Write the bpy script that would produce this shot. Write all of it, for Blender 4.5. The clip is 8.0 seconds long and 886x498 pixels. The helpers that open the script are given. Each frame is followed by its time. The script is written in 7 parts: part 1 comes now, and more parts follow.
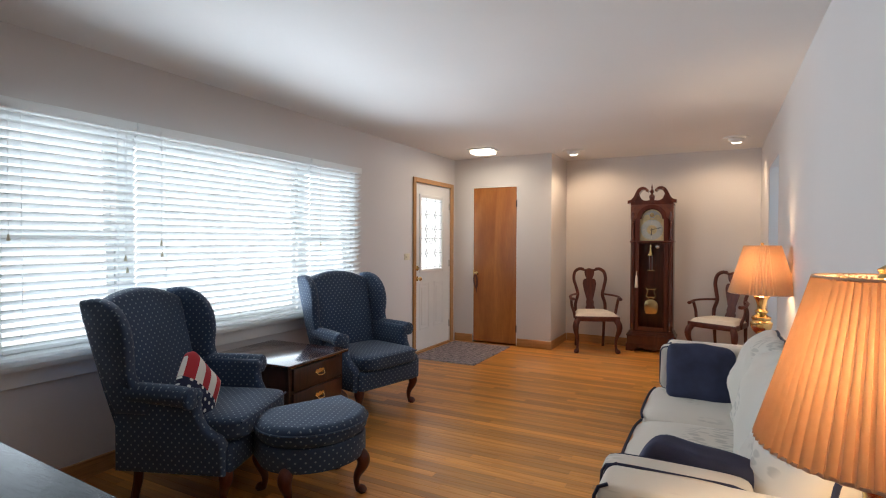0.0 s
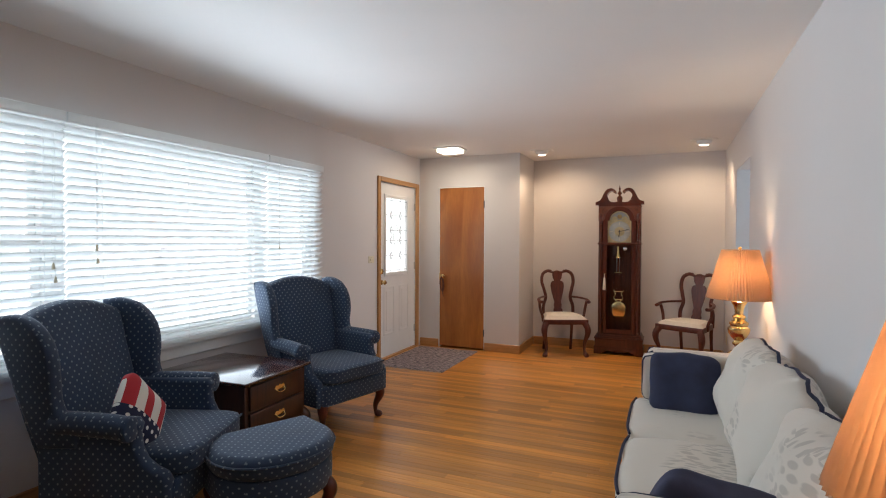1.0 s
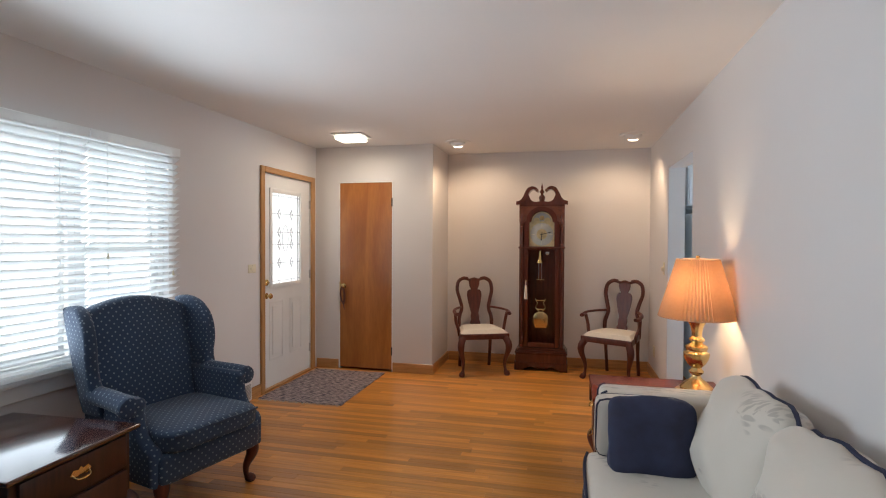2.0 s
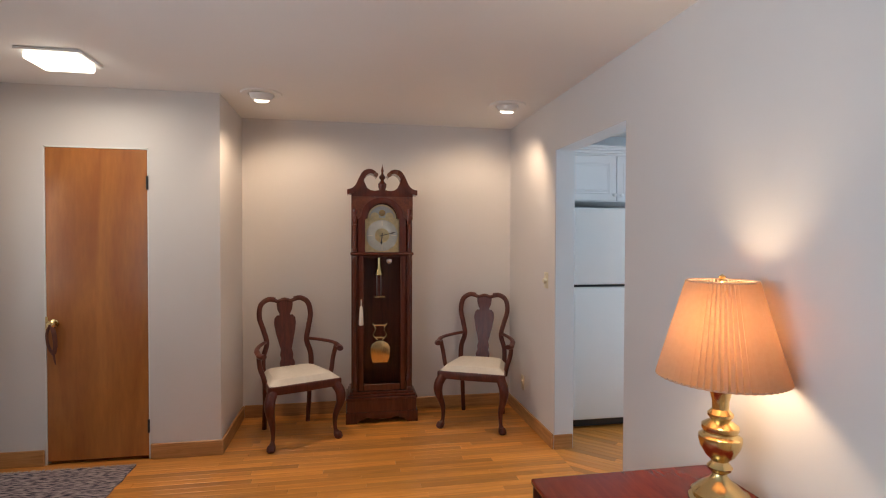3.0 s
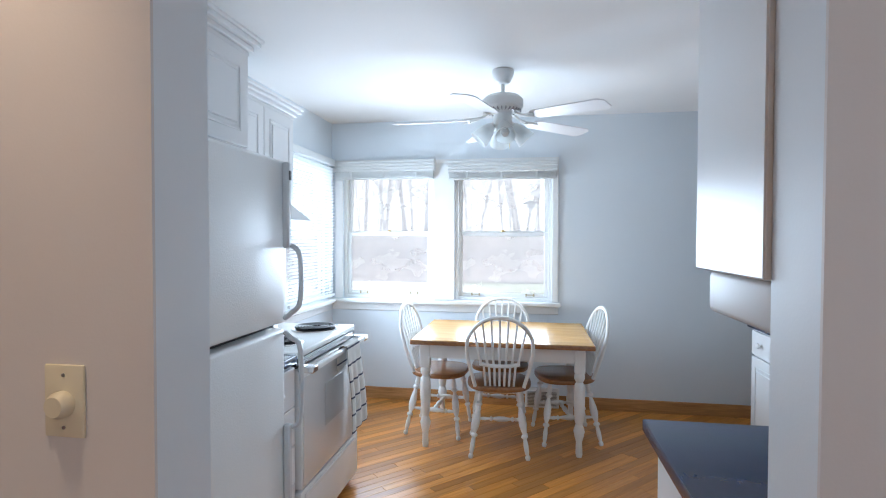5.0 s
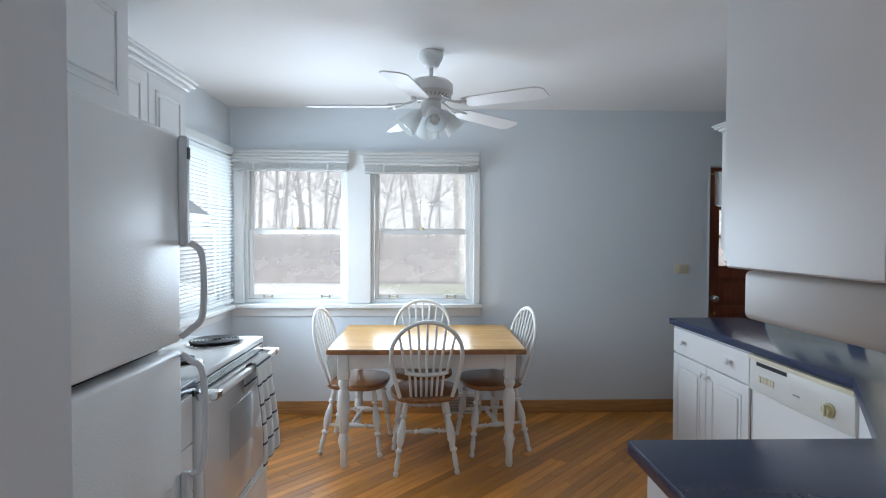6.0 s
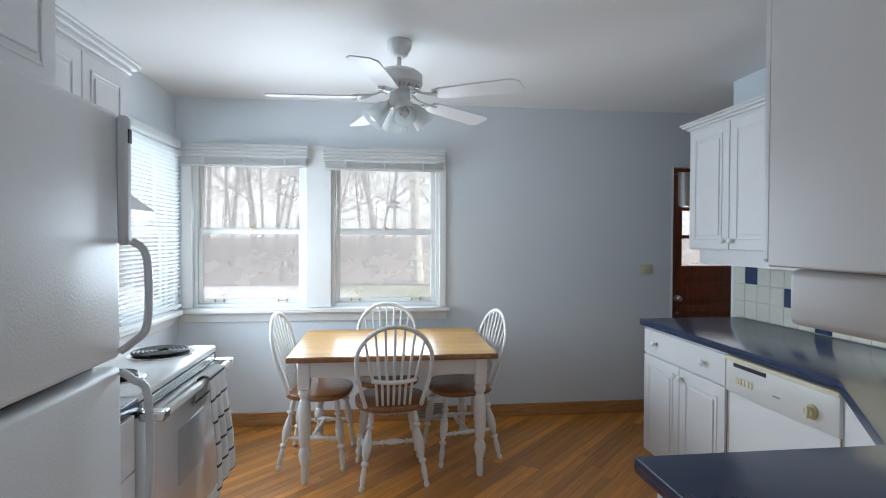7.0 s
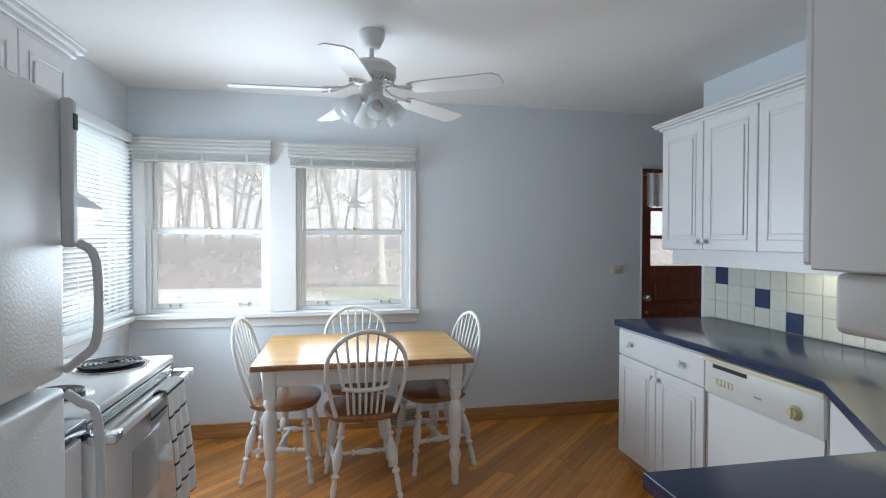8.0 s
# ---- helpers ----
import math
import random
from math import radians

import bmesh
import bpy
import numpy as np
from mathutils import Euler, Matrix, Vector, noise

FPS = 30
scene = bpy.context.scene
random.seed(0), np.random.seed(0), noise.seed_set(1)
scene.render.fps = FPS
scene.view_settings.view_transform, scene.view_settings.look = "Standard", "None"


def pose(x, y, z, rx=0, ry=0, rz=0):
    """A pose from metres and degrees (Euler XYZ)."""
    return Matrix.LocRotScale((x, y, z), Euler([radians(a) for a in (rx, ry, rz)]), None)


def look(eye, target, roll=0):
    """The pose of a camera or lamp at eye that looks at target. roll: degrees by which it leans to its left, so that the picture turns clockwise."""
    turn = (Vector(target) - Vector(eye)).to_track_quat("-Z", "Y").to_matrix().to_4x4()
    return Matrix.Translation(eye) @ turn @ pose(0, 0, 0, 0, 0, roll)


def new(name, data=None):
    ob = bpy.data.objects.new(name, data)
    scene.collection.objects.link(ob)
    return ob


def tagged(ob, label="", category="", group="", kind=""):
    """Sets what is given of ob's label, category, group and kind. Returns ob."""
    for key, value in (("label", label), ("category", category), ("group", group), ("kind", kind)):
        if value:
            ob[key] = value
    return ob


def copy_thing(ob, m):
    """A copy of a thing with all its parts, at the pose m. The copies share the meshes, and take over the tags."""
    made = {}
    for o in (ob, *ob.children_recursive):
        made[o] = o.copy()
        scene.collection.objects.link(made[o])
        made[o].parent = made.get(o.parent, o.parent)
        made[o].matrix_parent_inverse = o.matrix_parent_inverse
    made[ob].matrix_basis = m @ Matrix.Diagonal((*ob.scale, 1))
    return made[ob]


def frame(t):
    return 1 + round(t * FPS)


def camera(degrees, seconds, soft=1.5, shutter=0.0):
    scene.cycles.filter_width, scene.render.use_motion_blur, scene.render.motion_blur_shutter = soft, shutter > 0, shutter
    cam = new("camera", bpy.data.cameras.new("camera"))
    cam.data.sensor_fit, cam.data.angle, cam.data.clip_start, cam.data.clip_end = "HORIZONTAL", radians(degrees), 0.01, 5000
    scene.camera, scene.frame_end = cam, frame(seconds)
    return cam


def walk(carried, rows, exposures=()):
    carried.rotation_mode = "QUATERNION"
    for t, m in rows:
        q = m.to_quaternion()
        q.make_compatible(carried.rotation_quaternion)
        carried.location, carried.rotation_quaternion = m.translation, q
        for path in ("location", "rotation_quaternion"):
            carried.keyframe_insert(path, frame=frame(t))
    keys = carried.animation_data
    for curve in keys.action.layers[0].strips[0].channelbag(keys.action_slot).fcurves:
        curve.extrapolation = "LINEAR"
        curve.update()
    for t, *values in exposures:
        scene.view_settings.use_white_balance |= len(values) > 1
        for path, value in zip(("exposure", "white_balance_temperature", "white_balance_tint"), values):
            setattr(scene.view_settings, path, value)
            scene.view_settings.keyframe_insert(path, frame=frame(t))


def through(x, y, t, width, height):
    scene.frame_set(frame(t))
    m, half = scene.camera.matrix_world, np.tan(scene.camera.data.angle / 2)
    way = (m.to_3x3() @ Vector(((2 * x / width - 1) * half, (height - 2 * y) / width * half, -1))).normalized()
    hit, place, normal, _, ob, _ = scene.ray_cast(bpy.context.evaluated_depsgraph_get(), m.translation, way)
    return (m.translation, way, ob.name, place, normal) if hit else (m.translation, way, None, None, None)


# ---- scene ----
# The living room runs along y, its long inner wall is x = 0; the kitchen lies beyond that wall.
cam = camera(80.9, 8.0, soft=1.1)
PATH = [
    (0.0, -0.441, -0.043, 1.358, 27.84, -0.99, -0.21),
    (0.5, -0.518, 0.015, 1.370, 25.97, -1.04, -0.21),
    (1.0, -0.619, 0.127, 1.389, 23.33, -1.06, -0.24),
    (1.2, -0.658, 0.222, 1.399, 22.06, -1.08, -0.24),
    (2.3, -1.012, 1.352, 1.446, 8.52, -1.12, -0.18),
    (2.5, -1.117, 1.643, 1.458, 4.66, -1.20, -0.10),
    (3.0, -1.400, 2.560, 1.464, -10.14, -1.08, -0.18),
    (3.5, -1.460, 3.716, 1.478, -32.24, -1.35, -0.20),
    (4.0, -1.196, 4.631, 1.449, -52.81, -1.21, -0.18),
    (4.5, -0.907, 5.136, 1.433, -68.93, -1.24, -0.28),
    (5.0, -0.712, 5.400, 1.431, -80.53, -1.31, -0.14),
    (5.2, -0.656, 5.455, 1.431, -83.75, -1.36, -0.12),
    (6.3, -0.380, 5.602, 1.413, -93.27, -1.25, -0.20),
    (6.5, -0.354, 5.616, 1.411, -94.23, -1.22, -0.20),
    (7.0, -0.281, 5.648, 1.408, -96.56, -1.13, -0.17),
    (7.5, -0.217, 5.677, 1.407, -98.74, -1.06, -0.15),
    (8.0, -0.162, 5.705, 1.409, -100.84, -1.09, -0.12),
]
BASE = 1.4
EXPOSURES = [(t, BASE + e, k, 10) for t, e, k in ((0.0, 0.15, 6450), (2.5, 0.12, 6500), (3.4, 0.06, 5950), (4.0, 0.0, 5700), (4.6, -0.05, 5800), (5.2, -0.36, 6100), (6.3, -0.78, 6350), (8.0, -0.76, 6500))]
walk(cam, [(t, pose(x, y, z, 90 + pitch, roll, yaw)) for t, x, y, z, yaw, pitch, roll in PATH], EXPOSURES)

# ---- world, sun and lamps ----
world = bpy.data.worlds.new("winter_sky")
scene.world = world
world.use_nodes = True
wn, wl = world.node_tree.nodes, world.node_tree.links
sky = wn.new("ShaderNodeTexSky")
sky.sky_type, sky.sun_disc = "NISHITA", False
sky.sun_elevation, sky.sun_rotation = radians(32), radians(180)
sky.air_density, sky.dust_density = 1.0, 1.0
pale = wn.new("ShaderNodeHueSaturation")
pale.inputs["Saturation"].default_value = 0.25
wl.new(sky.outputs[0], pale.inputs["Color"])
wl.new(pale.outputs[0], wn["Background"].inputs["Color"])
wn["Background"].inputs["Strength"].default_value = 0.11

sun_data = bpy.data.lights.new("sun", "SUN")
sun_data.energy, sun_data.angle, sun_data.color = 3.5, radians(15), (1.0, 0.96, 0.9)
sun = new("sun", sun_data)
sun.matrix_world = look((0, -8, 20), (0, 0, 15))


def lamp(name, kind, m, energy, colour, size=0.1, size_y=None, spread=None, cone=None):
    data = bpy.data.lights.new(name, kind)
    data.energy, data.color = energy, colour
    if kind == "AREA":
        data.shape, data.size, data.size_y = "RECTANGLE", size, size_y or size
        if spread:
            data.spread = radians(spread)
    else:
        data.shadow_soft_size = size
    if cone:
        data.spot_size, data.spot_blend = radians(cone), 0.6
    ob = new(name, data)
    ob.matrix_world = m
    return ob


DAY = (0.745, 0.88, 1.0)
BLUE_DAY = (0.72, 0.862, 1.0)
WARM = (1.0, 0.73, 0.45)
# daylight of the three window groups, set in their openings
lamp("window_light_living", "AREA", look((-3.512, 2.61, 1.40), (0, 2.61, 1.40)), 9.5, DAY, 2.85, 1.22, 130)
lamp("window_light_behind_blinds", "AREA", look((-3.596, 2.61, 1.375), (0, 2.61, 1.375)), 9.0, DAY, 2.85, 1.22)
lamp("window_light_east", "AREA", look((3.762, 6.13, 1.33), (0, 6.13, 1.33)), 17.5, BLUE_DAY, 1.75, 0.82, 135)
lamp("window_light_north", "AREA", look((3.21, 7.128, 1.48), (3.21, 0, 1.48)), 4.5, BLUE_DAY, 0.78, 1.08)
lamp("window_light_north_room", "AREA", look((3.21, 7.06, 1.30), (3.21, 0, 1.15)), 11, BLUE_DAY, 0.8, 0.8, 130)
# table lamps, ceiling lamps, light below the wall cabinets
LAMPS = ((-0.17, 4.11, 0.0), (-0.17, 1.17, -0.035))
for lx, ly, dz in LAMPS:
    lamp("bulb_light", "POINT", pose(lx, ly, 1.17 + dz), 3.7, WARM, 0.05)
for lx, ly, tx, ty, watts in ((-1.985, 6.20, -1.70, 7.0, 15.5), (-0.275, 6.20, -0.45, 7.0, 14)):
    lamp("spot_light", "SPOT", look((lx, ly, 2.375), (tx, ty, 0.7)), watts, (1.0, 0.72, 0.47), 0.05, cone=128)
lamp("entry_light", "AREA", look((-2.93, 5.68, 2.375), (-2.93, 5.68, 0)), 2.4, (1.0, 0.85, 0.66), 0.2)
lamp("cabinet_light", "AREA", look((1.75, 3.52, 1.31), (1.75, 3.45, 0)), 0.45, (1.0, 0.93, 0.62), 0.6, 0.05)


# ---- building helpers ----
def add_box(bm, x0, x1, y0, y1, z0, z1, bevel=0.0, seg=1):
    r = bmesh.ops.create_cube(bm, size=1.0, matrix=Matrix.Translation(((x0 + x1) / 2, (y0 + y1) / 2, (z0 + z1) / 2)) @ Matrix.Diagonal((abs(x1 - x0), abs(y1 - y0), abs(z1 - z0), 1)))
    if bevel:
        edges = list({e for v in r["verts"] for e in v.link_edges})
        bmesh.ops.bevel(bm, geom=edges, offset=bevel, segments=seg, profile=0.5, affect="EDGES")
    return bm


def box(*a, **k):
    return add_box(bmesh.new(), *a, **k)


def add_lathe(bm, profile, seg=20, m=Matrix()):
    rings = []
    for r, z in profile:
        rings.append([bm.verts.new(m @ Vector((max(r, 0.0004) * math.cos(2 * math.pi * k / seg), max(r, 0.0004) * math.sin(2 * math.pi * k / seg), z))) for k in range(seg)])
    for a, b in zip(rings, rings[1:]):
        for k in range(seg):
            bm.faces.new((a[k], a[(k + 1) % seg], b[(k + 1) % seg], b[k]))
    bm.faces.new(rings[0][::-1])
    bm.faces.new(rings[-1])
    return bm


def lathe(profile, seg=20, m=Matrix()):
    return add_lathe(bmesh.new(), profile, seg, m)


def add_tube(bm, pts, radii, seg=10, flat=1.0, closed=False):
    """A round bar along points; flat squeezes the section along its second axis."""
    pts = [Vector(p) for p in pts]
    n = len(pts)
    if not isinstance(radii, (list, tuple)):
        radii = [radii] * n
    rings, side = [], None
    for i, p in enumerate(pts):
        a, b = (pts[(i - 1) % n], pts[(i + 1) % n]) if closed else (pts[max(i - 1, 0)], pts[min(i + 1, n - 1)])
        d = (b - a).normalized()
        if side is None:
            side = d.cross(Vector((0, 0, 1)))
            if side.length < 0.05:
                side = d.cross(Vector((0, 1, 0)))
        side = (side - d * side.dot(d)).normalized()
        up = side.cross(d)
        rings.append([bm.verts.new(p + radii[i] * (math.cos(2 * math.pi * k / seg) * side + flat * math.sin(2 * math.pi * k / seg) * up)) for k in range(seg)])
    for a, b in zip(rings, rings[1:] + ([rings[0]] if closed else [])):
        for k in range(seg):
            bm.faces.new((a[k], a[(k + 1) % seg], b[(k + 1) % seg], b[k]))
    if not closed:
        bm.faces.new(rings[0][::-1])
        bm.faces.new(rings[-1])
    return bm


def tube(pts, radii, seg=10, flat=1.0, closed=False):
    return add_tube(bmesh.new(), pts, radii, seg, flat, closed)


def add_slab(bm, outline, d0, d1, axis="z", bevel=0.0, seg=2):
    """An outline of (a, b) pairs pushed from d0 to d1 along an axis."""
    def at(a, b, d):
        return {"z": (a, b, d), "y": (a, d, b), "x": (d, a, b)}[axis]
    low = [bm.verts.new(at(a, b, d0)) for a, b in outline]
    high = [bm.verts.new(at(a, b, d1)) for a, b in outline]
    n = len(outline)
    faces = [bm.faces.new(low[::-1]), bm.faces.new(high)] + [bm.faces.new((low[k], low[(k + 1) % n], high[(k + 1) % n], high[k])) for k in range(n)]
    bmesh.ops.recalc_face_normals(bm, faces=faces)
    if bevel:
        edges = list({e for f in faces[:2] for e in f.edges})
        bmesh.ops.bevel(bm, geom=edges, offset=bevel, segments=seg, profile=0.5, affect="EDGES")
    return bm


def slab(outline, d0, d1, axis="z", bevel=0.0, seg=2):
    return add_slab(bmesh.new(), outline, d0, d1, axis, bevel, seg)


def add_cushion(bm, m, w, d, h, power=4.0, thin=0.35, n=9, crumple=0.0, seed=0):
    """A stuffed block of width, depth and height, thinner towards its rim."""
    had = len(bm.verts)
    made = bmesh.ops.create_cube(bm, size=2.0)
    edges = list({e for v in made["verts"] for e in v.link_edges})
    bmesh.ops.subdivide_edges(bm, edges=edges, cuts=n, use_grid_fill=True)
    verts = list(bm.verts)[had:]
    for v in verts:
        x, y, z = v.co
        k = (abs(x) ** power + abs(y) ** power + abs(z) ** power) ** (-1 / power) if v.co.length else 1
        x, y, z = x * k, y * k, z * k
        rim = max(abs(x), abs(y))
        z *= 1 - thin * rim ** 3
        p = Vector((x * w / 2, y * d / 2, z * h / 2))
        if crumple:
            p += crumple * noise.noise_vector(p * 7 + Vector((seed, 0, 0)))
        v.co = m @ p
    return bm


def cushion(m, w, d, h, **k):
    return add_cushion(bmesh.new(), m, w, d, h, **k)


def smooth_line(pts, n=6):
    """A smooth line through points."""
    pts = [Vector(p) for p in pts]
    out = []
    for i in range(len(pts) - 1):
        p0, p1, p2, p3 = pts[max(i - 1, 0)], pts[i], pts[i + 1], pts[min(i + 2, len(pts) - 1)]
        for k in range(n):
            t = k / n
            out.append(0.5 * (2 * p1 + (p2 - p0) * t + (2 * p0 - 5 * p1 + 4 * p2 - p3) * t * t + (3 * p1 - p0 - 3 * p2 + p3) * t ** 3))
    return out + [pts[-1]]


def finish(bm, name, material, smooth=True):
    """Mesh data with box-projected UVs in metres."""
    bmesh.ops.recalc_face_normals(bm, faces=bm.faces)
    uv = bm.loops.layers.uv.new("UVMap")
    for f in bm.faces:
        n = f.normal
        a = max(range(3), key=lambda i: abs(n[i]))
        i, j = ((1, 2), (0, 2), (0, 1))[a]
        for l in f.loops:
            l[uv].uv = (l.vert.co[i], l.vert.co[j])
        f.smooth = smooth
    data = bpy.data.meshes.new(name)
    bm.to_mesh(data)
    bm.free()
    data.materials.append(material)
    if smooth:
        data.set_sharp_from_angle(angle=radians(38))
    return data


def part(name, bm, material, parent=None, label="", smooth=True, m=None):
    ob = new(name, finish(bm, name, material, smooth))
    if parent:
        ob.parent = parent
    if m:
        ob.matrix_basis = m
    return tagged(ob, label)


def thing(name, m, label, category, group="", kind=""):
    ob = new(name)
    ob.empty_display_size = 0.1
    ob.matrix_basis = m
    return tagged(ob, label, category, group, kind)


def setting(name, bm, material, label, smooth=False):
    return tagged(part(name, bm, material, smooth=smooth), label, name.split("_")[0], kind="structure")


def again(ob, parent, m):
    """One more part on the same mesh."""
    o = ob.copy()
    scene.collection.objects.link(o)
    o.parent = parent
    o.matrix_basis = m
    return o


# ---- materials ----
def nodes_of(name):
    m = bpy.data.materials.new(name)
    m.use_nodes = True
    return m, m.node_tree.nodes, m.node_tree.links, m.node_tree.nodes["Principled BSDF"]


def ramp(n, stops):
    r = n.new("ShaderNodeValToRGB")
    e = r.color_ramp.elements
    while len(e) < len(stops):
        e.new(0.5)
    for i, (p, c) in enumerate(stops):
        e[i].position, e[i].color = p, (*c, 1)
    return r


def tint(c, k):
    return tuple(min(1.0, v * k) for v in c)


def surface(name, colour, rough=0.5, metal=0.0, var=0.06, scale=5.0, bump=0.0, bscale=120.0, coat=0.0, rvar=0.08):
    m, n, l, p = nodes_of(name)
    tc = n.new("ShaderNodeTexCoord")
    a, b = n.new("ShaderNodeTexNoise"), n.new("ShaderNodeTexNoise")
    a.inputs["Scale"].default_value, a.inputs["Detail"].default_value = scale, 5
    b.inputs["Scale"].default_value, b.inputs["Detail"].default_value = bscale, 3
    l.new(tc.outputs["Object"], a.inputs["Vector"])
    l.new(tc.outputs["Object"], b.inputs["Vector"])
    r = ramp(n, [(0.25, tint(colour, 1 - var)), (0.75, tint(colour, 1 + var))])
    l.new(a.outputs[0], r.inputs[0])
    l.new(r.outputs[0], p.inputs["Base Color"])
    mr = n.new("ShaderNodeMapRange")
    mr.inputs["To Min"].default_value, mr.inputs["To Max"].default_value = max(rough - rvar, 0.02), min(rough + rvar, 1)
    l.new(a.outputs[0], mr.inputs["Value"])
    l.new(mr.outputs[0], p.inputs["Roughness"])
    p.inputs["Metallic"].default_value = metal
    p.inputs["Coat Weight"].default_value = coat
    if bump:
        bp = n.new("ShaderNodeBump")
        bp.inputs["Strength"].default_value, bp.inputs["Distance"].default_value = bump, 0.004
        l.new(b.outputs[0], bp.inputs["Height"])
        l.new(bp.outputs[0], p.inputs["Normal"])
    return m


def wood(name, dark, light, rough=0.35, stretch=(1.5, 22, 22), coat=0.2, vary="none", figure=2.0, bump=0.08, span=(0.68, 1.22)):
    """Grain runs along the axis with the small stretch. vary: object, island or none."""
    m, n, l, p = nodes_of(name)
    tc, mp = n.new("ShaderNodeTexCoord"), n.new("ShaderNodeMapping")
    mp.inputs["Scale"].default_value = stretch
    l.new(tc.outputs["Object"], mp.inputs["Vector"])
    rnd = None
    if vary != "none":
        rnd = n.new("ShaderNodeObjectInfo").outputs["Random"] if vary == "object" else n.new("ShaderNodeNewGeometry").outputs["Random Per Island"]
        mul = n.new("ShaderNodeMath")
        mul.operation = "MULTIPLY"
        mul.inputs[1].default_value = 40.0
        l.new(rnd, mul.inputs[0])
        l.new(mul.outputs[0], mp.inputs["Location"])
    a, b = n.new("ShaderNodeTexNoise"), n.new("ShaderNodeTexNoise")
    a.inputs["Scale"].default_value, a.inputs["Detail"].default_value, a.inputs["Distortion"].default_value = figure, 6, 1.2
    b.inputs["Scale"].default_value, b.inputs["Detail"].default_value = figure * 9, 4
    l.new(mp.outputs[0], a.inputs["Vector"])
    l.new(mp.outputs[0], b.inputs["Vector"])
    mid = tuple((x + y) / 2 for x, y in zip(dark, light))
    r = ramp(n, [(0.3, dark), (0.5, mid), (0.72, light)])
    l.new(a.outputs[0], r.inputs[0])
    fine = n.new("ShaderNodeMixRGB")
    fine.blend_type, fine.inputs[0].default_value = "OVERLAY", 0.22
    l.new(r.outputs[0], fine.inputs[1])
    l.new(b.outputs[0], fine.inputs[2])
    out = fine.outputs[0]
    if rnd:
        hs = n.new("ShaderNodeHueSaturation")
        v = n.new("ShaderNodeMapRange")
        v.inputs["To Min"].default_value, v.inputs["To Max"].default_value = span
        l.new(rnd, v.inputs["Value"])
        l.new(v.outputs[0], hs.inputs["Value"])
        l.new(out, hs.inputs["Color"])
        out = hs.outputs[0]
    l.new(out, p.inputs["Base Color"])
    p.inputs["Roughness"].default_value = rough
    p.inputs["Coat Weight"].default_value, p.inputs["Coat Roughness"].default_value = coat, 0.15
    bp = n.new("ShaderNodeBump")
    bp.inputs["Strength"].default_value, bp.inputs["Distance"].default_value = bump, 0.002
    l.new(b.outputs[0], bp.inputs["Height"])
    l.new(bp.outputs[0], p.inputs["Normal"])
    return m


def glass(name, rough=0.0, colour=(1, 1, 1)):
    m, n, l, p = nodes_of(name)
    p.inputs["Transmission Weight"].default_value, p.inputs["Roughness"].default_value = 1.0, rough
    p.inputs["Base Color"].default_value, p.inputs["IOR"].default_value = (*colour, 1), 1.05 if rough == 0 else 1.2
    return m


def glow(name, colour, strength):
    m, n, l, p = nodes_of(name)
    p.inputs["Base Color"].default_value = (0.9, 0.9, 0.9, 1)
    p.inputs["Emission Color"].default_value, p.inputs["Emission Strength"].default_value = (*colour, 1), strength
    return m


def translucent(name, face, through, low, high):
    """Thin cloth or glass that passes light; low and high: the share that passes."""
    m, n, l, p = nodes_of(name)
    d, t, mx = n.new("ShaderNodeBsdfDiffuse"), n.new("ShaderNodeBsdfTranslucent"), n.new("ShaderNodeMixShader")
    d.inputs["Color"].default_value, t.inputs["Color"].default_value = (*face, 1), (*through, 1)
    no, tc, mr = n.new("ShaderNodeTexNoise"), n.new("ShaderNodeTexCoord"), n.new("ShaderNodeMapRange")
    no.inputs["Scale"].default_value = 60
    l.new(tc.outputs["Object"], no.inputs["Vector"])
    mr.inputs["To Min"].default_value, mr.inputs["To Max"].default_value = low, high
    l.new(no.outputs[0], mr.inputs["Value"])
    l.new(mr.outputs[0], mx.inputs[0])
    l.new(d.outputs[0], mx.inputs[1])
    l.new(t.outputs[0], mx.inputs[2])
    l.new(mx.outputs[0], n["Material Output"].inputs["Surface"])
    n.remove(p)
    return m


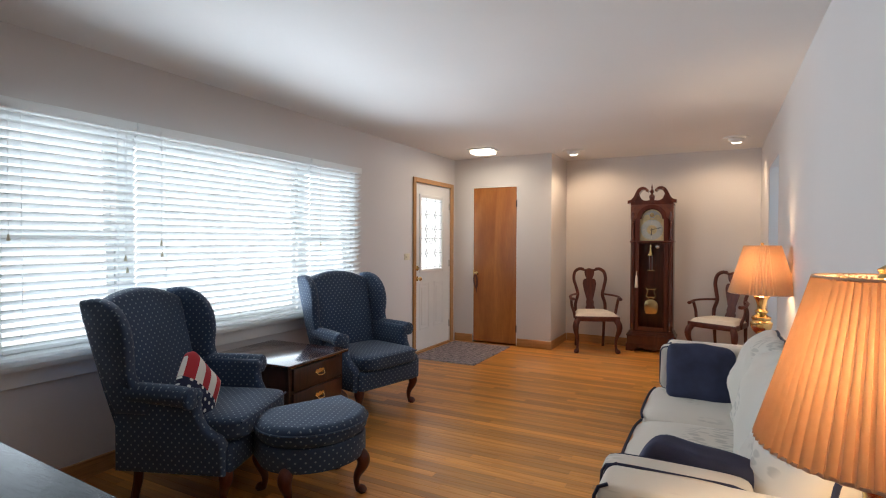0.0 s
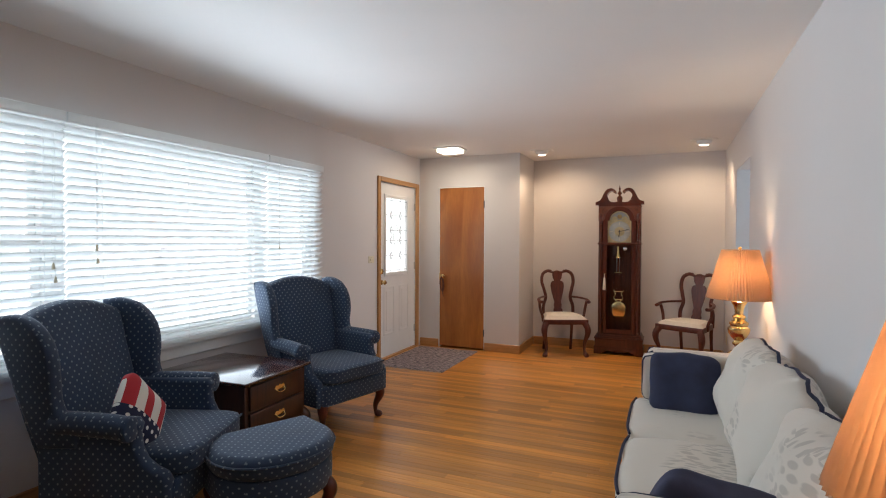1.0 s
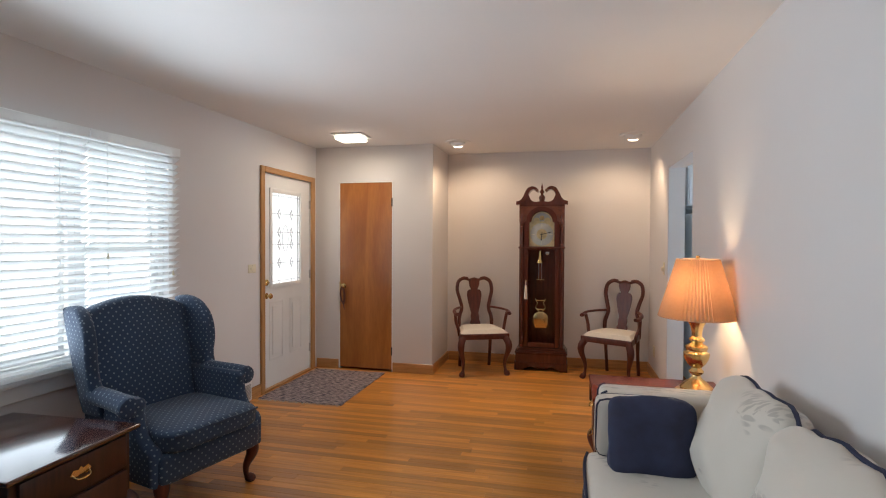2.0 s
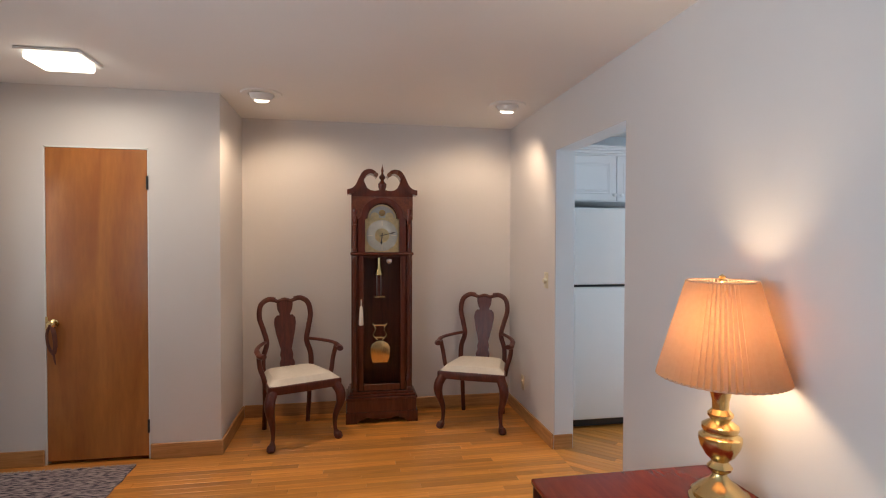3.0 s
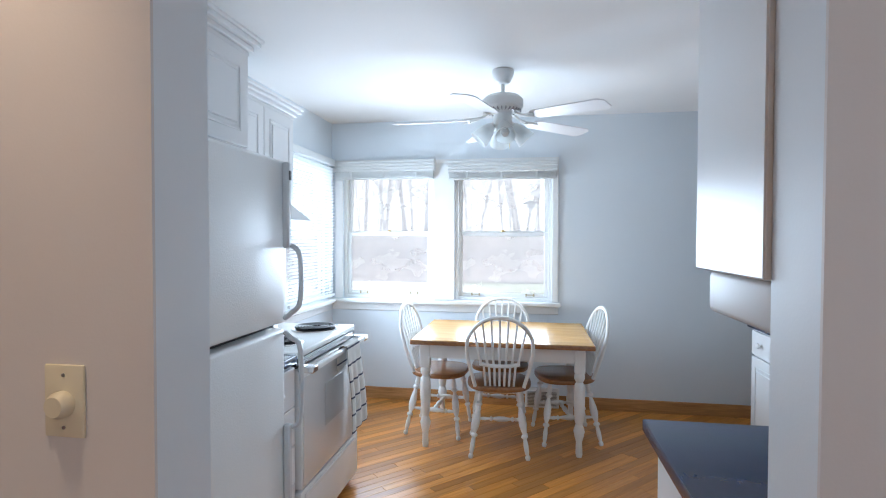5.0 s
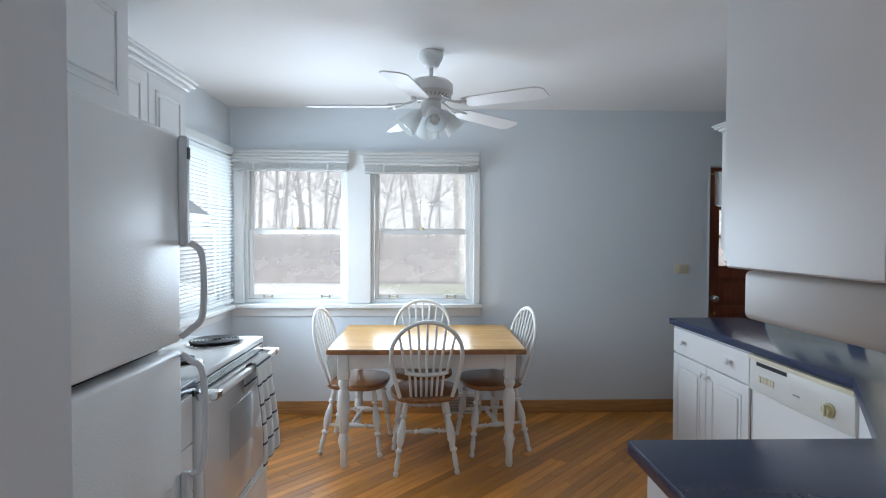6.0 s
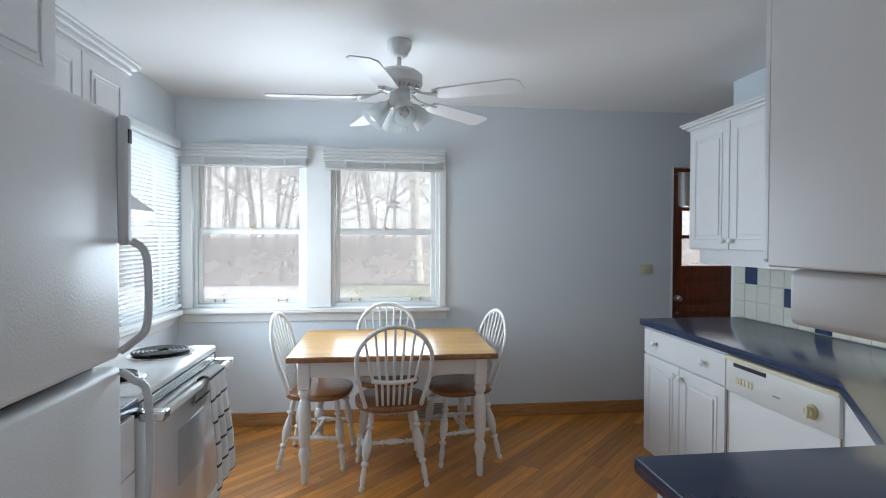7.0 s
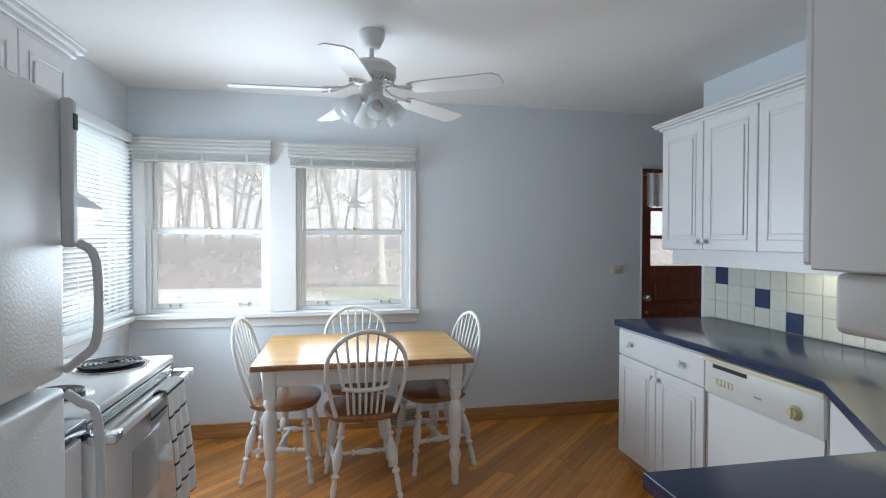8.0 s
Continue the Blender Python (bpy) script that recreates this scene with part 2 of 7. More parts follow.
def dotted_fabric(name, ground, dot, pitch=0.036, size=0.16):
    m, n, l, p = nodes_of(name)
    tc, mp, vo = n.new("ShaderNodeTexCoord"), n.new("ShaderNodeMapping"), n.new("ShaderNodeTexVoronoi")
    mp.inputs["Rotation"].default_value = (0, 0, radians(45))
    mp.inputs["Scale"].default_value = (1 / pitch, 1 / pitch, 1)
    vo.voronoi_dimensions, vo.inputs["Randomness"].default_value, vo.inputs["Scale"].default_value = "2D", 0.06, 1.0
    l.new(tc.outputs["UV"], mp.inputs["Vector"])
    l.new(mp.outputs[0], vo.inputs["Vector"])
    r = ramp(n, [(size, dot), (size + 0.06, ground)])
    l.new(vo.outputs["Distance"], r.inputs[0])
    no = n.new("ShaderNodeTexNoise")
    no.inputs["Scale"].default_value, no.inputs["Detail"].default_value = 500, 2
    l.new(tc.outputs["Object"], no.inputs["Vector"])
    big = n.new("ShaderNodeTexNoise")
    big.inputs["Scale"].default_value = 4
    l.new(tc.outputs["Object"], big.inputs["Vector"])
    mix = n.new("ShaderNodeMixRGB")
    mix.blend_type, mix.inputs[0].default_value = "OVERLAY", 0.35
    l.new(r.outputs[0], mix.inputs[1])
    l.new(big.outputs[0], mix.inputs[2])
    l.new(mix.outputs[0], p.inputs["Base Color"])
    p.inputs["Roughness"].default_value = 0.85
    p.inputs["Sheen Weight"].default_value = 0.15
    bp = n.new("ShaderNodeBump")
    bp.inputs["Strength"].default_value, bp.inputs["Distance"].default_value = 0.25, 0.002
    l.new(no.outputs[0], bp.inputs["Height"])
    l.new(bp.outputs[0], p.inputs["Normal"])
    return m


BLIND = translucent("white_blind_slat", (0.84, 0.84, 0.83), (0.88, 0.90, 0.90), 0.46, 0.54)
WALL = surface("warm_white_wall_paint", (0.69, 0.665, 0.655), 0.55, var=0.02, scale=1.5, bump=0.05, bscale=180)
KWALL = surface("pale_blue_wall_paint", (0.755, 0.808, 0.85), 0.5, var=0.02, scale=1.5, bump=0.05, bscale=180)
CEIL = surface("white_ceiling_paint", (0.85, 0.84, 0.83), 0.7, var=0.02, scale=1.2, bump=0.06, bscale=150)
WHITE = surface("white_gloss_paint", (0.80, 0.80, 0.79), 0.35, var=0.02, scale=6, bump=0.02)
CABINET = surface("white_cabinet_laminate", (0.785, 0.79, 0.795), 0.32, var=0.015, scale=4, bump=0.01)
ENAMEL = surface("white_enamel", (0.85, 0.86, 0.86), 0.22, var=0.015, scale=3, bump=0.0)
FRIDGE = surface("pebbled_white_enamel", (0.83, 0.85, 0.85), 0.36, var=0.02, scale=3, bump=0.2, bscale=160)

OAK_TRIM = wood("honey_oak_trim", (0.36, 0.17, 0.055), (0.55, 0.29, 0.11), 0.4, (1.5, 25, 25), 0.25)
OAK_TRIM_V = wood("honey_oak_upright_trim", (0.36, 0.17, 0.055), (0.55, 0.29, 0.11), 0.4, (25, 25, 1.5), 0.25)
OAK_TRIM_Y = wood("honey_oak_cross_trim", (0.36, 0.17, 0.055), (0.55, 0.29, 0.11), 0.4, (25, 1.5, 25), 0.25)
BIRCH = wood("varnished_birch_veneer", (0.30, 0.095, 0.016), (0.47, 0.18, 0.036), 0.36, (3.2, 3.2, 0.55), 0.35, figure=1.5)
CHERRY = wood("dark_cherry_wood", (0.060, 0.0125, 0.008), (0.125, 0.029, 0.016), 0.36, (16, 16, 1.6), 0.12)
CHERRY.node_tree.nodes["Principled BSDF"].inputs["Specular IOR Level"].default_value = 0.35
CHERRY_TOP = wood("polished_cherry_top", (0.145, 0.018, 0.010), (0.215, 0.029, 0.014), 0.24, (12, 1.2, 12), 0.0)
CHERRY_TOP.node_tree.nodes["Principled BSDF"].inputs["Specular IOR Level"].default_value = 0.22
CLOCKWOOD = wood("red_brown_clock_wood", (0.056, 0.011, 0.006), (0.105, 0.022, 0.010), 0.26, (18, 18, 1.5), 0.4)
CLOCKBURL = wood("burl_veneer", (0.06, 0.015, 0.007), (0.16, 0.046, 0.018), 0.28, (9, 9, 9), 0.4, figure=4)
BLACKWOOD = wood("near_black_polished_wood", (0.006, 0.005, 0.006), (0.016, 0.013, 0.013), 0.10, (2, 20, 20), 0.0, bump=0.5)
BLACKWOOD.node_tree.nodes["Principled BSDF"].inputs["Specular IOR Level"].default_value = 0.035
DARKTOP = wood("dark_polished_cherry_top", (0.04, 0.011, 0.007), (0.085, 0.025, 0.014), 0.1, (12, 1.2, 12), 1.0)
DARKCHERRY = wood("dark_brown_cherry_case", (0.028, 0.009, 0.006), (0.065, 0.020, 0.012), 0.35, (16, 16, 1.6), 0.2)
DOORWOOD = wood("red_brown_door_wood", (0.15, 0.035, 0.015), (0.27, 0.075, 0.03), 0.35, (14, 14, 1.4), 0.3)
PINE_TOP = wood("honey_pine_tabletop", (0.56, 0.28, 0.075), (0.74, 0.44, 0.145), 0.27, (14, 1.2, 14), 0.15, "object", span=(0.88, 1.1))
PINE_TOP.node_tree.nodes["Principled BSDF"].inputs["Specular IOR Level"].default_value = 0.3
SEATWOOD = wood("brown_oak_seat", (0.22, 0.085, 0.028), (0.38, 0.17, 0.06), 0.3, (1.5, 16, 16), 0.4)
PLANK = wood("oak_floor_strip", (0.53, 0.205, 0.036), (0.74, 0.32, 0.066), 0.29, (1.2, 26, 26), 0.12, "object", 1.4, 0.05)
PLANK_J = wood("oak_floor_strips", (0.53, 0.205, 0.036), (0.74, 0.32, 0.066), 0.29, (1.2, 26, 26), 0.12, "island", 1.4, 0.05)
BLUEFAB = dotted_fabric("navy_dotted_upholstery", (0.022, 0.045, 0.092), (0.21, 0.27, 0.32), 0.031, 0.115)
NAVY = surface("navy_cotton", (0.034, 0.040, 0.085), 0.85, var=0.25, scale=14, bump=0.3, bscale=300)
PIPING = surface("navy_piping", (0.018, 0.022, 0.055), 0.8)
CREAMSEAT = surface("cream_damask_seat", (0.72, 0.66, 0.58), 0.8, var=0.04, scale=40, bump=0.25, bscale=250)
BRASS = surface("polished_brass", (0.70, 0.52, 0.24), 0.2, 1.0, var=0.08, scale=9)
CHROME = surface("bright_metal", (0.75, 0.75, 0.75), 0.15, 1.0)
STEEL = surface("grey_metal", (0.42, 0.42, 0.42), 0.35, 1.0)
BLACK = surface("black_plastic", (0.02, 0.02, 0.022), 0.4)
# dark grey that paints shade into gaps; the badge and bird feeder's own colour too
DARKGREY = surface("dark_grey_and_gap_shade", (0.045, 0.045, 0.05), 0.6)
BLUETOP = surface("navy_laminate_worktop", (0.018, 0.032, 0.085), 0.2, var=0.06, scale=60, rvar=0.01)
IVORY = surface("ivory_plastic", (0.72, 0.66, 0.50), 0.4)
GLASS = glass("clear_glass")


def glare_glass(name, glare_share):
    """Clear glass with a translucent white share, which paints window glare over the view."""
    m = glass(name)
    n, l = m.node_tree.nodes, m.node_tree.links
    t, mx, no, mr = n.new("ShaderNodeBsdfTranslucent"), n.new("ShaderNodeMixShader"), n.new("ShaderNodeTexNoise"), n.new("ShaderNodeMapRange")
    t.inputs["Color"].default_value = (0.9, 0.92, 0.95, 1)
    no.inputs["Scale"].default_value = 3
    mr.inputs["To Min"].default_value, mr.inputs["To Max"].default_value = glare_share * 0.8, glare_share * 1.2
    l.new(no.outputs[0], mr.inputs["Value"])
    l.new(mr.outputs[0], mx.inputs[0])
    l.new(n["Principled BSDF"].outputs[0], mx.inputs[1])
    l.new(t.outputs[0], mx.inputs[2])
    l.new(mx.outputs[0], n["Material Output"].inputs["Surface"])
    return m


WINDOWGLASS = glare_glass("glare_window_glass", 0.27)
TILEW = surface("cream_glazed_tile", (0.74, 0.74, 0.66), 0.2, var=0.03, scale=30)
TILEB = surface("navy_glazed_tile", (0.03, 0.055, 0.14), 0.2, var=0.1, scale=30)
GROUT = surface("pale_grout", (0.66, 0.65, 0.6), 0.8)
JOINT = surface("dark_board_joint", (0.05, 0.025, 0.012), 0.8)


# ---- structure ----
Z = 2.44
setting("floor_living", box(-3.75, 0.0, -1.6, 7.15, -0.12, -0.012), JOINT, "subfloor of the living room")
setting("floor_kitchen", box(0.0, 3.88, 1.9, 7.3, -0.12, -0.012), JOINT, "subfloor of the kitchen")
setting("ceiling_living", box(-3.75, 0.07, -1.6, 7.15, Z, Z + 0.15), CEIL, "smooth white painted ceiling of the living room")
setting("ceiling_kitchen", box(0.07, 3.88, 1.9, 7.3, Z, Z + 0.15), CEIL, "smooth white painted ceiling of the kitchen")

# window wall of the living room, with the window and the front door cut through
WY0, WY1, WZ0, WZ1 = 1.16, 4.06, 0.715, 2.03
bm = bmesh.new()
for y0, y1, z0, z1 in ((-1.6, WY0, 0, Z), (WY0, WY1, 0, WZ0), (WY0, WY1, WZ1, Z), (WY1, 5.225, 0, Z), (5.225, 6.155, 2.045, Z), (6.155, 7.15, 0, Z)):
    add_box(bm, -3.75, -3.605, y0, y1, z0, z1)
setting("wall_window_side", bm, WALL, "warm white painted wall with the picture window and front door")
setting("wall_behind", box(-3.605, 0.0, -1.6, -1.5, 0, Z), WALL, "plain warm white painted end wall")

# closet block beside the front door, alcove beyond it
bm = bmesh.new()
for x0, x1, z0, z1 in ((-3.605, -3.325, 0, Z), (-3.325, -2.705, 2.055, Z), (-2.705, -2.262, 0, Z)):
    add_box(bm, x0, x1, 6.275, 6.395, z0, z1)
add_box(bm, -2.382, -2.262, 6.395, 7.0, 0, Z)
setting("wall_closet", bm, WALL, "warm white painted closet wall with a flush door")
setting("wall_alcove", box(-3.605, 0.0, 7.0, 7.15, 0, Z), WALL, "warm white painted alcove wall behind the clock")

# wall between living room and kitchen: painted on each side in its room's colour
bm, bk = bmesh.new(), bmesh.new()
for y0, y1, z0, z1 in ((-1.5, 5.04, 0, Z), (5.04, 5.97, 2.082, Z), (5.97, 7.0, 0, Z)):
    add_box(bm, 0.0, 0.006, y0, y1, z0, z1)
setting("wall_inner", bm, WALL, "warm white painted inner wall with a plain cased opening")
# kitchen blue on the opening's reveals paints in the bluish daylight on them
for y0, y1, z0, z1 in ((-1.5, 5.04, 0, Z), (5.04, 5.97, 2.082, Z), (5.97, 7.15, 0, Z)):
    add_box(bk, 0.006, 0.142, y0, y1, z0, z1)
setting("wall_kitchen_inner", bk, KWALL, "pale blue kitchen side of the inner wall, reveals tinted blue for daylight")

# kitchen outer walls
bm = bmesh.new()
KW = ((6.225, 7.045), (5.215, 6.04))
KZ0, KZ1 = 0.888, 2.07
ys = (7.3, 7.045, 6.225, 6.04, 5.215, 3.305, 2.485, 1.9)
for i, (ya, yb) in enumerate(zip(ys, ys[1:])):
    if i in (1, 3):
        add_box(bm, 3.73, 3.88, yb, ya, 0, KZ0)
        add_box(bm, 3.73, 3.88, yb, ya, KZ1, Z)
    elif i == 5:
        add_box(bm, 3.73, 3.88, yb, ya, 2.01, Z)
    else:
        add_box(bm, 3.73, 3.88, yb, ya, 0, Z)
setting("wall_kitchen_east", bm, KWALL, "pale blue kitchen wall with two sash windows and a back door")
NX0, NX1 = 2.80, 3.62
bm = bmesh.new()
for x0, x1, z0, z1 in ((0.142, NX0, 0, Z), (NX0, NX1, 0, KZ0), (NX0, NX1, KZ1, Z), (NX1, 3.73, 0, Z)):
    add_box(bm, x0, x1, 7.15, 7.3, z0, z1)
setting("wall_kitchen_north", bm, KWALL, "pale blue kitchen wall behind stove and refrigerator")
setting("wall_kitchen_south", box(0.142, 2.90, 3.25, 3.37, 0, Z), KWALL, "pale blue partition wall behind the sink counter")
setting("wall_passage", box(0.142, 3.73, 1.9, 2.0, 0, Z), KWALL, "pale blue end wall of the back passage")

# baseboards
def baseboard(x0, x1, y0, y1, material):
    bm = box(x0, x1, y0, y1, 0, 0.102, bevel=0.004)
    setting("baseboard", bm, material, "honey oak baseboard along the wall")

baseboard(-3.605, -3.588, -1.5, 4.86, OAK_TRIM_Y)
baseboard(-3.605, -3.588, 5.03, 5.18, OAK_TRIM_Y)
baseboard(-3.588, -3.33, 6.258, 6.275, OAK_TRIM)
baseboard(-2.70, -2.245, 6.258, 6.275, OAK_TRIM)
baseboard(-2.262, -2.245, 6.275, 6.983, OAK_TRIM_Y)
baseboard(-2.245, -0.017, 6.983, 7.0, OAK_TRIM)
baseboard(-0.017, 0.0, 5.97, 7.0, OAK_TRIM_Y)
baseboard(-0.017, 0.0, -1.5, 5.04, OAK_TRIM_Y)
baseboard(3.713, 3.73, 3.31, 7.15, OAK_TRIM_Y)
baseboard(2.25, 3.713, 7.133, 7.15, OAK_TRIM)
baseboard(0.0, 0.136, 5.958, 5.97, OAK_TRIM)


# ---- living room: windows, doors, blinds ----
def window_unit(name, m, w, h, label, sash=True, depth=0.10, f=0.045, s=0.04):
    """A window in its opening; local x across, y outwards, z up from the opening's lower edge."""
    win = tagged(thing(name, m, label, "window"), kind="structure")
    bm = bmesh.new()
    for a in ((0, f, 0, h), (w - f, w, 0, h), (f, w - f, 0, f), (f, w - f, h - f, h)):
        add_box(bm, a[0], a[1], 0.02, 0.02 + depth, a[2], a[3], bevel=0.003)
    part("window_frame", bm, WHITE, win, smooth=False)
    rows = ((f, h / 2 - 0.005, 0.04), (h / 2 - 0.03, h - f, 0.075)) if sash else ((f, h - f, 0.05),)
    for z0, z1, y in rows:
        bm = bmesh.new()
        for a in ((f, f + s, z0, z1), (w - f - s, w - f, z0, z1), (f + s, w - f - s, z0, z0 + s), (f + s, w - f - s, z1 - s, z1)):
            add_box(bm, a[0], a[1], y, y + 0.03, a[2], a[3], bevel=0.004)
        sa = part("sash", bm, WHITE, win, smooth=False)
        p = part("pane", box(f + s, w - f - s, y + 0.013, y + 0.017, z0 + s, z1 - s), WINDOWGLASS, sa, smooth=False)
        p.visible_shadow = False
    return win


for i, (y0, y1, sash) in enumerate(((WY0, 1.85, True), (1.85, 3.385, False), (3.385, WY1, True))):
    window_unit("window_%d" % (i + 1), pose(-3.625, y0, WZ0, 0, 0, 90), y1 - y0, WZ1 - WZ0, "white painted %s window of the living room" % ("double-hung" if sash else "fixed picture"), sash)
sill = thing("window_sill", pose(0, 0, 0), "white painted sill and apron below the picture window", "window sill", kind="structure")
part("stool", box(-3.66, -3.555, WY0 - 0.05, WY1 + 0.05, WZ0 - 0.035, WZ0 - 0.004, bevel=0.006, seg=2), WHITE, sill)
part("apron", box(-3.605, -3.585, WY0 - 0.03, WY1 + 0.03, WZ0 - 0.12, WZ0 - 0.037, bevel=0.004), WHITE, sill)


def blind(m, w, top, low, pitch, deep, label, tilt, tassels=()):
    """A slatted blind; local x across, y into the room is negative, z up."""
    b = thing("window_blind", m, label, "blind", "slatted window blinds")
    part("headrail", box(0, w, -deep * 0.6, deep * 0.6, top - 0.055, top, bevel=0.004), BLIND, b, smooth=False)
    n = int((top - 0.075 - low) / pitch)
    sl = None
    bm = bmesh.new()
    for k in range(5):
        a0, a1 = -deep / 2 + deep * k / 5, -deep / 2 + deep * (k + 1) / 5
        def crown(a):
            return 0.0022 * (1 - (2 * a / deep) ** 2)
        v = [bm.verts.new(c) for c in ((0.004, a0, crown(a0)), (w - 0.004, a0, crown(a0)), (w - 0.004, a1, crown(a1)), (0.004, a1, crown(a1)))]
        u = [bm.verts.new(c.co - Vector((0, 0, 0.0022))) for c in v]
        bm.faces.new(v)
        bm.faces.new(u[::-1])
        for q in range(4):
            bm.faces.new((v[q], u[q], u[(q + 1) % 4], v[(q + 1) % 4]))
    for k in range(n):
        z = top - 0.085 - k * pitch
        mm = pose(0, 0, z, tilt + random.uniform(-1.2, 1.2), 0, 0)
        if sl is None:
            sl = part("slat", bm, BLIND, b, m=mm)
        else:
            again(sl, b, mm)
    part("bottom_rail", box(0.002, w - 0.002, -deep * 0.45, deep * 0.45, low - 0.012, low + 0.012, bevel=0.004), BLIND, b, smooth=False)
    for f in (0.12, 0.5, 0.88) if w > 1 else (0.16, 0.84):
        part("ladder_cord", tube([(w * f, -deep * 0.5, top - 0.05), (w * f, -deep * 0.5, low)], 0.0012, 5), BLIND, b)
    for x, z in tassels:
        part("pull_cord", tube([(x, -deep * 0.75, top - 0.03), (x, -deep * 0.75, z)], 0.0011, 5), BLIND, b)
        part("tassel", lathe([(0.003, 0.03), (0.007, 0.012), (0.009, 0), (0.006, -0.004)], 10), IVORY, b, "small plastic cord tassel", m=pose(x, -deep * 0.75, z - 0.02))
    return b


LB = "white two-inch slatted blind, lowered with open slats"
for y0, y1, tas in ((WY0 + 0.005, 1.862, ((0.05, 1.37), (0.62, 1.25), (0.63, 1.18))), (1.868, 3.378, ((0.14, 1.34), (0.145, 1.27))), (3.384, 4.09, ((0.10, 1.33), (0.62, 1.2)))):
    blind(pose(-3.552, y0, 0, 0, 0, 90), y1 - y0, 2.055, 0.727, 0.0445, 0.05, LB, -33, tas)

# front door
door = tagged(thing("door_1", pose(-3.605, 0, 0), "white front door with leaded glass, closed, in oak casing", "door"), kind="structure")
cs = ((5.18, 5.24), (6.14, 6.215))
for y0, y1 in cs:
    part("casing", box(0, 0.022, y0, y1, 0, 2.10, bevel=0.005), OAK_TRIM_V, door, "honey oak door casing")
part("casing", box(0, 0.022, 5.24, 6.14, 2.045, 2.10, bevel=0.005), OAK_TRIM_Y, door, "honey oak door casing")
part("threshold", box(-0.1, 0.02, 5.24, 6.14, 0, 0.02, bevel=0.004), OAK_TRIM_Y, door)
bm = bmesh.new()
D0, D1, LY0, LY1, LZ0, LZ1 = 5.246, 6.134, 5.375, 5.955, 0.975, 1.895
for y0, y1, z0, z1 in ((D0, LY0, 0.022, 2.04), (LY1, D1, 0.022, 2.04), (LY0, LY1, 0.022, LZ0), (LY0, LY1, LZ1, 2.04)):
    add_box(bm, -0.055, -0.012, y0, y1, z0, z1)
part("door_leaf", bm, WHITE, door, smooth=False)
bm = bmesh.new()
for a in ((LY0 - 0.02, LY0 + 0.025, LZ0 - 0.02, LZ1 + 0.02), (LY1 - 0.025, LY1 + 0.02, LZ0 - 0.02, LZ1 + 0.02), (LY0 + 0.025, LY1 - 0.025, LZ0 - 0.02, LZ0 + 0.025), (LY0 + 0.025, LY1 - 0.025, LZ1 - 0.025, LZ1 + 0.02)):
    add_box(bm, -0.012, 0.0, a[0], a[1], a[2], a[3], bevel=0.005, seg=2)
part("glass_frame", bm, WHITE, door)
FROST = glass("frosted_glass", 0.35)
pn = part("pane", box(-0.036, -0.031, LY0, LY1, LZ0, LZ1), FROST, door, "frosted leaded glass pane", smooth=False)
pn.visible_shadow = False
lead = bmesh.new()
gx = [LY0 + 0.045, LY0 + 0.045 + 0.115, (LY0 + LY1) / 2, LY1 - 0.16, LY1 - 0.045]
gx[1] = LY0 + 0.175
gx[3] = LY1 - 0.175
gz = [LZ0 + 0.045, LZ0 + 0.22, LZ0 + 0.40, LZ1 - 0.40, LZ1 - 0.22, LZ1 - 0.045]
for y in (gx[0], gx[1], gx[3], gx[4]):
    add_tube(lead, [(-0.026, y, LZ0), (-0.026, y, LZ1)], 0.0042, 6)
for z in gz:
    add_tube(lead, [(-0.026, LY0, z), (-0.026, LY1, z)], 0.0042, 6)
for y in (gx[1], gx[3]):
    for z in gz[1:-1]:
        add_tube(lead, [(-0.023, y, z + 0.05), (-0.023, y + 0.03, z), (-0.023, y, z - 0.05), (-0.023, y - 0.03, z)], 0.004, 6, closed=True)
cy, cz = (LY0 + LY1) / 2, (LZ0 + LZ1) / 2
add_tube(lead, [(-0.023, cy + 0.055 * math.cos(t), cz + 0.13 * math.sin(t)) for t in [k * math.pi / 8 for k in range(16)]], 0.004, 6, closed=True)
part("lead_came", lead, surface("dull_lead", (0.42, 0.42, 0.43), 0.6, 0.2), door, "grey lead pattern of squares and an oval")
for y0, y1 in ((5.355, 5.60), (5.725, 5.965)):
    bm = bmesh.new()
    for a in ((y0, y0 + 0.022, 0.27, 0.835), (y1 - 0.022, y1, 0.27, 0.835), (y0 + 0.022, y1 - 0.022, 0.27, 0.292), (y0 + 0.022, y1 - 0.022, 0.813, 0.835)):
        add_box(bm, -0.012, -0.006, *a, bevel=0.0025)
    add_box(bm, -0.012, -0.005, y0 + 0.05, y1 - 0.05, 0.32, 0.785, bevel=0.004)
    part("raised_panel", bm, WHITE, door, smooth=False)
KNOB = [(0.0, 0.0), (0.028, 0.0), (0.028, 0.006), (0.012, 0.010), (0.010, 0.028), (0.024, 0.036), (0.027, 0.048), (0.018, 0.058), (0.0, 0.060)]
MX = pose(0, 0, 0, 0, 90, 0)
part("door_knob", lathe(KNOB, 20), BRASS, door, "polished brass door knob", m=pose(-0.012, 5.305, 0.893) @ MX)
part("deadbolt", lathe([(0.0, 0), (0.03, 0), (0.03, 0.008), (0.02, 0.016), (0.006, 0.018), (0.006, 0.03), (0, 0.03)], 20), BRASS, door, "polished brass deadbolt", m=pose(-0.012, 5.305, 1.018) @ MX)
for z in (0.25, 1.05, 1.80):
    part("hinge", box(-0.014, 0.004, 6.128, 6.142, z - 0.045, z + 0.045, bevel=0.003), STEEL, door)

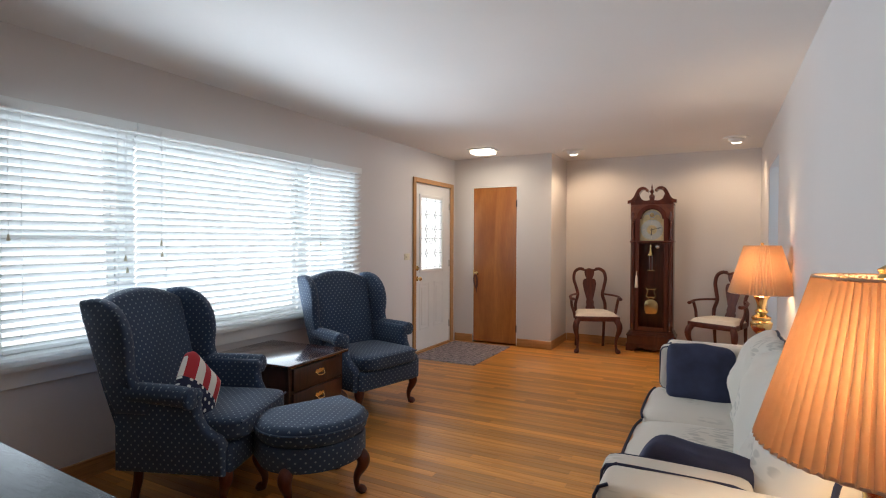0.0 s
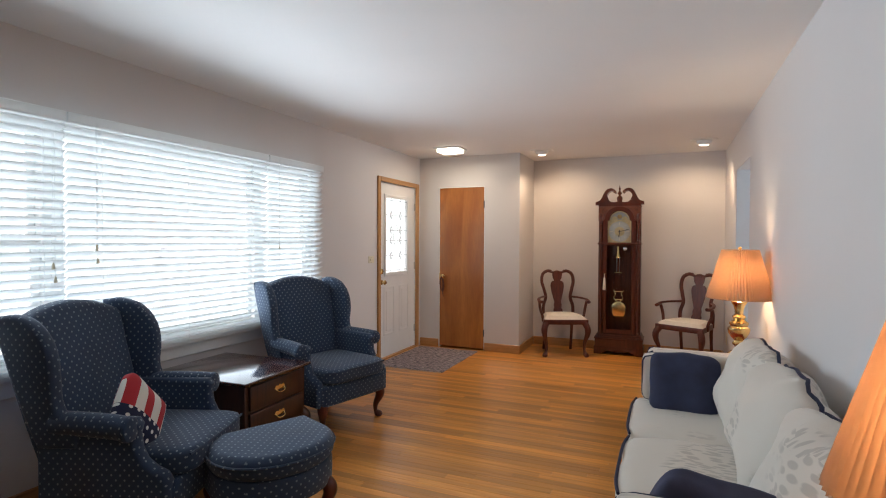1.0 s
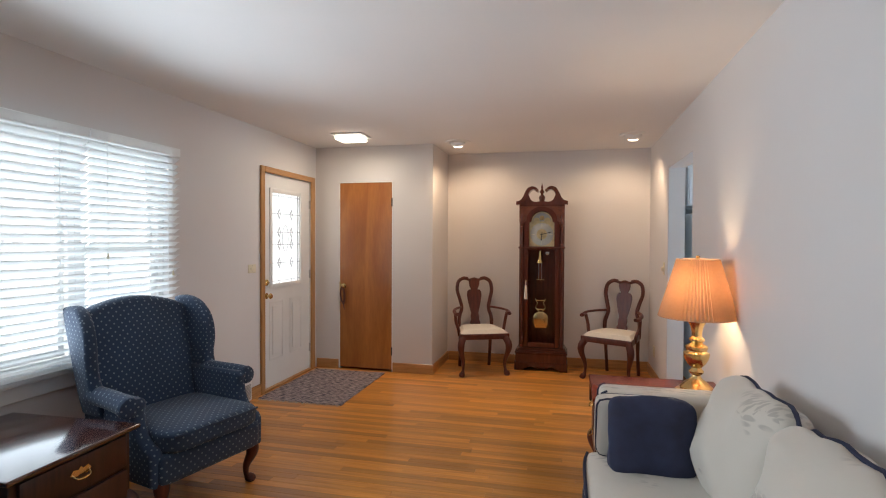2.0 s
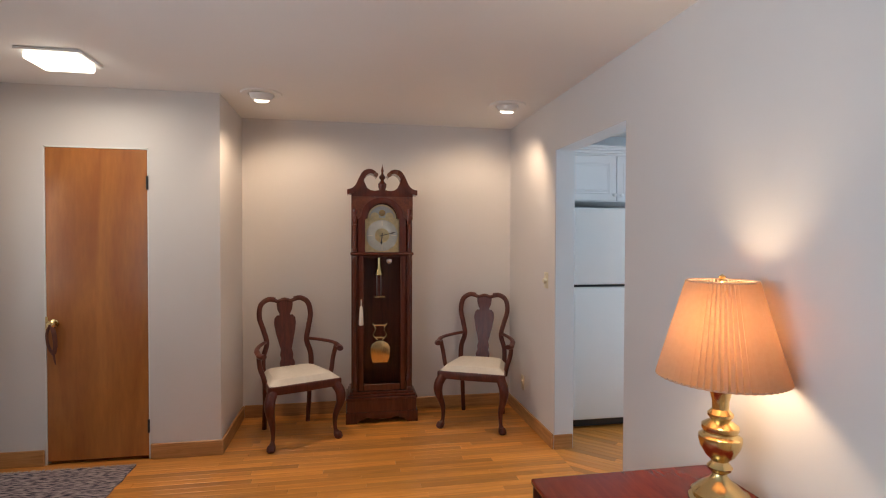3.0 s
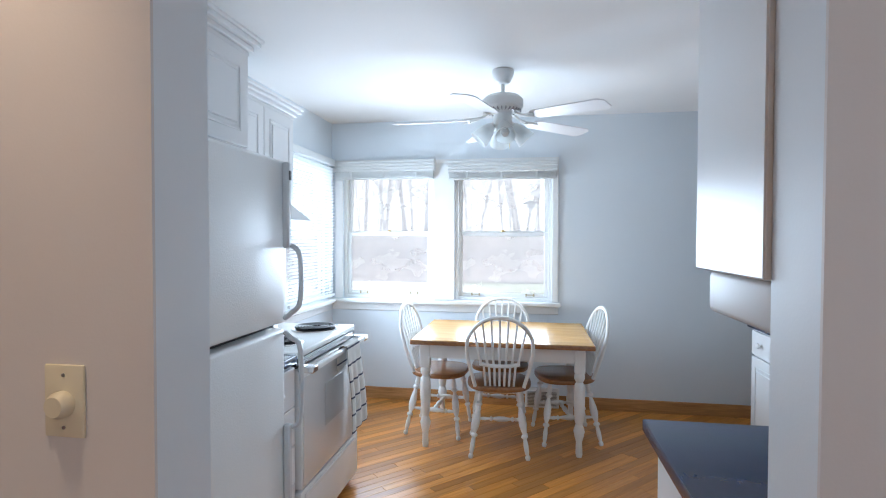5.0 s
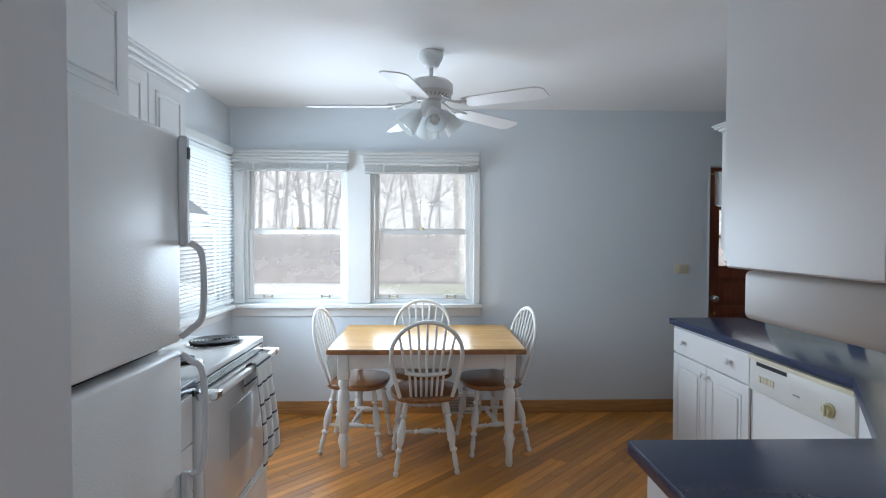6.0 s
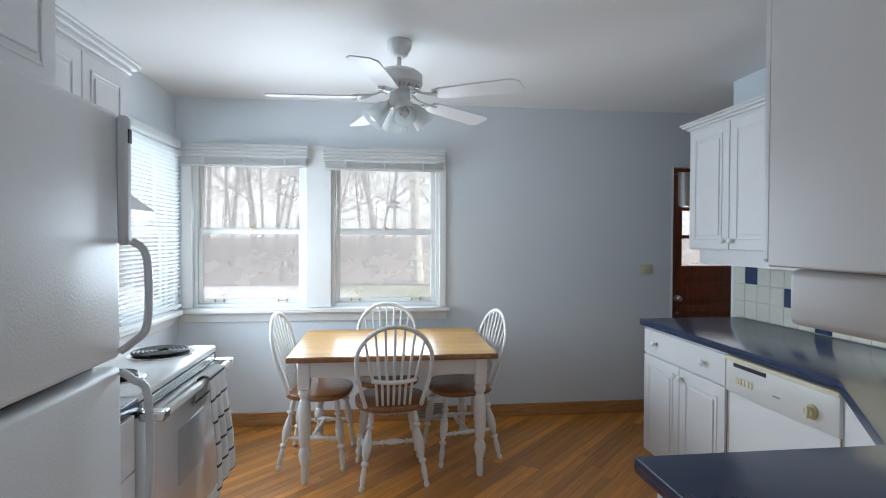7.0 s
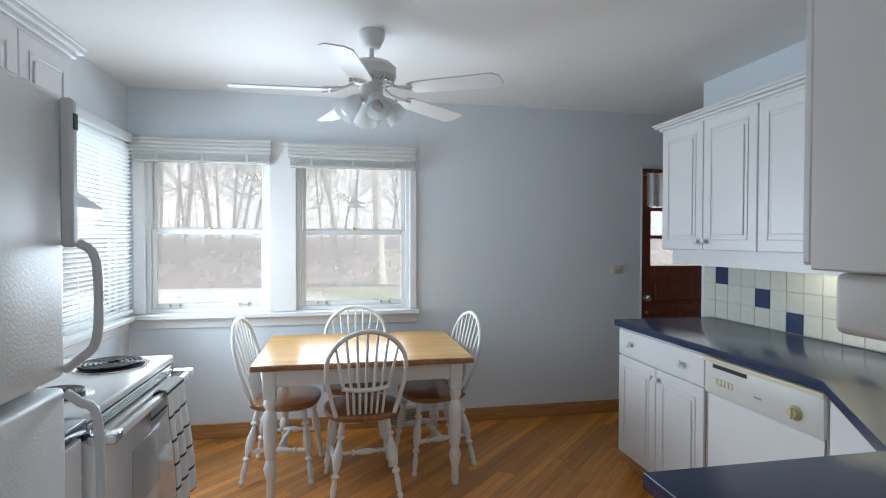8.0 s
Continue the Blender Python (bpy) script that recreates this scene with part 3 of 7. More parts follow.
# closet door
door = tagged(thing("door_2", pose(-3.325, 6.275, 0), "flush varnished birch closet door, closed", "door"), kind="structure")
part("jamb", add_box(add_box(box(0.0, 0.008, -0.002, 0.12, 0, 2.05), 0.612, 0.62, -0.002, 0.12, 0, 2.05), 0.008, 0.612, -0.002, 0.12, 2.046, 2.055), WHITE, door, smooth=False)
part("door_leaf", box(0.010, 0.610, 0.0, 0.036, 0.022, 2.044, bevel=0.002), BIRCH, door, smooth=False)
MY = pose(0, 0, 0, 90, 0, 0)
part("door_knob", lathe(KNOB, 18), BRASS, door, "tarnished brass knob", m=pose(0.055, 0.0, 0.914) @ MY)
part("latch_plate", box(0.005, 0.02, -0.004, 0.001, 0.87, 0.96, bevel=0.001), BRASS, door)
TASSEL = surface("reddish_cord", (0.13, 0.045, 0.03), 0.8, var=0.3, scale=60, bump=0.4)
tas = thing("hanging_strap", pose(-3.268, 6.262, 0.88), "reddish woven strap hanging from the closet door knob", "strap")
part("loop", tube(smooth_line([(0, -0.035, 0.035), (0.022, -0.04, -0.02), (0.024, -0.03, -0.1), (0.012, -0.025, -0.155)]), 0.017, 8, 0.5), TASSEL, tas)
part("loop", tube(smooth_line([(0, -0.035, 0.035), (-0.018, -0.04, -0.02), (-0.016, -0.03, -0.1), (0.008, -0.025, -0.155)]), 0.017, 8, 0.5), TASSEL, tas)
part("tail", tube([(0.01, -0.025, -0.15), (0.016, -0.022, -0.20), (0.02, -0.02, -0.225)], [0.012, 0.009, 0.004], 8, 0.6), TASSEL, tas)
for z in (0.22, 1.828):
    part("hinge", box(0.606, 0.618, -0.012, 0.002, z - 0.045, z + 0.045, bevel=0.003), BLACK, door)
setting("closet_back", box(-3.6, -2.385, 6.95, 6.99, 0, Z), WALL, "closet interior")

# rag rug
def rug_material():
    m, n, l, p = nodes_of("woven_rag_rug")
    tc, mp, a = n.new("ShaderNodeTexCoord"), n.new("ShaderNodeMapping"), n.new("ShaderNodeTexNoise")
    mp.inputs["Scale"].default_value = (15, 62, 1)
    a.inputs["Scale"].default_value, a.inputs["Detail"].default_value = 1.3, 4
    l.new(tc.outputs["UV"], mp.inputs["Vector"])
    l.new(mp.outputs[0], a.inputs["Vector"])
    r = ramp(n, [(0.36, (0.03, 0.028, 0.05)), (0.44, (0.15, 0.125, 0.155)), (0.50, (0.31, 0.245, 0.26)), (0.62, (0.50, 0.42, 0.41))])
    l.new(a.outputs[0], r.inputs[0])
    l.new(r.outputs[0], p.inputs["Base Color"])
    p.inputs["Roughness"].default_value = 0.95
    w = n.new("ShaderNodeTexWave")
    w.bands_direction, w.inputs["Scale"].default_value, w.inputs["Distortion"].default_value = "Y", 28, 1.5
    l.new(tc.outputs["UV"], w.inputs["Vector"])
    bp = n.new("ShaderNodeBump")
    bp.inputs["Strength"].default_value, bp.inputs["Distance"].default_value = 0.8, 0.006
    l.new(w.outputs[0], bp.inputs["Height"])
    l.new(bp.outputs[0], p.inputs["Normal"])
    return m

RUG = rug_material()
rug = thing("rag_rug", pose(-3.15, 5.615, 0), "blue-grey woven rag rug with frayed ends before the front door", "rug")
bm = bmesh.new()
nx, ny = 20, 26
grid = [[bm.verts.new((-0.395 + 0.79 * i / nx + 0.012 * noise.noise(Vector((0, j * 0.5, 3))), -0.55 + 1.1 * j / ny + 0.015 * noise.noise(Vector((i * 0.6, j * 0.1, 1))), 0.011 + 0.003 * noise.noise(Vector((i * 0.8, j * 0.8, 5))))) for j in range(ny + 1)] for i in range(nx + 1)]
for i in range(nx):
    for j in range(ny):
        bm.faces.new((grid[i][j], grid[i + 1][j], grid[i + 1][j + 1], grid[i][j + 1]))
ex = bmesh.ops.extrude_face_region(bm, geom=list(bm.faces))
for v in ex["geom"]:
    if isinstance(v, bmesh.types.BMVert):
        v.co.z = 0.001
part("weave", bm, RUG, rug)
FRINGE = surface("rug_fringe", (0.5, 0.46, 0.42), 0.9)
for s in (-1, 1):
    bm = bmesh.new()
    for k in range(60):
        x = -0.385 + 0.77 * k / 59
        add_tube(bm, [(x, s * 0.545, 0.007), (x + random.uniform(-0.008, 0.008), s * (0.575 + random.uniform(0, 0.012)), 0.003)], 0.0025, 4)
    tagged(part("fringe", bm, FRINGE, rug, "pale cotton fringe"), kind="stuff")

# wall plates and floor register
def plate(name, m, label, category, dial=False, w=0.072, h=0.116, toggle=True):
    t = thing(name, m, label, category)
    part("cover_plate", box(-w / 2, w / 2, -0.006, 0, -h / 2, h / 2, bevel=0.003, seg=2), IVORY, t)
    if dial:
        part("dial", lathe([(0.021, 0), (0.021, 0.012), (0.016, 0.02), (0, 0.02)], 20), IVORY, t, m=pose(0, -0.006, -0.004) @ MY)
    elif toggle:
        part("rocker", box(-w * 0.22, w * 0.22, -0.012, -0.006, -h * 0.16, h * 0.16, bevel=0.002), IVORY, t)
    for z in (-h * 0.36, h * 0.36):
        part("screw", lathe([(0.003, 0), (0.003, 0.0015), (0, 0.002)], 8), STEEL, t, m=pose(0, -0.006, z) @ MY)
    return t

plate("light_switch", pose(-3.605, 5.055, 1.163, 0, 0, 90), "ivory switch plate beside the front door", "light switch", w=0.115, h=0.075)
plate("dimmer_switch", pose(0.0, 6.125, 1.170, 0, 0, -90), "ivory dimmer switch with a round dial beside the opening", "dimmer switch", dial=True)
plate("wall_outlet", pose(0.0, 6.63, 0.29, 0, 0, -90), "ivory wall outlet behind the armchair", "outlet")
plate("light_switch", pose(3.73, 3.52, 1.165, 0, 0, -90), "ivory switch plate beside the back door", "light switch", w=0.115, h=0.075)

def register(m, w, h, label):
    t = thing("floor_register", m, label, "vent")
    part("frame", box(-w / 2, w / 2, -0.02, 0, 0, h, bevel=0.005), WHITE, t, smooth=False)
    first = None
    n = int((h - 0.05) / 0.012)
    for k in range(n):
        mm = pose(0, -0.021, 0.025 + k * 0.012, 25, 0, 0)
        if first is None:
            first = part("slat", box(-w / 2 + 0.02, w / 2 - 0.02, -0.004, 0.003, -0.002, 0.002), STEEL, t, smooth=False, m=mm)
        else:
            again(first, t, mm)
    return t

register(pose(-3.605, 4.945, 0.0, 0, 0, 90), 0.165, 0.185, "white metal baseboard register")
register(pose(3.713, 5.29, 0.0, 0, 0, -90), 0.28, 0.17, "white metal register below the kitchen window")

# ceiling lamps
FLUSH = glow("lit_diffuser", (1.0, 0.86, 0.66), 1.6)
cl = thing("ceiling_light", pose(-2.93, 5.685, Z), "square flush ceiling lamp, lit, near the front door", "ceiling lamp")
part("frame", box(-0.155, 0.155, -0.135, 0.135, -0.016, 0, bevel=0.004), WHITE, cl)
part("diffuser", box(-0.125, 0.125, -0.11, 0.11, -0.055, -0.016, bevel=0.012, seg=3), FLUSH, cl, "glowing white glass diffuser")
SPOTGLOW = glow("lit_bulb_face", (1.0, 0.82, 0.6), 2.0)
for x, y, tx in ((-1.985, 6.225, -20), (-0.275, 6.21, -10)):
    cl = thing("ceiling_spotlight", pose(x, y, Z), "round white eyeball ceiling spotlight, lit, tilted to the wall", "ceiling lamp", "eyeball ceiling spotlights")
    part("trim_ring", lathe([(0.078, -0.004), (0.090, -0.013), (0.128, -0.010), (0.134, 0.0)], 32), WHITE, cl)
    part("eyeball", lathe([(0.078, 0.0), (0.078, -0.016), (0.070, -0.036), (0.054, -0.048), (0.0, -0.049)], 28), WHITE, cl, m=pose(0, 0, 0.004, 14, 0, 0))
    part("bulb", lathe([(0.047, -0.044), (0.047, -0.056), (0.030, -0.064), (0, -0.066)], 24), SPOTGLOW, cl, "glowing bulb face", m=pose(0, 0.004, 0.004, 14, 0, 0))


# ---- living room: furniture ----
def cabriole(h, knee=0.034, ankle=0.014, foot=0.030, out=0.05):
    """A cabriole leg from z = h down to the floor, bowing towards +x."""
    pts = smooth_line([(0, 0, h), (0.012 + out * 0.4, 0, h * 0.86), (0.008 + out * 0.45, 0, h * 0.68), (0.0, 0, h * 0.42), (-0.004, 0, h * 0.22), (0.008, 0, h * 0.10), (0.024, 0, 0.022), (0.028, 0, 0.0)], 4)
    r = []
    for p in pts:
        f = p.z / h
        r.append(knee * min(1.0, 0.75 + 0.3 * f) if f > 0.75 else ankle + (knee * 0.95 - ankle) * max(0, (f - 0.2) / 0.55) ** 1.3 if f > 0.14 else foot * (0.75 if p.z < 0.006 else 1.0) if f < 0.07 else ankle + (foot - ankle) * (0.14 - f) / 0.07)
    return tube(pts, r, 12)


def wing_chair(m, label):
    t = thing("wing_chair", m, label, "armchair", "wing chairs by the window")
    F = BLUEFAB
    def taper(bm):
        for v in bm.verts:
            v.co.y *= 1 - 0.55 * max(0, -v.co.x) * max(0, min(1, (0.75 - v.co.z) / 0.3))
        return bm
    part("seat_base", taper(box(-0.31, 0.345, -0.315, 0.315, 0.205, 0.36, bevel=0.035, seg=3)), F, t)
    sc = part("seat_cushion", cushion(pose(0.06, 0, 0.415), 0.66, 0.575, 0.135, power=7, thin=0.12), F, t)
    part("piping", tube([(0.375, -0.26, 0.452), (0.385, -0.1, 0.452), (0.388, 0.1, 0.452), (0.375, 0.26, 0.452)], 0.006, 6), F, sc)
    bm = bmesh.new()
    out = [(-0.285, 0.40), (0.285, 0.40), (0.315, 0.70), (0.325, 1.0)]
    out += [(0.325 - 0.65 * k / 12, 1.0 + 0.085 * math.sin(math.pi * k / 12) ** 0.8) for k in range(1, 12)]
    out += [(-0.325, 1.0), (-0.315, 0.70)]
    add_slab(bm, out, -0.36, -0.245, "x", bevel=0.035, seg=3)
    for v in bm.verts:
        v.co.x -= 0.29 * max(0, v.co.z - 0.42)
        if v.co.x > -0.33:
            v.co.x += 0.035 * math.exp(-((v.co.y / 0.2) ** 2)) * math.exp(-(((v.co.z - 0.68) / 0.25) ** 2))
    bk = part("backrest", bm, F, t)
    bm = add_slab(bmesh.new(), [(-0.265, 0.205), (0.265, 0.205), (0.31, 0.60), (0.335, 0.98), (-0.335, 0.98), (-0.31, 0.60)], -0.385, -0.335, "x", bevel=0.018, seg=3)
    for v in bm.verts:
        v.co.x -= 0.29 * (v.co.z - 0.42)
    part("outer_back", bm, F, t)
    for s in (-1, 1):
        bm = bmesh.new()
        prof = [(-0.315, 0.50), (-0.40, 0.74), (-0.475, 1.02), (-0.44, 1.055), (-0.36, 1.06), (-0.27, 1.03), (-0.205, 0.965), (-0.175, 0.88), (-0.175, 0.78), (-0.185, 0.70), (-0.16, 0.63), (-0.10, 0.59), (-0.12, 0.50)]
        line = [(p.x, p.z) for p in smooth_line([(a, 0, b) for a, b in prof], 3)]
        add_slab(bm, line, s * 0.295, s * 0.365, "y", bevel=0.022, seg=3)
        for v in bm.verts:
            v.co.x -= 0.10 * max(0, v.co.z - 0.5)
            v.co.y += s * 0.16 * max(0, v.co.x + 0.42) * max(0, min(1, (v.co.z - 0.5) / 0.3))
        part("wing", bm, F, t)
        pr = [(-0.33, 0.21), (0.315, 0.21), (0.318, 0.36), (0.295, 0.395), (0.240, 0.418), (0.195, 0.450), (0.168, 0.500), (0.160, 0.555), (0.172, 0.60), (0.150, 0.628), (-0.33, 0.635)]
        part("arm_panel", slab(pr, s * 0.278, s * 0.352, "y", bevel=0.026, seg=3), F, t)
        pts = smooth_line([(-0.24, s * 0.335, 0.606), (-0.05, s * 0.345, 0.604), (0.08, s * 0.358, 0.600), (0.145, s * 0.364, 0.592)], 4)
        arm = part("armrest", tube(pts, [0.050] * (len(pts) - 2) + [0.055, 0.053], 16), F, t)
        part("scroll_front", lathe([(0.053, 0), (0.05, 0.012), (0.038, 0.019), (0.0, 0.021)], 18), F, arm, m=pose(0.145, s * 0.364, 0.592) @ MX)
        part("front_leg", cabriole(0.24, 0.04, 0.016, 0.03), CHERRY, t, "dark cherry cabriole leg", m=pose(0.27, s * 0.265, 0, 0, 0, s * 35))
        part("back_leg", tube([(-0.275, s * 0.225, 0.23), (-0.285, s * 0.225, 0.12), (-0.315, s * 0.225, 0.0)], [0.028, 0.025, 0.021], 8), CHERRY, t, "dark cherry raked leg")
    return t


DEPTH = Matrix.Diagonal((0.88, 1, 1, 1))
wing_chair(pose(-2.912, 1.876, 0, 0, 0, 21) @ DEPTH, "navy wing chair with pale dots, holding a flag cushion")
wing_chair(pose(-3.005, 3.455, 0, 0, 0, -14) @ DEPTH, "navy wing chair with pale dots beside an end table")

ott = thing("ottoman", pose(-2.37, 2.10, 0, 0, 0, -26), "navy dotted ottoman with rounded front on cabriole legs", "ottoman")
half = [(-0.20, -0.27), (-0.20, 0.27)] + [(0.02 + 0.25 * math.sin(a), 0.285 * math.cos(a)) for a in [math.pi * k / 16 for k in range(17)]]
part("seat_base", slab(half, 0.20, 0.33, bevel=0.02), BLUEFAB, ott)
oc = part("seat_cushion", slab([(a * 1.03, b * 1.03) for a, b in half], 0.325, 0.435, bevel=0.045, seg=4), BLUEFAB, ott)
part("piping", tube([(a * 1.04, b * 1.04, 0.395) for a, b in half], 0.006, 6, closed=True), BLUEFAB, oc)
for x, y, r in ((-0.15, -0.21, -145), (-0.15, 0.21, 145), (0.16, -0.19, -45), (0.16, 0.19, 45)):
    part("leg", cabriole(0.22, 0.036, 0.015, 0.027), CHERRY, ott, "dark cherry cabriole leg", m=pose(x, y, 0, 0, 0, r))


def flag_material():
    m, n, l, p = nodes_of("flag_print_cotton")
    tc, sp = n.new("ShaderNodeTexCoord"), n.new("ShaderNodeSeparateXYZ")
    l.new(tc.outputs["Object"], sp.inputs[0])
    st = n.new("ShaderNodeMath")
    st.operation = "MULTIPLY"
    st.inputs[1].default_value = 1 / 0.105
    l.new(sp.outputs["Y"], st.inputs[0])
    fr = n.new("ShaderNodeMath")
    fr.operation = "FRACT"
    l.new(st.outputs[0], fr.inputs[0])
    stripes = ramp(n, [(0.0, (0.42, 0.02, 0.03)), (0.5, (0.75, 0.72, 0.66))])
    stripes.color_ramp.interpolation = "CONSTANT"
    l.new(fr.outputs[0], stripes.inputs[0])
    vo = n.new("ShaderNodeTexVoronoi")
    vo.voronoi_dimensions, vo.inputs["Scale"].default_value, vo.inputs["Randomness"].default_value = "2D", 25, 0.15
    l.new(tc.outputs["Object"], vo.inputs["Vector"])
    stars = ramp(n, [(0.19, (0.75, 0.74, 0.70)), (0.24, (0.012, 0.016, 0.05))])
    l.new(vo.outputs["Distance"], stars.inputs[0])
    gt = n.new("ShaderNodeMath")
    gt.operation = "GREATER_THAN"
    gt.inputs[1].default_value = -0.03
    l.new(sp.outputs["X"], gt.inputs[0])
    mix = n.new("ShaderNodeMixRGB")
    l.new(gt.outputs[0], mix.inputs[0])
    l.new(stars.outputs[0], mix.inputs[1])
    l.new(stripes.outputs[0], mix.inputs[2])
    l.new(mix.outputs[0], p.inputs["Base Color"])
    p.inputs["Roughness"].default_value = 0.85
    return m

fp = thing("throw_pillow", pose(-2.815, 1.735, 0.580, 0, 0, 116) @ pose(0, 0, 0, 74, 0, 0) @ pose(0, 0, 0, 0, 0, 40), "stars and stripes throw pillow on the wing chair", "pillow")
part("cover", cushion(Matrix(), 0.32, 0.32, 0.13, power=5, thin=0.7, crumple=0.006), flag_material(), fp)


def bail_pull(parent, m):
    p = part("drawer_pull", tube(smooth_line([(0, -0.04, 0), (0.018, -0.03, -0.018), (0.02, 0, -0.024), (0.018, 0.03, -0.018), (0, 0.04, 0)], 4), 0.0035, 8), BRASS, parent, "brass bail pull", m=m)
    plate_out = [(-0.05, 0.0), (-0.035, 0.018), (-0.012, 0.012), (0, 0.024), (0.012, 0.012), (0.035, 0.018), (0.05, 0), (0.03, -0.015), (0, -0.008), (-0.03, -0.015)]
    part("back_plate", slab(plate_out, 0.0, 0.003, "x"), BRASS, p)


def end_table(m, w, d, h, label, drawers=2, top=None, CHERRY=CHERRY):
    """Front with drawers towards +x; width along y."""
    t = thing("end_table", m, label, "end table")
    part("tabletop", box(-d / 2, d / 2, -w / 2, w / 2, h - 0.022, h, bevel=0.007, seg=3), top or CHERRY_TOP, t)
    body = part("case", box(-d / 2 + 0.03, d / 2 - 0.035, -w / 2 + 0.03, w / 2 - 0.03, 0.20, h - 0.022, bevel=0.004), CHERRY, t)
    dh = (h - 0.022 - 0.22) / drawers
    for k in range(drawers):
        z0 = 0.215 + k * dh
        dr = part("drawer", box(d / 2 - 0.04, d / 2 - 0.018, -w / 2 + 0.06, w / 2 - 0.06, z0 + 0.008, z0 + dh - 0.008, bevel=0.007, seg=2), CHERRY, t)
        bail_pull(dr, pose(d / 2 - 0.016, 0, z0 + dh / 2 + 0.01))
    for sx in (-1, 1):
        for sy in (-1, 1):
            part("leg", cabriole(0.235, 0.038, 0.016, 0.03), CHERRY, t, m=pose(sx * (d / 2 - 0.055), sy * (w / 2 - 0.055), 0, 0, 0, math.degrees(math.atan2(sy, sx))))
    return t


end_table(pose(-3.185, 2.675, 0, 0, 0, 2), 0.62, 0.74, 0.56, "polished cherry end table with two drawers between wing chairs", top=DARKTOP, CHERRY=DARKCHERRY)
lt = end_table(pose(-0.375, 4.125, 0, 0, 0, 180), 0.52, 0.73, 0.578, "polished cherry end table carrying a lit brass lamp")
for s in (-1, 1):
    leaf = [(-0.36, 0.55), (-0.36, 0.42), (-0.32, 0.375), (0.32, 0.375), (0.36, 0.42), (0.36, 0.55)]
    part("drop_leaf", slab(leaf, s * 0.236, s * 0.254, "y", bevel=0.004), CHERRY, lt, "hanging drop leaf")
end_table(pose(-0.36, 1.107, 0, 0, 0, 180), 0.52, 0.68, 0.543, "polished cherry end table at the sofa's end")

# dark polished table near the start
dt = thing("side_table", pose(-2.25, 0.365, 0, 0, 0, -3), "near-black polished wooden table with reflections of the blind", "table")
part("tabletop", box(-0.75, 0.80, -0.34, 0.34, 0.72, 0.75, bevel=0.008, seg=3), BLACKWOOD, dt)
part("apron", box(-0.68, 0.73, -0.28, 0.28, 0.62, 0.72, bevel=0.003), BLACKWOOD, dt)
for sx in (-0.66, 0.71):
    for sy in (-0.26, 0.26):
        part("leg", tube([(sx, sy, 0.62), (sx, sy, 0.0)], [0.03, 0.02], 10), BLACKWOOD, dt)


# sofa
def leaf_fabric():
    m, n, l, p = nodes_of("ivory_leaf_damask")
    tc, mp, vo, no = n.new("ShaderNodeTexCoord"), n.new("ShaderNodeMapping"), n.new("ShaderNodeTexVoronoi"), n.new("ShaderNodeTexNoise")
    mp.inputs["Rotation"].default_value, mp.inputs["Scale"].default_value = (0, 0, radians(35)), (9, 26, 9)
    no.inputs["Scale"].default_value = 3.2
    l.new(tc.outputs["UV"], mp.inputs["Vector"])
    l.new(mp.outputs[0], vo.inputs["Vector"])
    vo.voronoi_dimensions = "2D"
    vo.inputs["Scale"].default_value = 1.6
    l.new(tc.outputs["Object"], no.inputs["Vector"])
    leaf = ramp(n, [(0.30, (1, 1, 1)), (0.42, (0, 0, 0))])
    l.new(vo.outputs["Distance"], leaf.inputs[0])
    patch = ramp(n, [(0.54, (0, 0, 0)), (0.60, (1, 1, 1))])
    l.new(no.outputs[0], patch.inputs[0])
    mul = n.new("ShaderNodeMath")
    mul.operation = "MULTIPLY"
    l.new(leaf.outputs[0], mul.inputs[0])
    l.new(patch.outputs[0], mul.inputs[1])
    mix = n.new("ShaderNodeMixRGB")
    mix.inputs[1].default_value, mix.inputs[2].default_value = (0.655, 0.605, 0.53, 1), (0.48, 0.44, 0.385, 1)
    l.new(mul.outputs[0], mix.inputs[0])
    l.new(mix.outputs[0], p.inputs["Base Color"])
    p.inputs["Roughness"].default_value = 0.7
    p.inputs["Sheen Weight"].default_value = 0.2
    f = n.new("ShaderNodeTexNoise")
    f.inputs["Scale"].default_value, f.inputs["Detail"].default_value = 22, 6
    l.new(tc.outputs["Object"], f.inputs["Vector"])
    bp = n.new("ShaderNodeBump")
    bp.inputs["Strength"].default_value, bp.inputs["Distance"].default_value = 0.3, 0.006
    l.new(f.outputs[0], bp.inputs["Height"])
    l.new(bp.outputs[0], p.inputs["Normal"])
    return m

LEAF = leaf_fabric()
sofa = thing("sofa", pose(0, 0, 0), "ivory leaf-patterned sofa with navy piping along the wall", "sofa")
part("base", box(-0.745, -0.05, 1.36, 3.66, 0.08, 0.30, bevel=0.03, seg=3), LEAF, sofa)
part("back_frame", box(-0.17, -0.025, 1.38, 3.64, 0.28, 0.70, bevel=0.06, seg=4), LEAF, sofa)


def rim(w, d, e, n, wave=0.0, seed=0):
    """The outline of a stuffed cushion in its own plane."""
    out = []
    for q in range(n):
        c, s = math.cos(2 * math.pi * q / n), math.sin(2 * math.pi * q / n)
        k = (abs(c) ** e + abs(s) ** e) ** (-1 / e)
        p = Vector((c * k * w / 2, s * k * d / 2, 0.0))
        out.append(p + wave * noise.noise_vector(p * 7 + Vector((seed, 0, 0))) if wave else p)
    return out


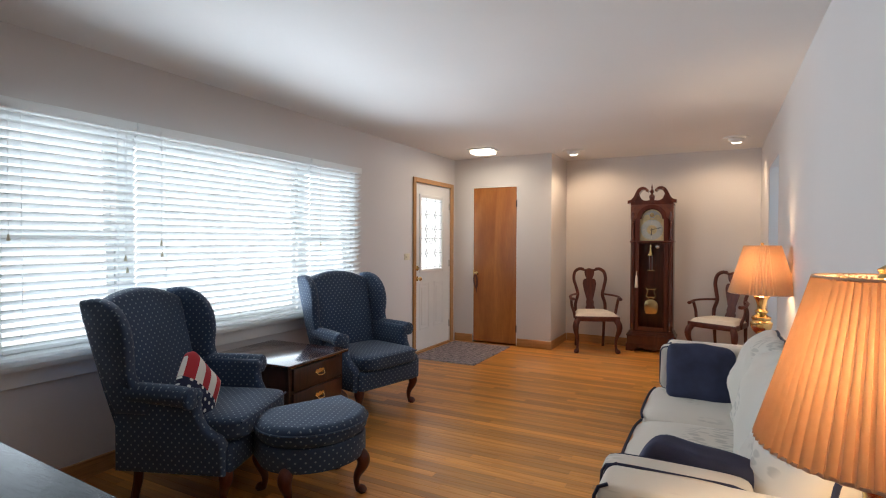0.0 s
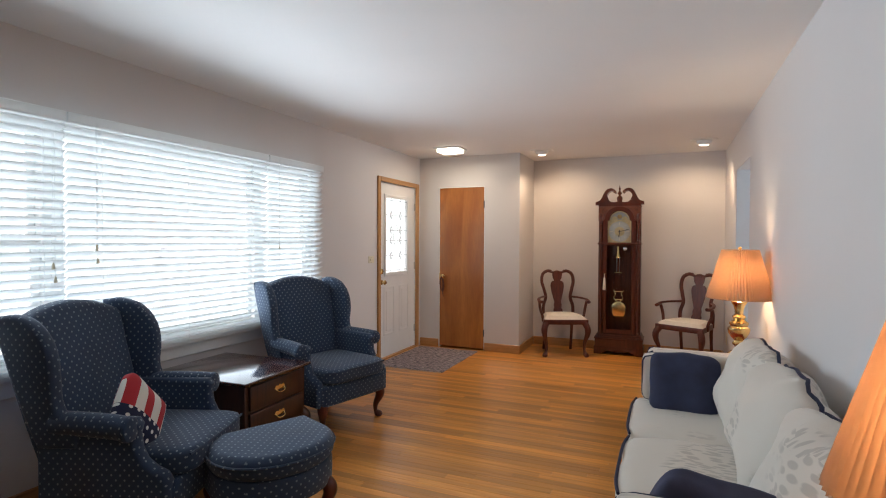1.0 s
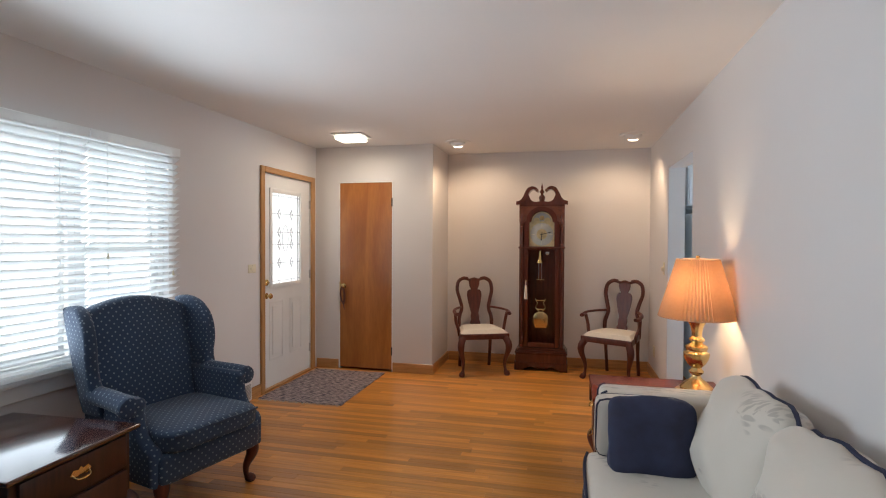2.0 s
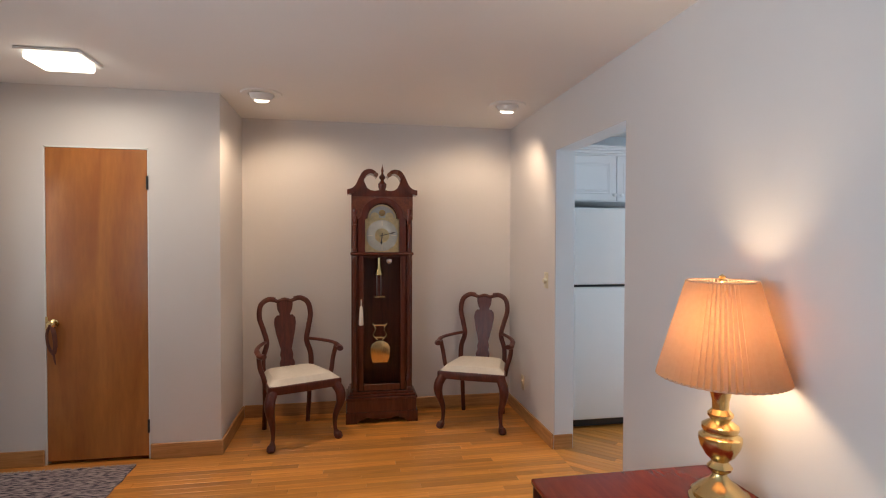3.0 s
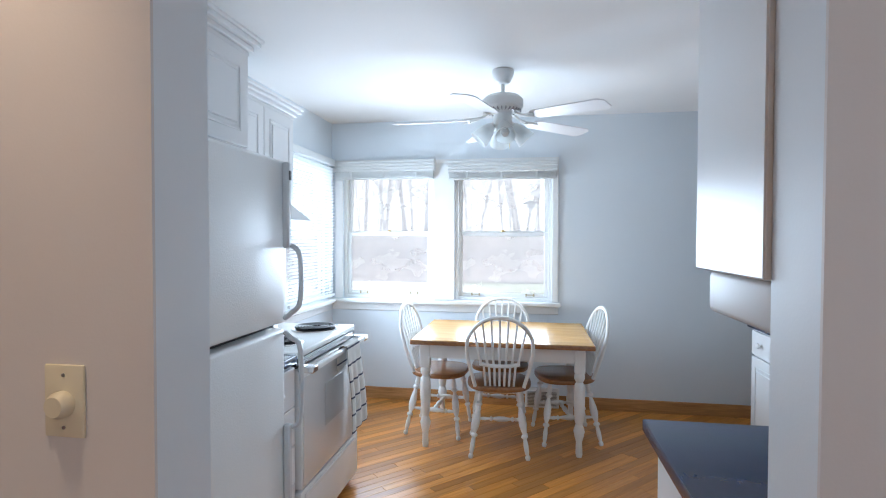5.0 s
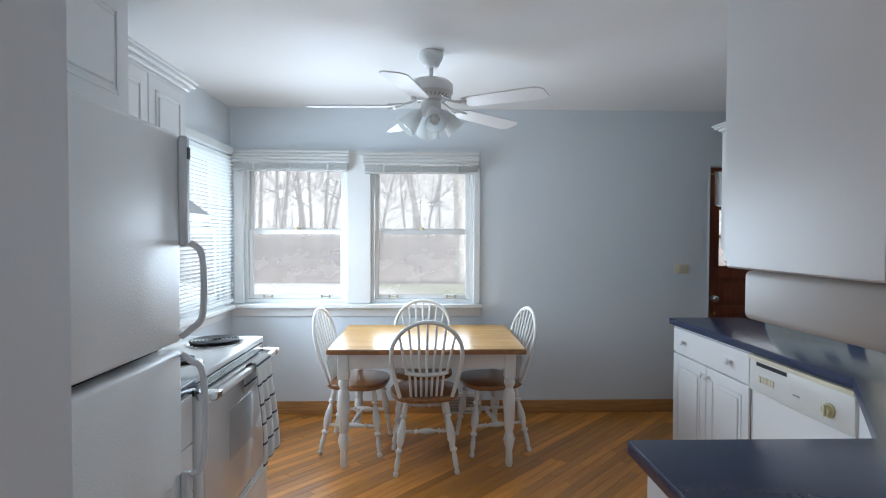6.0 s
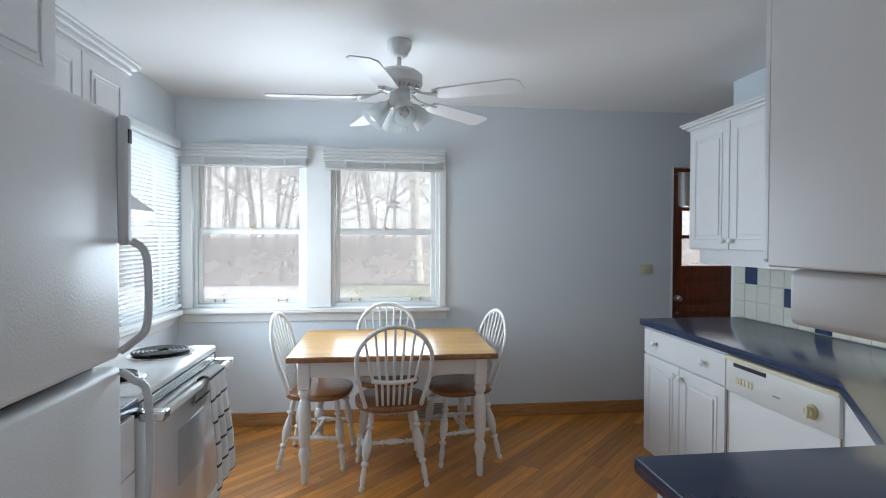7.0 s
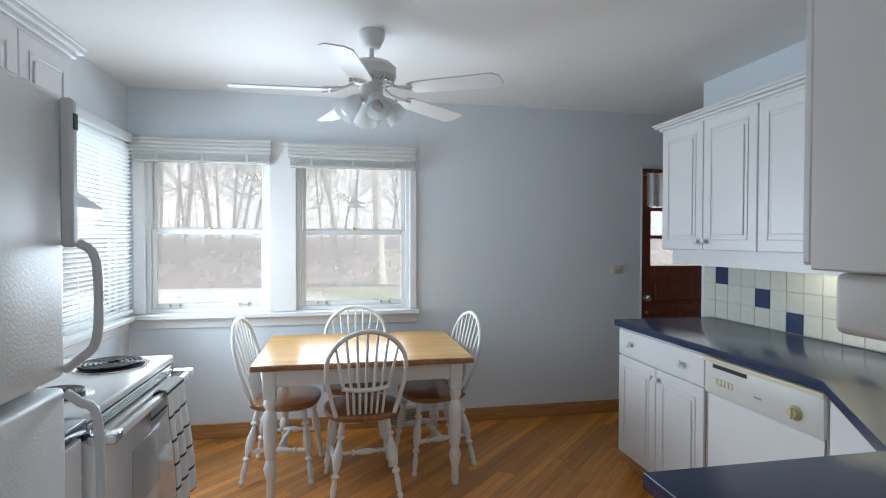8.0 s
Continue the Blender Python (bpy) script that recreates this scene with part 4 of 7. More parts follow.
for k in range(3):
    yc = 1.835 + 0.667 * k
    sc = part("seat_cushion", cushion(pose(-0.475, yc, 0.365), 0.645, 0.675, 0.175, power=8, thin=0.10, crumple=0.012, seed=k), LEAF, sofa)
    for z in (0.302, 0.428):
        part("piping", tube(smooth_line([(-0.78, yc - 0.315, z), (-0.797, yc - 0.2, z), (-0.800, yc, z), (-0.797, yc + 0.2, z), (-0.78, yc + 0.315, z)], 3), 0.007, 6), PIPING, sc, "navy piping")
for k, yc in enumerate((3.135, 2.485, 1.845)):
    m4 = pose(-0.215, yc, 0.640, 0, -72, 0) @ pose(0, 0, 0, 0, 0, (2, -3, 2)[k])
    bc = part("back_cushion", cushion(m4, 0.47, 0.665, 0.29, power=5.0, thin=0.62, crumple=0.026, n=14, seed=11 + 5 * k), LEAF, sofa)
    part("piping", tube([m4 @ p for p in rim(0.475, 0.670, 5.0, 44, 0.026, 11 + 5 * k)], 0.008, 7, closed=True), PIPING, bc, "navy piping")
for y0, y1 in ((3.505, 3.685), (1.345, 1.525)):
    am = part("armrest", box(-0.722, -0.05, y0, y1, 0.08, 0.715, bevel=0.035, seg=4), LEAF, sofa)
    for ye, e in ((y0, 0.012), (y1, -0.012)):
        part("piping", tube([(-0.724, ye + e, 0.1), (-0.724, ye + e, 0.68), (-0.714, ye + e * 1.5, 0.704), (-0.69, ye + e * 1.5, 0.716)], 0.005, 6), PIPING, am, "navy piping")
for x in (-0.68, -0.12):
    for y in (1.42, 3.60):
        part("foot", lathe([(0.02, 0), (0.03, 0.03), (0.03, 0.085)], 12), CHERRY, sofa, m=pose(x, y, 0))


def sofa_pillow(m, w, d, h, mat, label, thin=0.6, power=4.5, crumple=0.012, piping=None, seed=0):
    t = thing("throw_pillow", m, label, "pillow")
    c = part("cover", cushion(Matrix(), w, d, h, power=power, thin=thin, crumple=crumple, n=14, seed=seed), mat, t)
    if piping:
        for z in (-0.36, 0.36):
            part("piping", tube([p * 0.975 + Vector((0, 0, z * h)) for p in rim(w, d, power, 48)], 0.0048, 6, closed=True), piping, c, "navy piping")
    return t


sofa_pillow(pose(-0.550, 3.452, 0.580, 90, 0, 0), 0.40, 0.27, 0.11, LEAF, "ivory arm cushion with navy piping on the sofa", piping=PIPING, power=9, thin=0.12, crumple=0.004)
sofa_pillow(pose(-0.520, 3.335, 0.586, 80, 0, 3), 0.37, 0.335, 0.14, NAVY, "plain navy throw pillow leaning on the sofa arm", seed=3, thin=0.38, power=6, crumple=0.016)
sofa_pillow(pose(-0.545, 1.580, 0.575, 90, 0, 0), 0.40, 0.26, 0.11, LEAF, "ivory arm cushion with navy piping at the lamp end", piping=PIPING, power=9, thin=0.12, crumple=0.004)
sofa_pillow(pose(-0.465, 1.715, 0.582, 102, 0, 0) @ pose(0, 0, 0, 0, 0, -10), 0.40, 0.31, 0.15, NAVY, "dark navy throw pillow slumped against the sofa arm", seed=8, thin=0.4, power=5, crumple=0.024)


# table lamps
SHADE = translucent("peach_pleated_shade", (0.66, 0.48, 0.35), (0.34, 0.185, 0.095), 0.42, 0.58)
SHADE_TRIM = surface("peach_shade_binding", (0.60, 0.40, 0.28), 0.8)
BULB = glow("lit_lamp_bulb", (1.0, 0.8, 0.5), 4.0)

def table_lamp(m, label):
    t = thing("table_lamp", m, label, "table lamp", "pleated-shade brass lamps")
    prof = [(0.0, 0.022), (0.082, 0.024), (0.086, 0.034), (0.076, 0.043), (0.068, 0.052), (0.054, 0.064), (0.034, 0.078), (0.024, 0.092), (0.022, 0.10), (0.036, 0.112), (0.040, 0.122), (0.030, 0.134), (0.026, 0.142), (0.046, 0.162), (0.062, 0.190), (0.068, 0.215), (0.067, 0.226), (0.056, 0.232), (0.052, 0.24), (0.058, 0.25), (0.058, 0.262), (0.040, 0.275), (0.030, 0.282), (0.040, 0.294), (0.040, 0.303), (0.026, 0.318), (0.027, 0.345), (0.034, 0.375), (0.046, 0.394), (0.050, 0.402), (0.038, 0.410), (0.018, 0.422), (0.010, 0.432), (0.010, 0.46), (0.0, 0.46)]
    body = part("body", lathe(prof, 32), BRASS, t, "turned polished brass body")
    out = []
    for k in range(32):
        a = 2 * math.pi * k / 32
        r = 0.100 + 0.012 * math.cos(4 * a) ** 3
        out.append((r * math.cos(a), r * math.sin(a)))
    part("base_plate", slab(out, 0.008, 0.024, bevel=0.005), BRASS, t)
    for k in range(4):
        part("foot", lathe([(0.014, 0.0), (0.018, 0.006), (0.012, 0.012)], 10), BRASS, t, m=pose(0.092 * math.cos(math.pi * k / 2), 0.092 * math.sin(math.pi * k / 2), 0))
    bm = bmesh.new()
    n, z0, z1, r0, r1 = 60, 0.425, 0.748, 0.196, 0.107
    rows = 8
    rings = []
    for j in range(rows + 1):
        f = j / rows
        rings.append([])
        for k in range(2 * n):
            a = math.pi * k / n
            r = r0 + (r1 - r0) * f + (0.0092 - 0.004 * f) * (1 if k % 2 else -1) + 0.0012 * math.sin(5 * a + 3 * f)
            rings[-1].append(bm.verts.new((r * math.cos(a), r * math.sin(a), z0 + (z1 - z0) * f)))
    for a, b in zip(rings, rings[1:]):
        for k in range(2 * n):
            bm.faces.new((a[k], a[(k + 1) % (2 * n)], b[(k + 1) % (2 * n)], b[k]))
    sh = part("shade", bm, SHADE, t, "peach pleated fabric shade, lit from inside", smooth=False)
    # the second layer of cloth where each pleat folds over
    fo = bmesh.new()
    for k in range(n):
        a = 2 * math.pi * (k + 0.35) / n
        w = 0.17 * 2 * math.pi / n
        rows2 = []
        for j in range(5):
            f = j / 4
            r = r0 + (r1 - r0) * f - 0.016 + 0.004 * f
            rows2.append([fo.verts.new((r * math.cos(a + e), r * math.sin(a + e), z0 + (z1 - z0) * f)) for e in (-w, w)])
        for p0, p1 in zip(rows2, rows2[1:]):
            fo.faces.new((p0[0], p0[1], p1[1], p1[0]))
    tagged(part("pleat_folds", fo, SHADE, sh, smooth=False), kind="stuff")
    for r, z in ((r0, z0), (r1, z1)):
        part("binding", tube([(r * math.cos(a) * (1 + 0.012 * (1 if q % 2 else -1)), r * math.sin(a) * (1 + 0.012 * (1 if q % 2 else -1)), z) for q, a in enumerate([2 * math.pi * q / 96 for q in range(96)])], 0.0035, 6, closed=True), SHADE_TRIM, sh)
    bm = bmesh.new()
    for k in range(3):
        a = 2 * math.pi * k / 3
        add_tube(bm, [(0, 0, 0.742), (0.106 * math.cos(a), 0.106 * math.sin(a), 0.744)], 0.002, 6)
    for s in (-1, 1):
        add_tube(bm, smooth_line([(0.01, s * 0.012, 0.46), (0.0, s * 0.05, 0.53), (0.0, s * 0.05, 0.64), (0, 0, 0.742)], 4), 0.002, 6)
    part("harp", bm, BRASS, t)
    part("finial", lathe([(0.006, 0.742), (0.012, 0.748), (0.008, 0.756), (0.012, 0.764), (0, 0.772)], 14), BRASS, t)
    part("bulb", lathe([(0.012, 0.46), (0.014, 0.49), (0.022, 0.52), (0.024, 0.535), (0.016, 0.552), (0, 0.557)], 16), BULB, t, "lit bulb").visible_shadow = False
    return t

for lx, ly, dz in LAMPS:
    table_lamp(pose(lx, ly, 0.578 + dz), "polished brass lamp with a lit peach pleated shade")
cord = thing("lamp_cord", pose(-0.17, 4.11, 0.578), "thin brown lamp cord on the end table", "cord")
part("wire", tube(smooth_line([(0.09, -0.03, 0.004), (0.12, -0.12, 0.004), (0.145, -0.2, 0.004), (0.155, -0.25, 0.0)], 5), 0.003, 6), BLACK, cord)


# longcase clock
ck = thing("longcase_clock", pose(-1.148, 6.70, 0), "red-brown longcase clock with brass dial and pendulum", "clock")
W, CW = 0.242, CLOCKWOOD
bm = box(-0.275, 0.275, 0.0, 0.28, 0.05, 0.185, bevel=0.004)
part("plinth", bm, CW, ck)
sk = [(-0.285, 0.0), (-0.285, 0.09), (0.285, 0.09), (0.285, 0.0), (0.20, 0.0), (0.185, 0.022), (0.15, 0.03), (0.12, 0.05), (0.09, 0.042), (0.05, 0.028), (0.0, 0.034), (-0.05, 0.028), (-0.09, 0.042), (-0.12, 0.05), (-0.15, 0.03), (-0.185, 0.022), (-0.20, 0.0)]
part("skirt", slab(sk, -0.012, 0.012, "y", bevel=0.003), CW, ck)
for x0 in (-0.285, 0.265):
    part("skirt_return", box(x0, x0 + 0.02, 0.012, 0.28, 0, 0.09), CW, ck, smooth=False)
for z, o, h in ((0.185, 0.283, 0.022), (0.207, 0.270, 0.020), (0.227, 0.258, 0.022)):
    part("base_moulding", box(-o, o, -0.008 + (0.283 - o), 0.28, z, z + h, bevel=0.006, seg=2), CW, ck)
for x0, x1 in ((-W, -W + 0.02), (W - 0.02, W)):
    part("side_panel", box(x0, x1, 0.04, 0.28, 0.249, 1.80), CW, ck, smooth=False)
part("back_panel", box(-W + 0.02, W - 0.02, 0.262, 0.28, 0.249, 1.80), CW, ck, smooth=False)
# waist door with glass
wd = bmesh.new()
for a in ((-0.185, -0.145, 0.255, 1.335), (0.145, 0.185, 0.255, 1.335), (-0.145, 0.145, 0.255, 0.305), (-0.145, 0.145, 1.318, 1.335)):
    add_box(wd, a[0], a[1], 0.012, 0.034, a[2], a[3], bevel=0.004)
dr = part("waist_door", wd, CW, ck)
gp = part("pane", box(-0.145, 0.145, 0.022, 0.025, 0.305, 1.318), GLASS, dr, smooth=False)
gp.visible_shadow = False
part("key_plate", lathe([(0.008, 0), (0.008, 0.003), (0, 0.004)], 12), BRASS, dr, m=pose(-0.165, 0.012, 0.98) @ MY)
for s in (-1, 1):
    part("corner_post", box(s * 0.187, s * W, 0.03, 0.06, 0.249, 1.345), CW, ck, smooth=False)
    cp = [(0.022, 0.25), (0.024, 0.27), (0.017, 0.28), (0.020, 0.30), (0.026, 0.33), (0.022, 0.36), (0.015, 0.375), (0.018, 0.39)]
    cp += [(0.017, 0.40), (0.0165, 1.28), (0.022, 1.30), (0.022, 1.33)]
    part("quarter_column", lathe(cp, 16), CW, ck, m=pose(s * 0.214, 0.025, 0))
    hp = [(0.023, 1.36), (0.024, 1.38), (0.016, 1.39), (0.017, 1.41), (0.016, 1.56), (0.022, 1.575), (0.017, 1.585), (0.024, 1.60), (0.026, 1.63), (0.018, 1.65), (0.024, 1.67), (0.024, 1.70)]
    part("hood_column", lathe(hp, 16), CW, ck, m=pose(s * 0.214, 0.02, 0))
part("waist_moulding", box(-0.250, 0.250, -0.004, 0.28, 1.335, 1.358, bevel=0.008, seg=3), CW, ck)
# hood front with arched opening
arch = [(-0.136 + 0.0, 1.62)] + [(-0.118 * math.cos(math.pi * k / 16), 1.632 + 0.118 * math.sin(math.pi * k / 16)) for k in range(17)] + [(0.136, 1.62)]
for s in (-1, 1):
    part("hood_stile", box(s * 0.136, s * 0.188, 0.0, 0.03, 1.358, 1.62), CW, ck, smooth=False)
def band(inner, outer, y0, y1):
    bmx = bmesh.new()
    for (a, b), (c, d) in zip(zip(inner, inner[1:]), zip(outer, outer[1:])):
        add_slab(bmx, [a, b, d, c], y0, y1, "y")
    bmesh.ops.remove_doubles(bmx, verts=bmx.verts, dist=0.0002)
    return bmx
ring_o = [(-0.188, 1.62)] + [(-0.165 * math.cos(math.pi * k / 16), 1.642 + 0.150 * math.sin(math.pi * k / 16)) for k in range(17)] + [(0.188, 1.62)]
part("arch_moulding", band(arch, ring_o, -0.008, 0.03), CW, ck, smooth=False)
top_o = [(-W, 1.62)] + [(-W + 2 * W * k / 16, 1.84) for k in range(17)] + [(W, 1.62)]
part("burl_spandrel", band(ring_o, top_o, 0.004, 0.03), CLOCKBURL, ck, "burl veneer spandrels", smooth=False)
part("hood_roof", box(-W, W, 0.03, 0.28, 1.79, 1.83), CW, ck, smooth=False)
# swan-neck pediment
for s in (-1, 1):
    lowc = [(0.275, 1.812), (0.225, 1.822), (0.185, 1.85), (0.155, 1.905), (0.130, 1.955), (0.095, 1.978), (0.060, 1.965), (0.048, 1.945)]
    upc = [(0.275, 1.850), (0.235, 1.862), (0.205, 1.895), (0.180, 1.950), (0.150, 1.995), (0.105, 2.012), (0.062, 2.000), (0.035, 1.965)]
    li = [(s * p.x, p.z) for p in smooth_line([(a, 0, b) for a, b in lowc], 3)]
    lo = [(s * p.x, p.z) for p in smooth_line([(a, 0, b) for a, b in upc], 3)]
    part("swan_neck", band(li, lo, -0.03, 0.10), CW, ck)
    part("rosette", lathe([(0.018, 0), (0.018, 0.008), (0.010, 0.014), (0, 0.016)], 14), CLOCKBURL, ck, m=pose(s * 0.052, -0.028, 1.968) @ MY)
    fill = [(s * 0.242, 1.82)] + [(s * a, b) for a, b in ((0.225, 1.828), (0.188, 1.856), (0.160, 1.905), (0.145, 1.93), (0.135, 1.90), (0.120, 1.868), (0.095, 1.850), (0.06, 1.845), (0.03, 1.85), (0.0, 1.86), (0.0, 1.80), (0.242, 1.80))]
    part("pediment_board", slab(fill, 0.0, 0.03, "y"), CW, ck, smooth=False)
part("finial", lathe([(0.024, 1.85), (0.032, 1.875), (0.034, 1.90), (0.014, 1.922), (0.012, 1.932), (0.024, 1.945), (0.026, 1.958), (0.012, 1.975), (0.008, 1.99), (0.012, 2.005), (0.005, 2.03), (0.0, 2.058)], 18), CW, ck, m=pose(0, 0.015, 0))
# dial
dia = part("dial_plate", slab([(-0.134, 1.36), (0.134, 1.36), (0.134, 1.62)] + [(0.114 * math.cos(math.pi * k / 16), 1.628 + 0.112 * math.sin(math.pi * k / 16)) for k in range(17)] + [(-0.134, 1.62)], 0.040, 0.044, "y"), surface("antique_brass_dial", (0.62, 0.52, 0.30), 0.32, 1.0, var=0.15, scale=40), ck, "brass dial plate", smooth=False)
SILVER = surface("silvered_ring", (0.42, 0.44, 0.43), 0.4, 0.6, var=0.08, scale=40)
zc = 1.492
part("chapter_ring", band([(0.058 * math.cos(2 * math.pi * k / 32), zc + 0.058 * math.sin(2 * math.pi * k / 32)) for k in range(33)], [(0.124 * math.cos(2 * math.pi * k / 32), zc + 0.124 * math.sin(2 * math.pi * k / 32)) for k in range(33)], 0.036, 0.040), SILVER, dia, "silvered chapter ring", smooth=False)
part("moon_dial", slab([(0.100 * math.cos(math.pi * k / 16), 1.634 + 0.092 * math.sin(math.pi * k / 16)) for k in range(17)], 0.037, 0.040, "y"), SILVER, dia, "silvered arch with worn engraving", smooth=False)
part("moon_disc", lathe([(0.026, 0), (0.026, 0.002), (0.0, 0.003)], 20), BRASS, dia, m=pose(0, 0.037, 1.672) @ MY)
for s in (-1, 1):
    part("moon_hump", lathe([(0.034, 0), (0.034, 0.002), (0.0, 0.003)], 20), dia.data.materials[0], dia, m=pose(s * 0.058, 0.037, 1.642) @ MY)
for k in range(12):
    a = math.pi * k / 6
    part("hour_mark", box(-0.0022, 0.0022, -0.002, 0, 0.075, 0.115), STEEL if k % 3 else IVORY, dia, smooth=False, m=pose(0, 0.036, zc) @ Matrix.Rotation(a, 4, "Y"))
def hand(a, ln, w):
    part("clock_hand", slab([(-w, -0.02), (w, -0.02), (w, ln * 0.6), (w * 2.2, ln * 0.72), (0, ln), (-w * 2.2, ln * 0.72), (-w, ln * 0.6)], -0.0015, 0, "y"), BLACK, dia, "black clock hand", smooth=False, m=pose(0, 0.031, zc) @ Matrix.Rotation(a, 4, "Y"))
hand(radians(76), 0.115, 0.003)
hand(radians(186), 0.075, 0.004)
gp = part("dial_pane", box(-0.134, 0.134, 0.014, 0.016, 1.36, 1.62), GLASS, ck, smooth=False)
gp.visible_shadow = False
# pendulum and weights
pd = part("pendulum_rod", box(-0.028, -0.010, 0.12, 0.126, 0.62, 1.32), CLOCKWOOD, ck, smooth=False)
part("pendulum_bob", slab([(-0.07, 0.455), (0.05, 0.455), (0.068, 0.50), (0.072, 0.58), (0.05, 0.615), (0.01, 0.636), (-0.03, 0.636), (-0.07, 0.615), (-0.092, 0.58), (-0.088, 0.50)], 0.105, 0.125, "y", bevel=0.006), BRASS, pd, "polished brass bob")
lyre = bmesh.new()
for s in (-1, 1):
    add_tube(lyre, smooth_line([(-0.012 + s * 0.02, 0.115, 0.64), (-0.012 + s * 0.055, 0.115, 0.68), (-0.012 + s * 0.035, 0.115, 0.73), (-0.012 + s * 0.06, 0.115, 0.775)], 4), 0.006, 6)
add_tube(lyre, [(-0.06, 0.115, 0.76), (0.036, 0.115, 0.76)], 0.005, 6)
add_tube(lyre, [(-0.055, 0.115, 0.66), (0.031, 0.115, 0.66)], 0.007, 6)
part("lyre", lyre, BRASS, pd, "pierced brass lyre")
part("cross_bar", box(-0.06, 0.03, 0.10, 0.115, 0.985, 1.0, bevel=0.003), BRASS, pd)
part("suspension", lathe([(0.042, 1.175), (0.04, 1.18), (0.022, 1.22), (0.014, 1.27), (0.014, 1.31), (0, 1.315)], 18), BRASS, pd, "brass bell-shaped weight cap", m=pose(-0.02, 0.11, 0))
for dx in (-0.016, -0.005, 0.006, 0.017):
    part("chime_rod", tube([(dx - 0.02, 0.14, 1.17), (dx - 0.02, 0.14, 1.0)], 0.003, 6), STEEL, ck)
part("pulley", lathe([(0.022, 0), (0.022, 0.006), (0.012, 0.008), (0, 0.009)], 18), CHROME, ck, m=pose(0.06, 0.10, 1.285) @ MY)
tz = thing("key_tassel", pose(-1.148 - 0.166, 6.688, 0.96), "white tassel hanging from the clock door key", "tassel")
part("skirt", lathe([(0.0, -0.02), (0.010, -0.03), (0.015, -0.08), (0.019, -0.17), (0.017, -0.175), (0, -0.175)], 14), CREAMSEAT, tz)
part("cord", tube([(0, 0.004, 0.02), (0, -0.002, 0.0), (0, 0, -0.03)], 0.003, 6), CREAMSEAT, tz)


# Queen Anne armchairs
def armchair(m, label):
    """Faces +x."""
    t = thing("armchair", m, label, "chair", "armchairs beside the clock")
    seat = [(0.24, -0.265), (0.255, 0.0), (0.24, 0.265), (-0.20, 0.195), (-0.20, -0.195)]
    part("seat_rail", slab(seat, 0.385, 0.445, bevel=0.008), CHERRY, t)
    sc = bmesh.new()
    n = 14
    grid = [[None] * (n + 1) for _ in range(n + 1)]
    for i in range(n + 1):
        for j in range(n + 1):
            u, v = i / n - 0.5, j / n - 0.5
            wv = 0.19 + (0.255 - 0.19) * (u + 0.5)
            e = (1 - (2 * abs(u)) ** 6) * (1 - (2 * abs(v)) ** 6)
            grid[i][j] = sc.verts.new((-0.19 + 0.425 * (u + 0.5), v * 2 * wv, 0.445 + 0.048 * e ** 0.4))
    for i in range(n):
        for j in range(n):
            sc.faces.new((grid[i][j], grid[i + 1][j], grid[i + 1][j + 1], grid[i][j + 1]))
    part("seat_cushion", sc, CREAMSEAT, t, "cream damask slip seat")
    for s in (-1, 1):
        part("front_leg", cabriole(0.40, 0.036, 0.014, 0.030, 0.07), CHERRY, t, m=pose(0.215, s * 0.228, 0, 0, 0, s * 40))
        part("back_leg", tube(smooth_line([(-0.19, s * 0.175, 0.42), (-0.20, s * 0.172, 0.25), (-0.235, s * 0.17, 0.0)], 4), [0.020] * 4 + [0.018] * 5, 8), CHERRY, t)
        st = smooth_line([(-0.195, s * 0.185, 0.40), (-0.205, s * 0.185, 0.55), (-0.215, s * 0.155, 0.66), (-0.23, s * 0.175, 0.76), (-0.255, s * 0.20, 0.86), (-0.272, s * 0.185, 0.95), (-0.28, s * 0.13, 0.99), (-0.282, s * 0.075, 0.985)], 5)
        part("back_stile", tube(st, 0.0205, 10, 0.8), CHERRY, t)
        ar = smooth_line([(-0.218, s * 0.165, 0.672), (-0.10, s * 0.235, 0.672), (0.02, s * 0.285, 0.668), (0.10, s * 0.295, 0.655), (0.155, s * 0.29, 0.645), (0.185, s * 0.275, 0.648)], 5)
        part("armrest", tube(ar, [0.0165] * 12 + [0.020] * 6 + [0.0245] * 8, 10, 0.75), CHERRY, t)
        part("arm_support", tube(smooth_line([(0.06, s * 0.235, 0.40), (0.075, s * 0.25, 0.47), (0.05, s * 0.272, 0.55), (0.075, s * 0.285, 0.645)], 5), 0.0175, 10), CHERRY, t)
    part("crest_rail", tube(smooth_line([(-0.282, -0.085, 0.985), (-0.284, -0.05, 0.972), (-0.285, 0, 0.985), (-0.284, 0.05, 0.972), (-0.282, 0.085, 0.985)], 5), 0.019, 10, 0.8), CHERRY, t)
    half_w = [(0.45, 0.055), (0.50, 0.058), (0.53, 0.045), (0.56, 0.05), (0.60, 0.042), (0.64, 0.052), (0.72, 0.072), (0.80, 0.085), (0.84, 0.080), (0.862, 0.062), (0.850, 0.044), (0.872, 0.040), (0.905, 0.056), (0.945, 0.062), (0.98, 0.060)]
    sp = bmesh.new()
    prev = None
    for z, hw in half_w:
        x = -0.195 - 0.16 * max(0, z - 0.45) - 0.02 * math.sin((z - 0.45) * 6)
        row = [sp.verts.new((x + d, y, z)) for d in (0.006, -0.006) for y in (-hw, 0, hw)]
        if prev:
            for a, b in ((0, 1), (1, 2), (2, 5), (5, 4), (4, 3), (3, 0)):
                sp.faces.new((prev[a], prev[b], row[b], row[a]))
        prev = row
    part("splat", sp, CHERRY, t, "vase-shaped back splat")
    return t

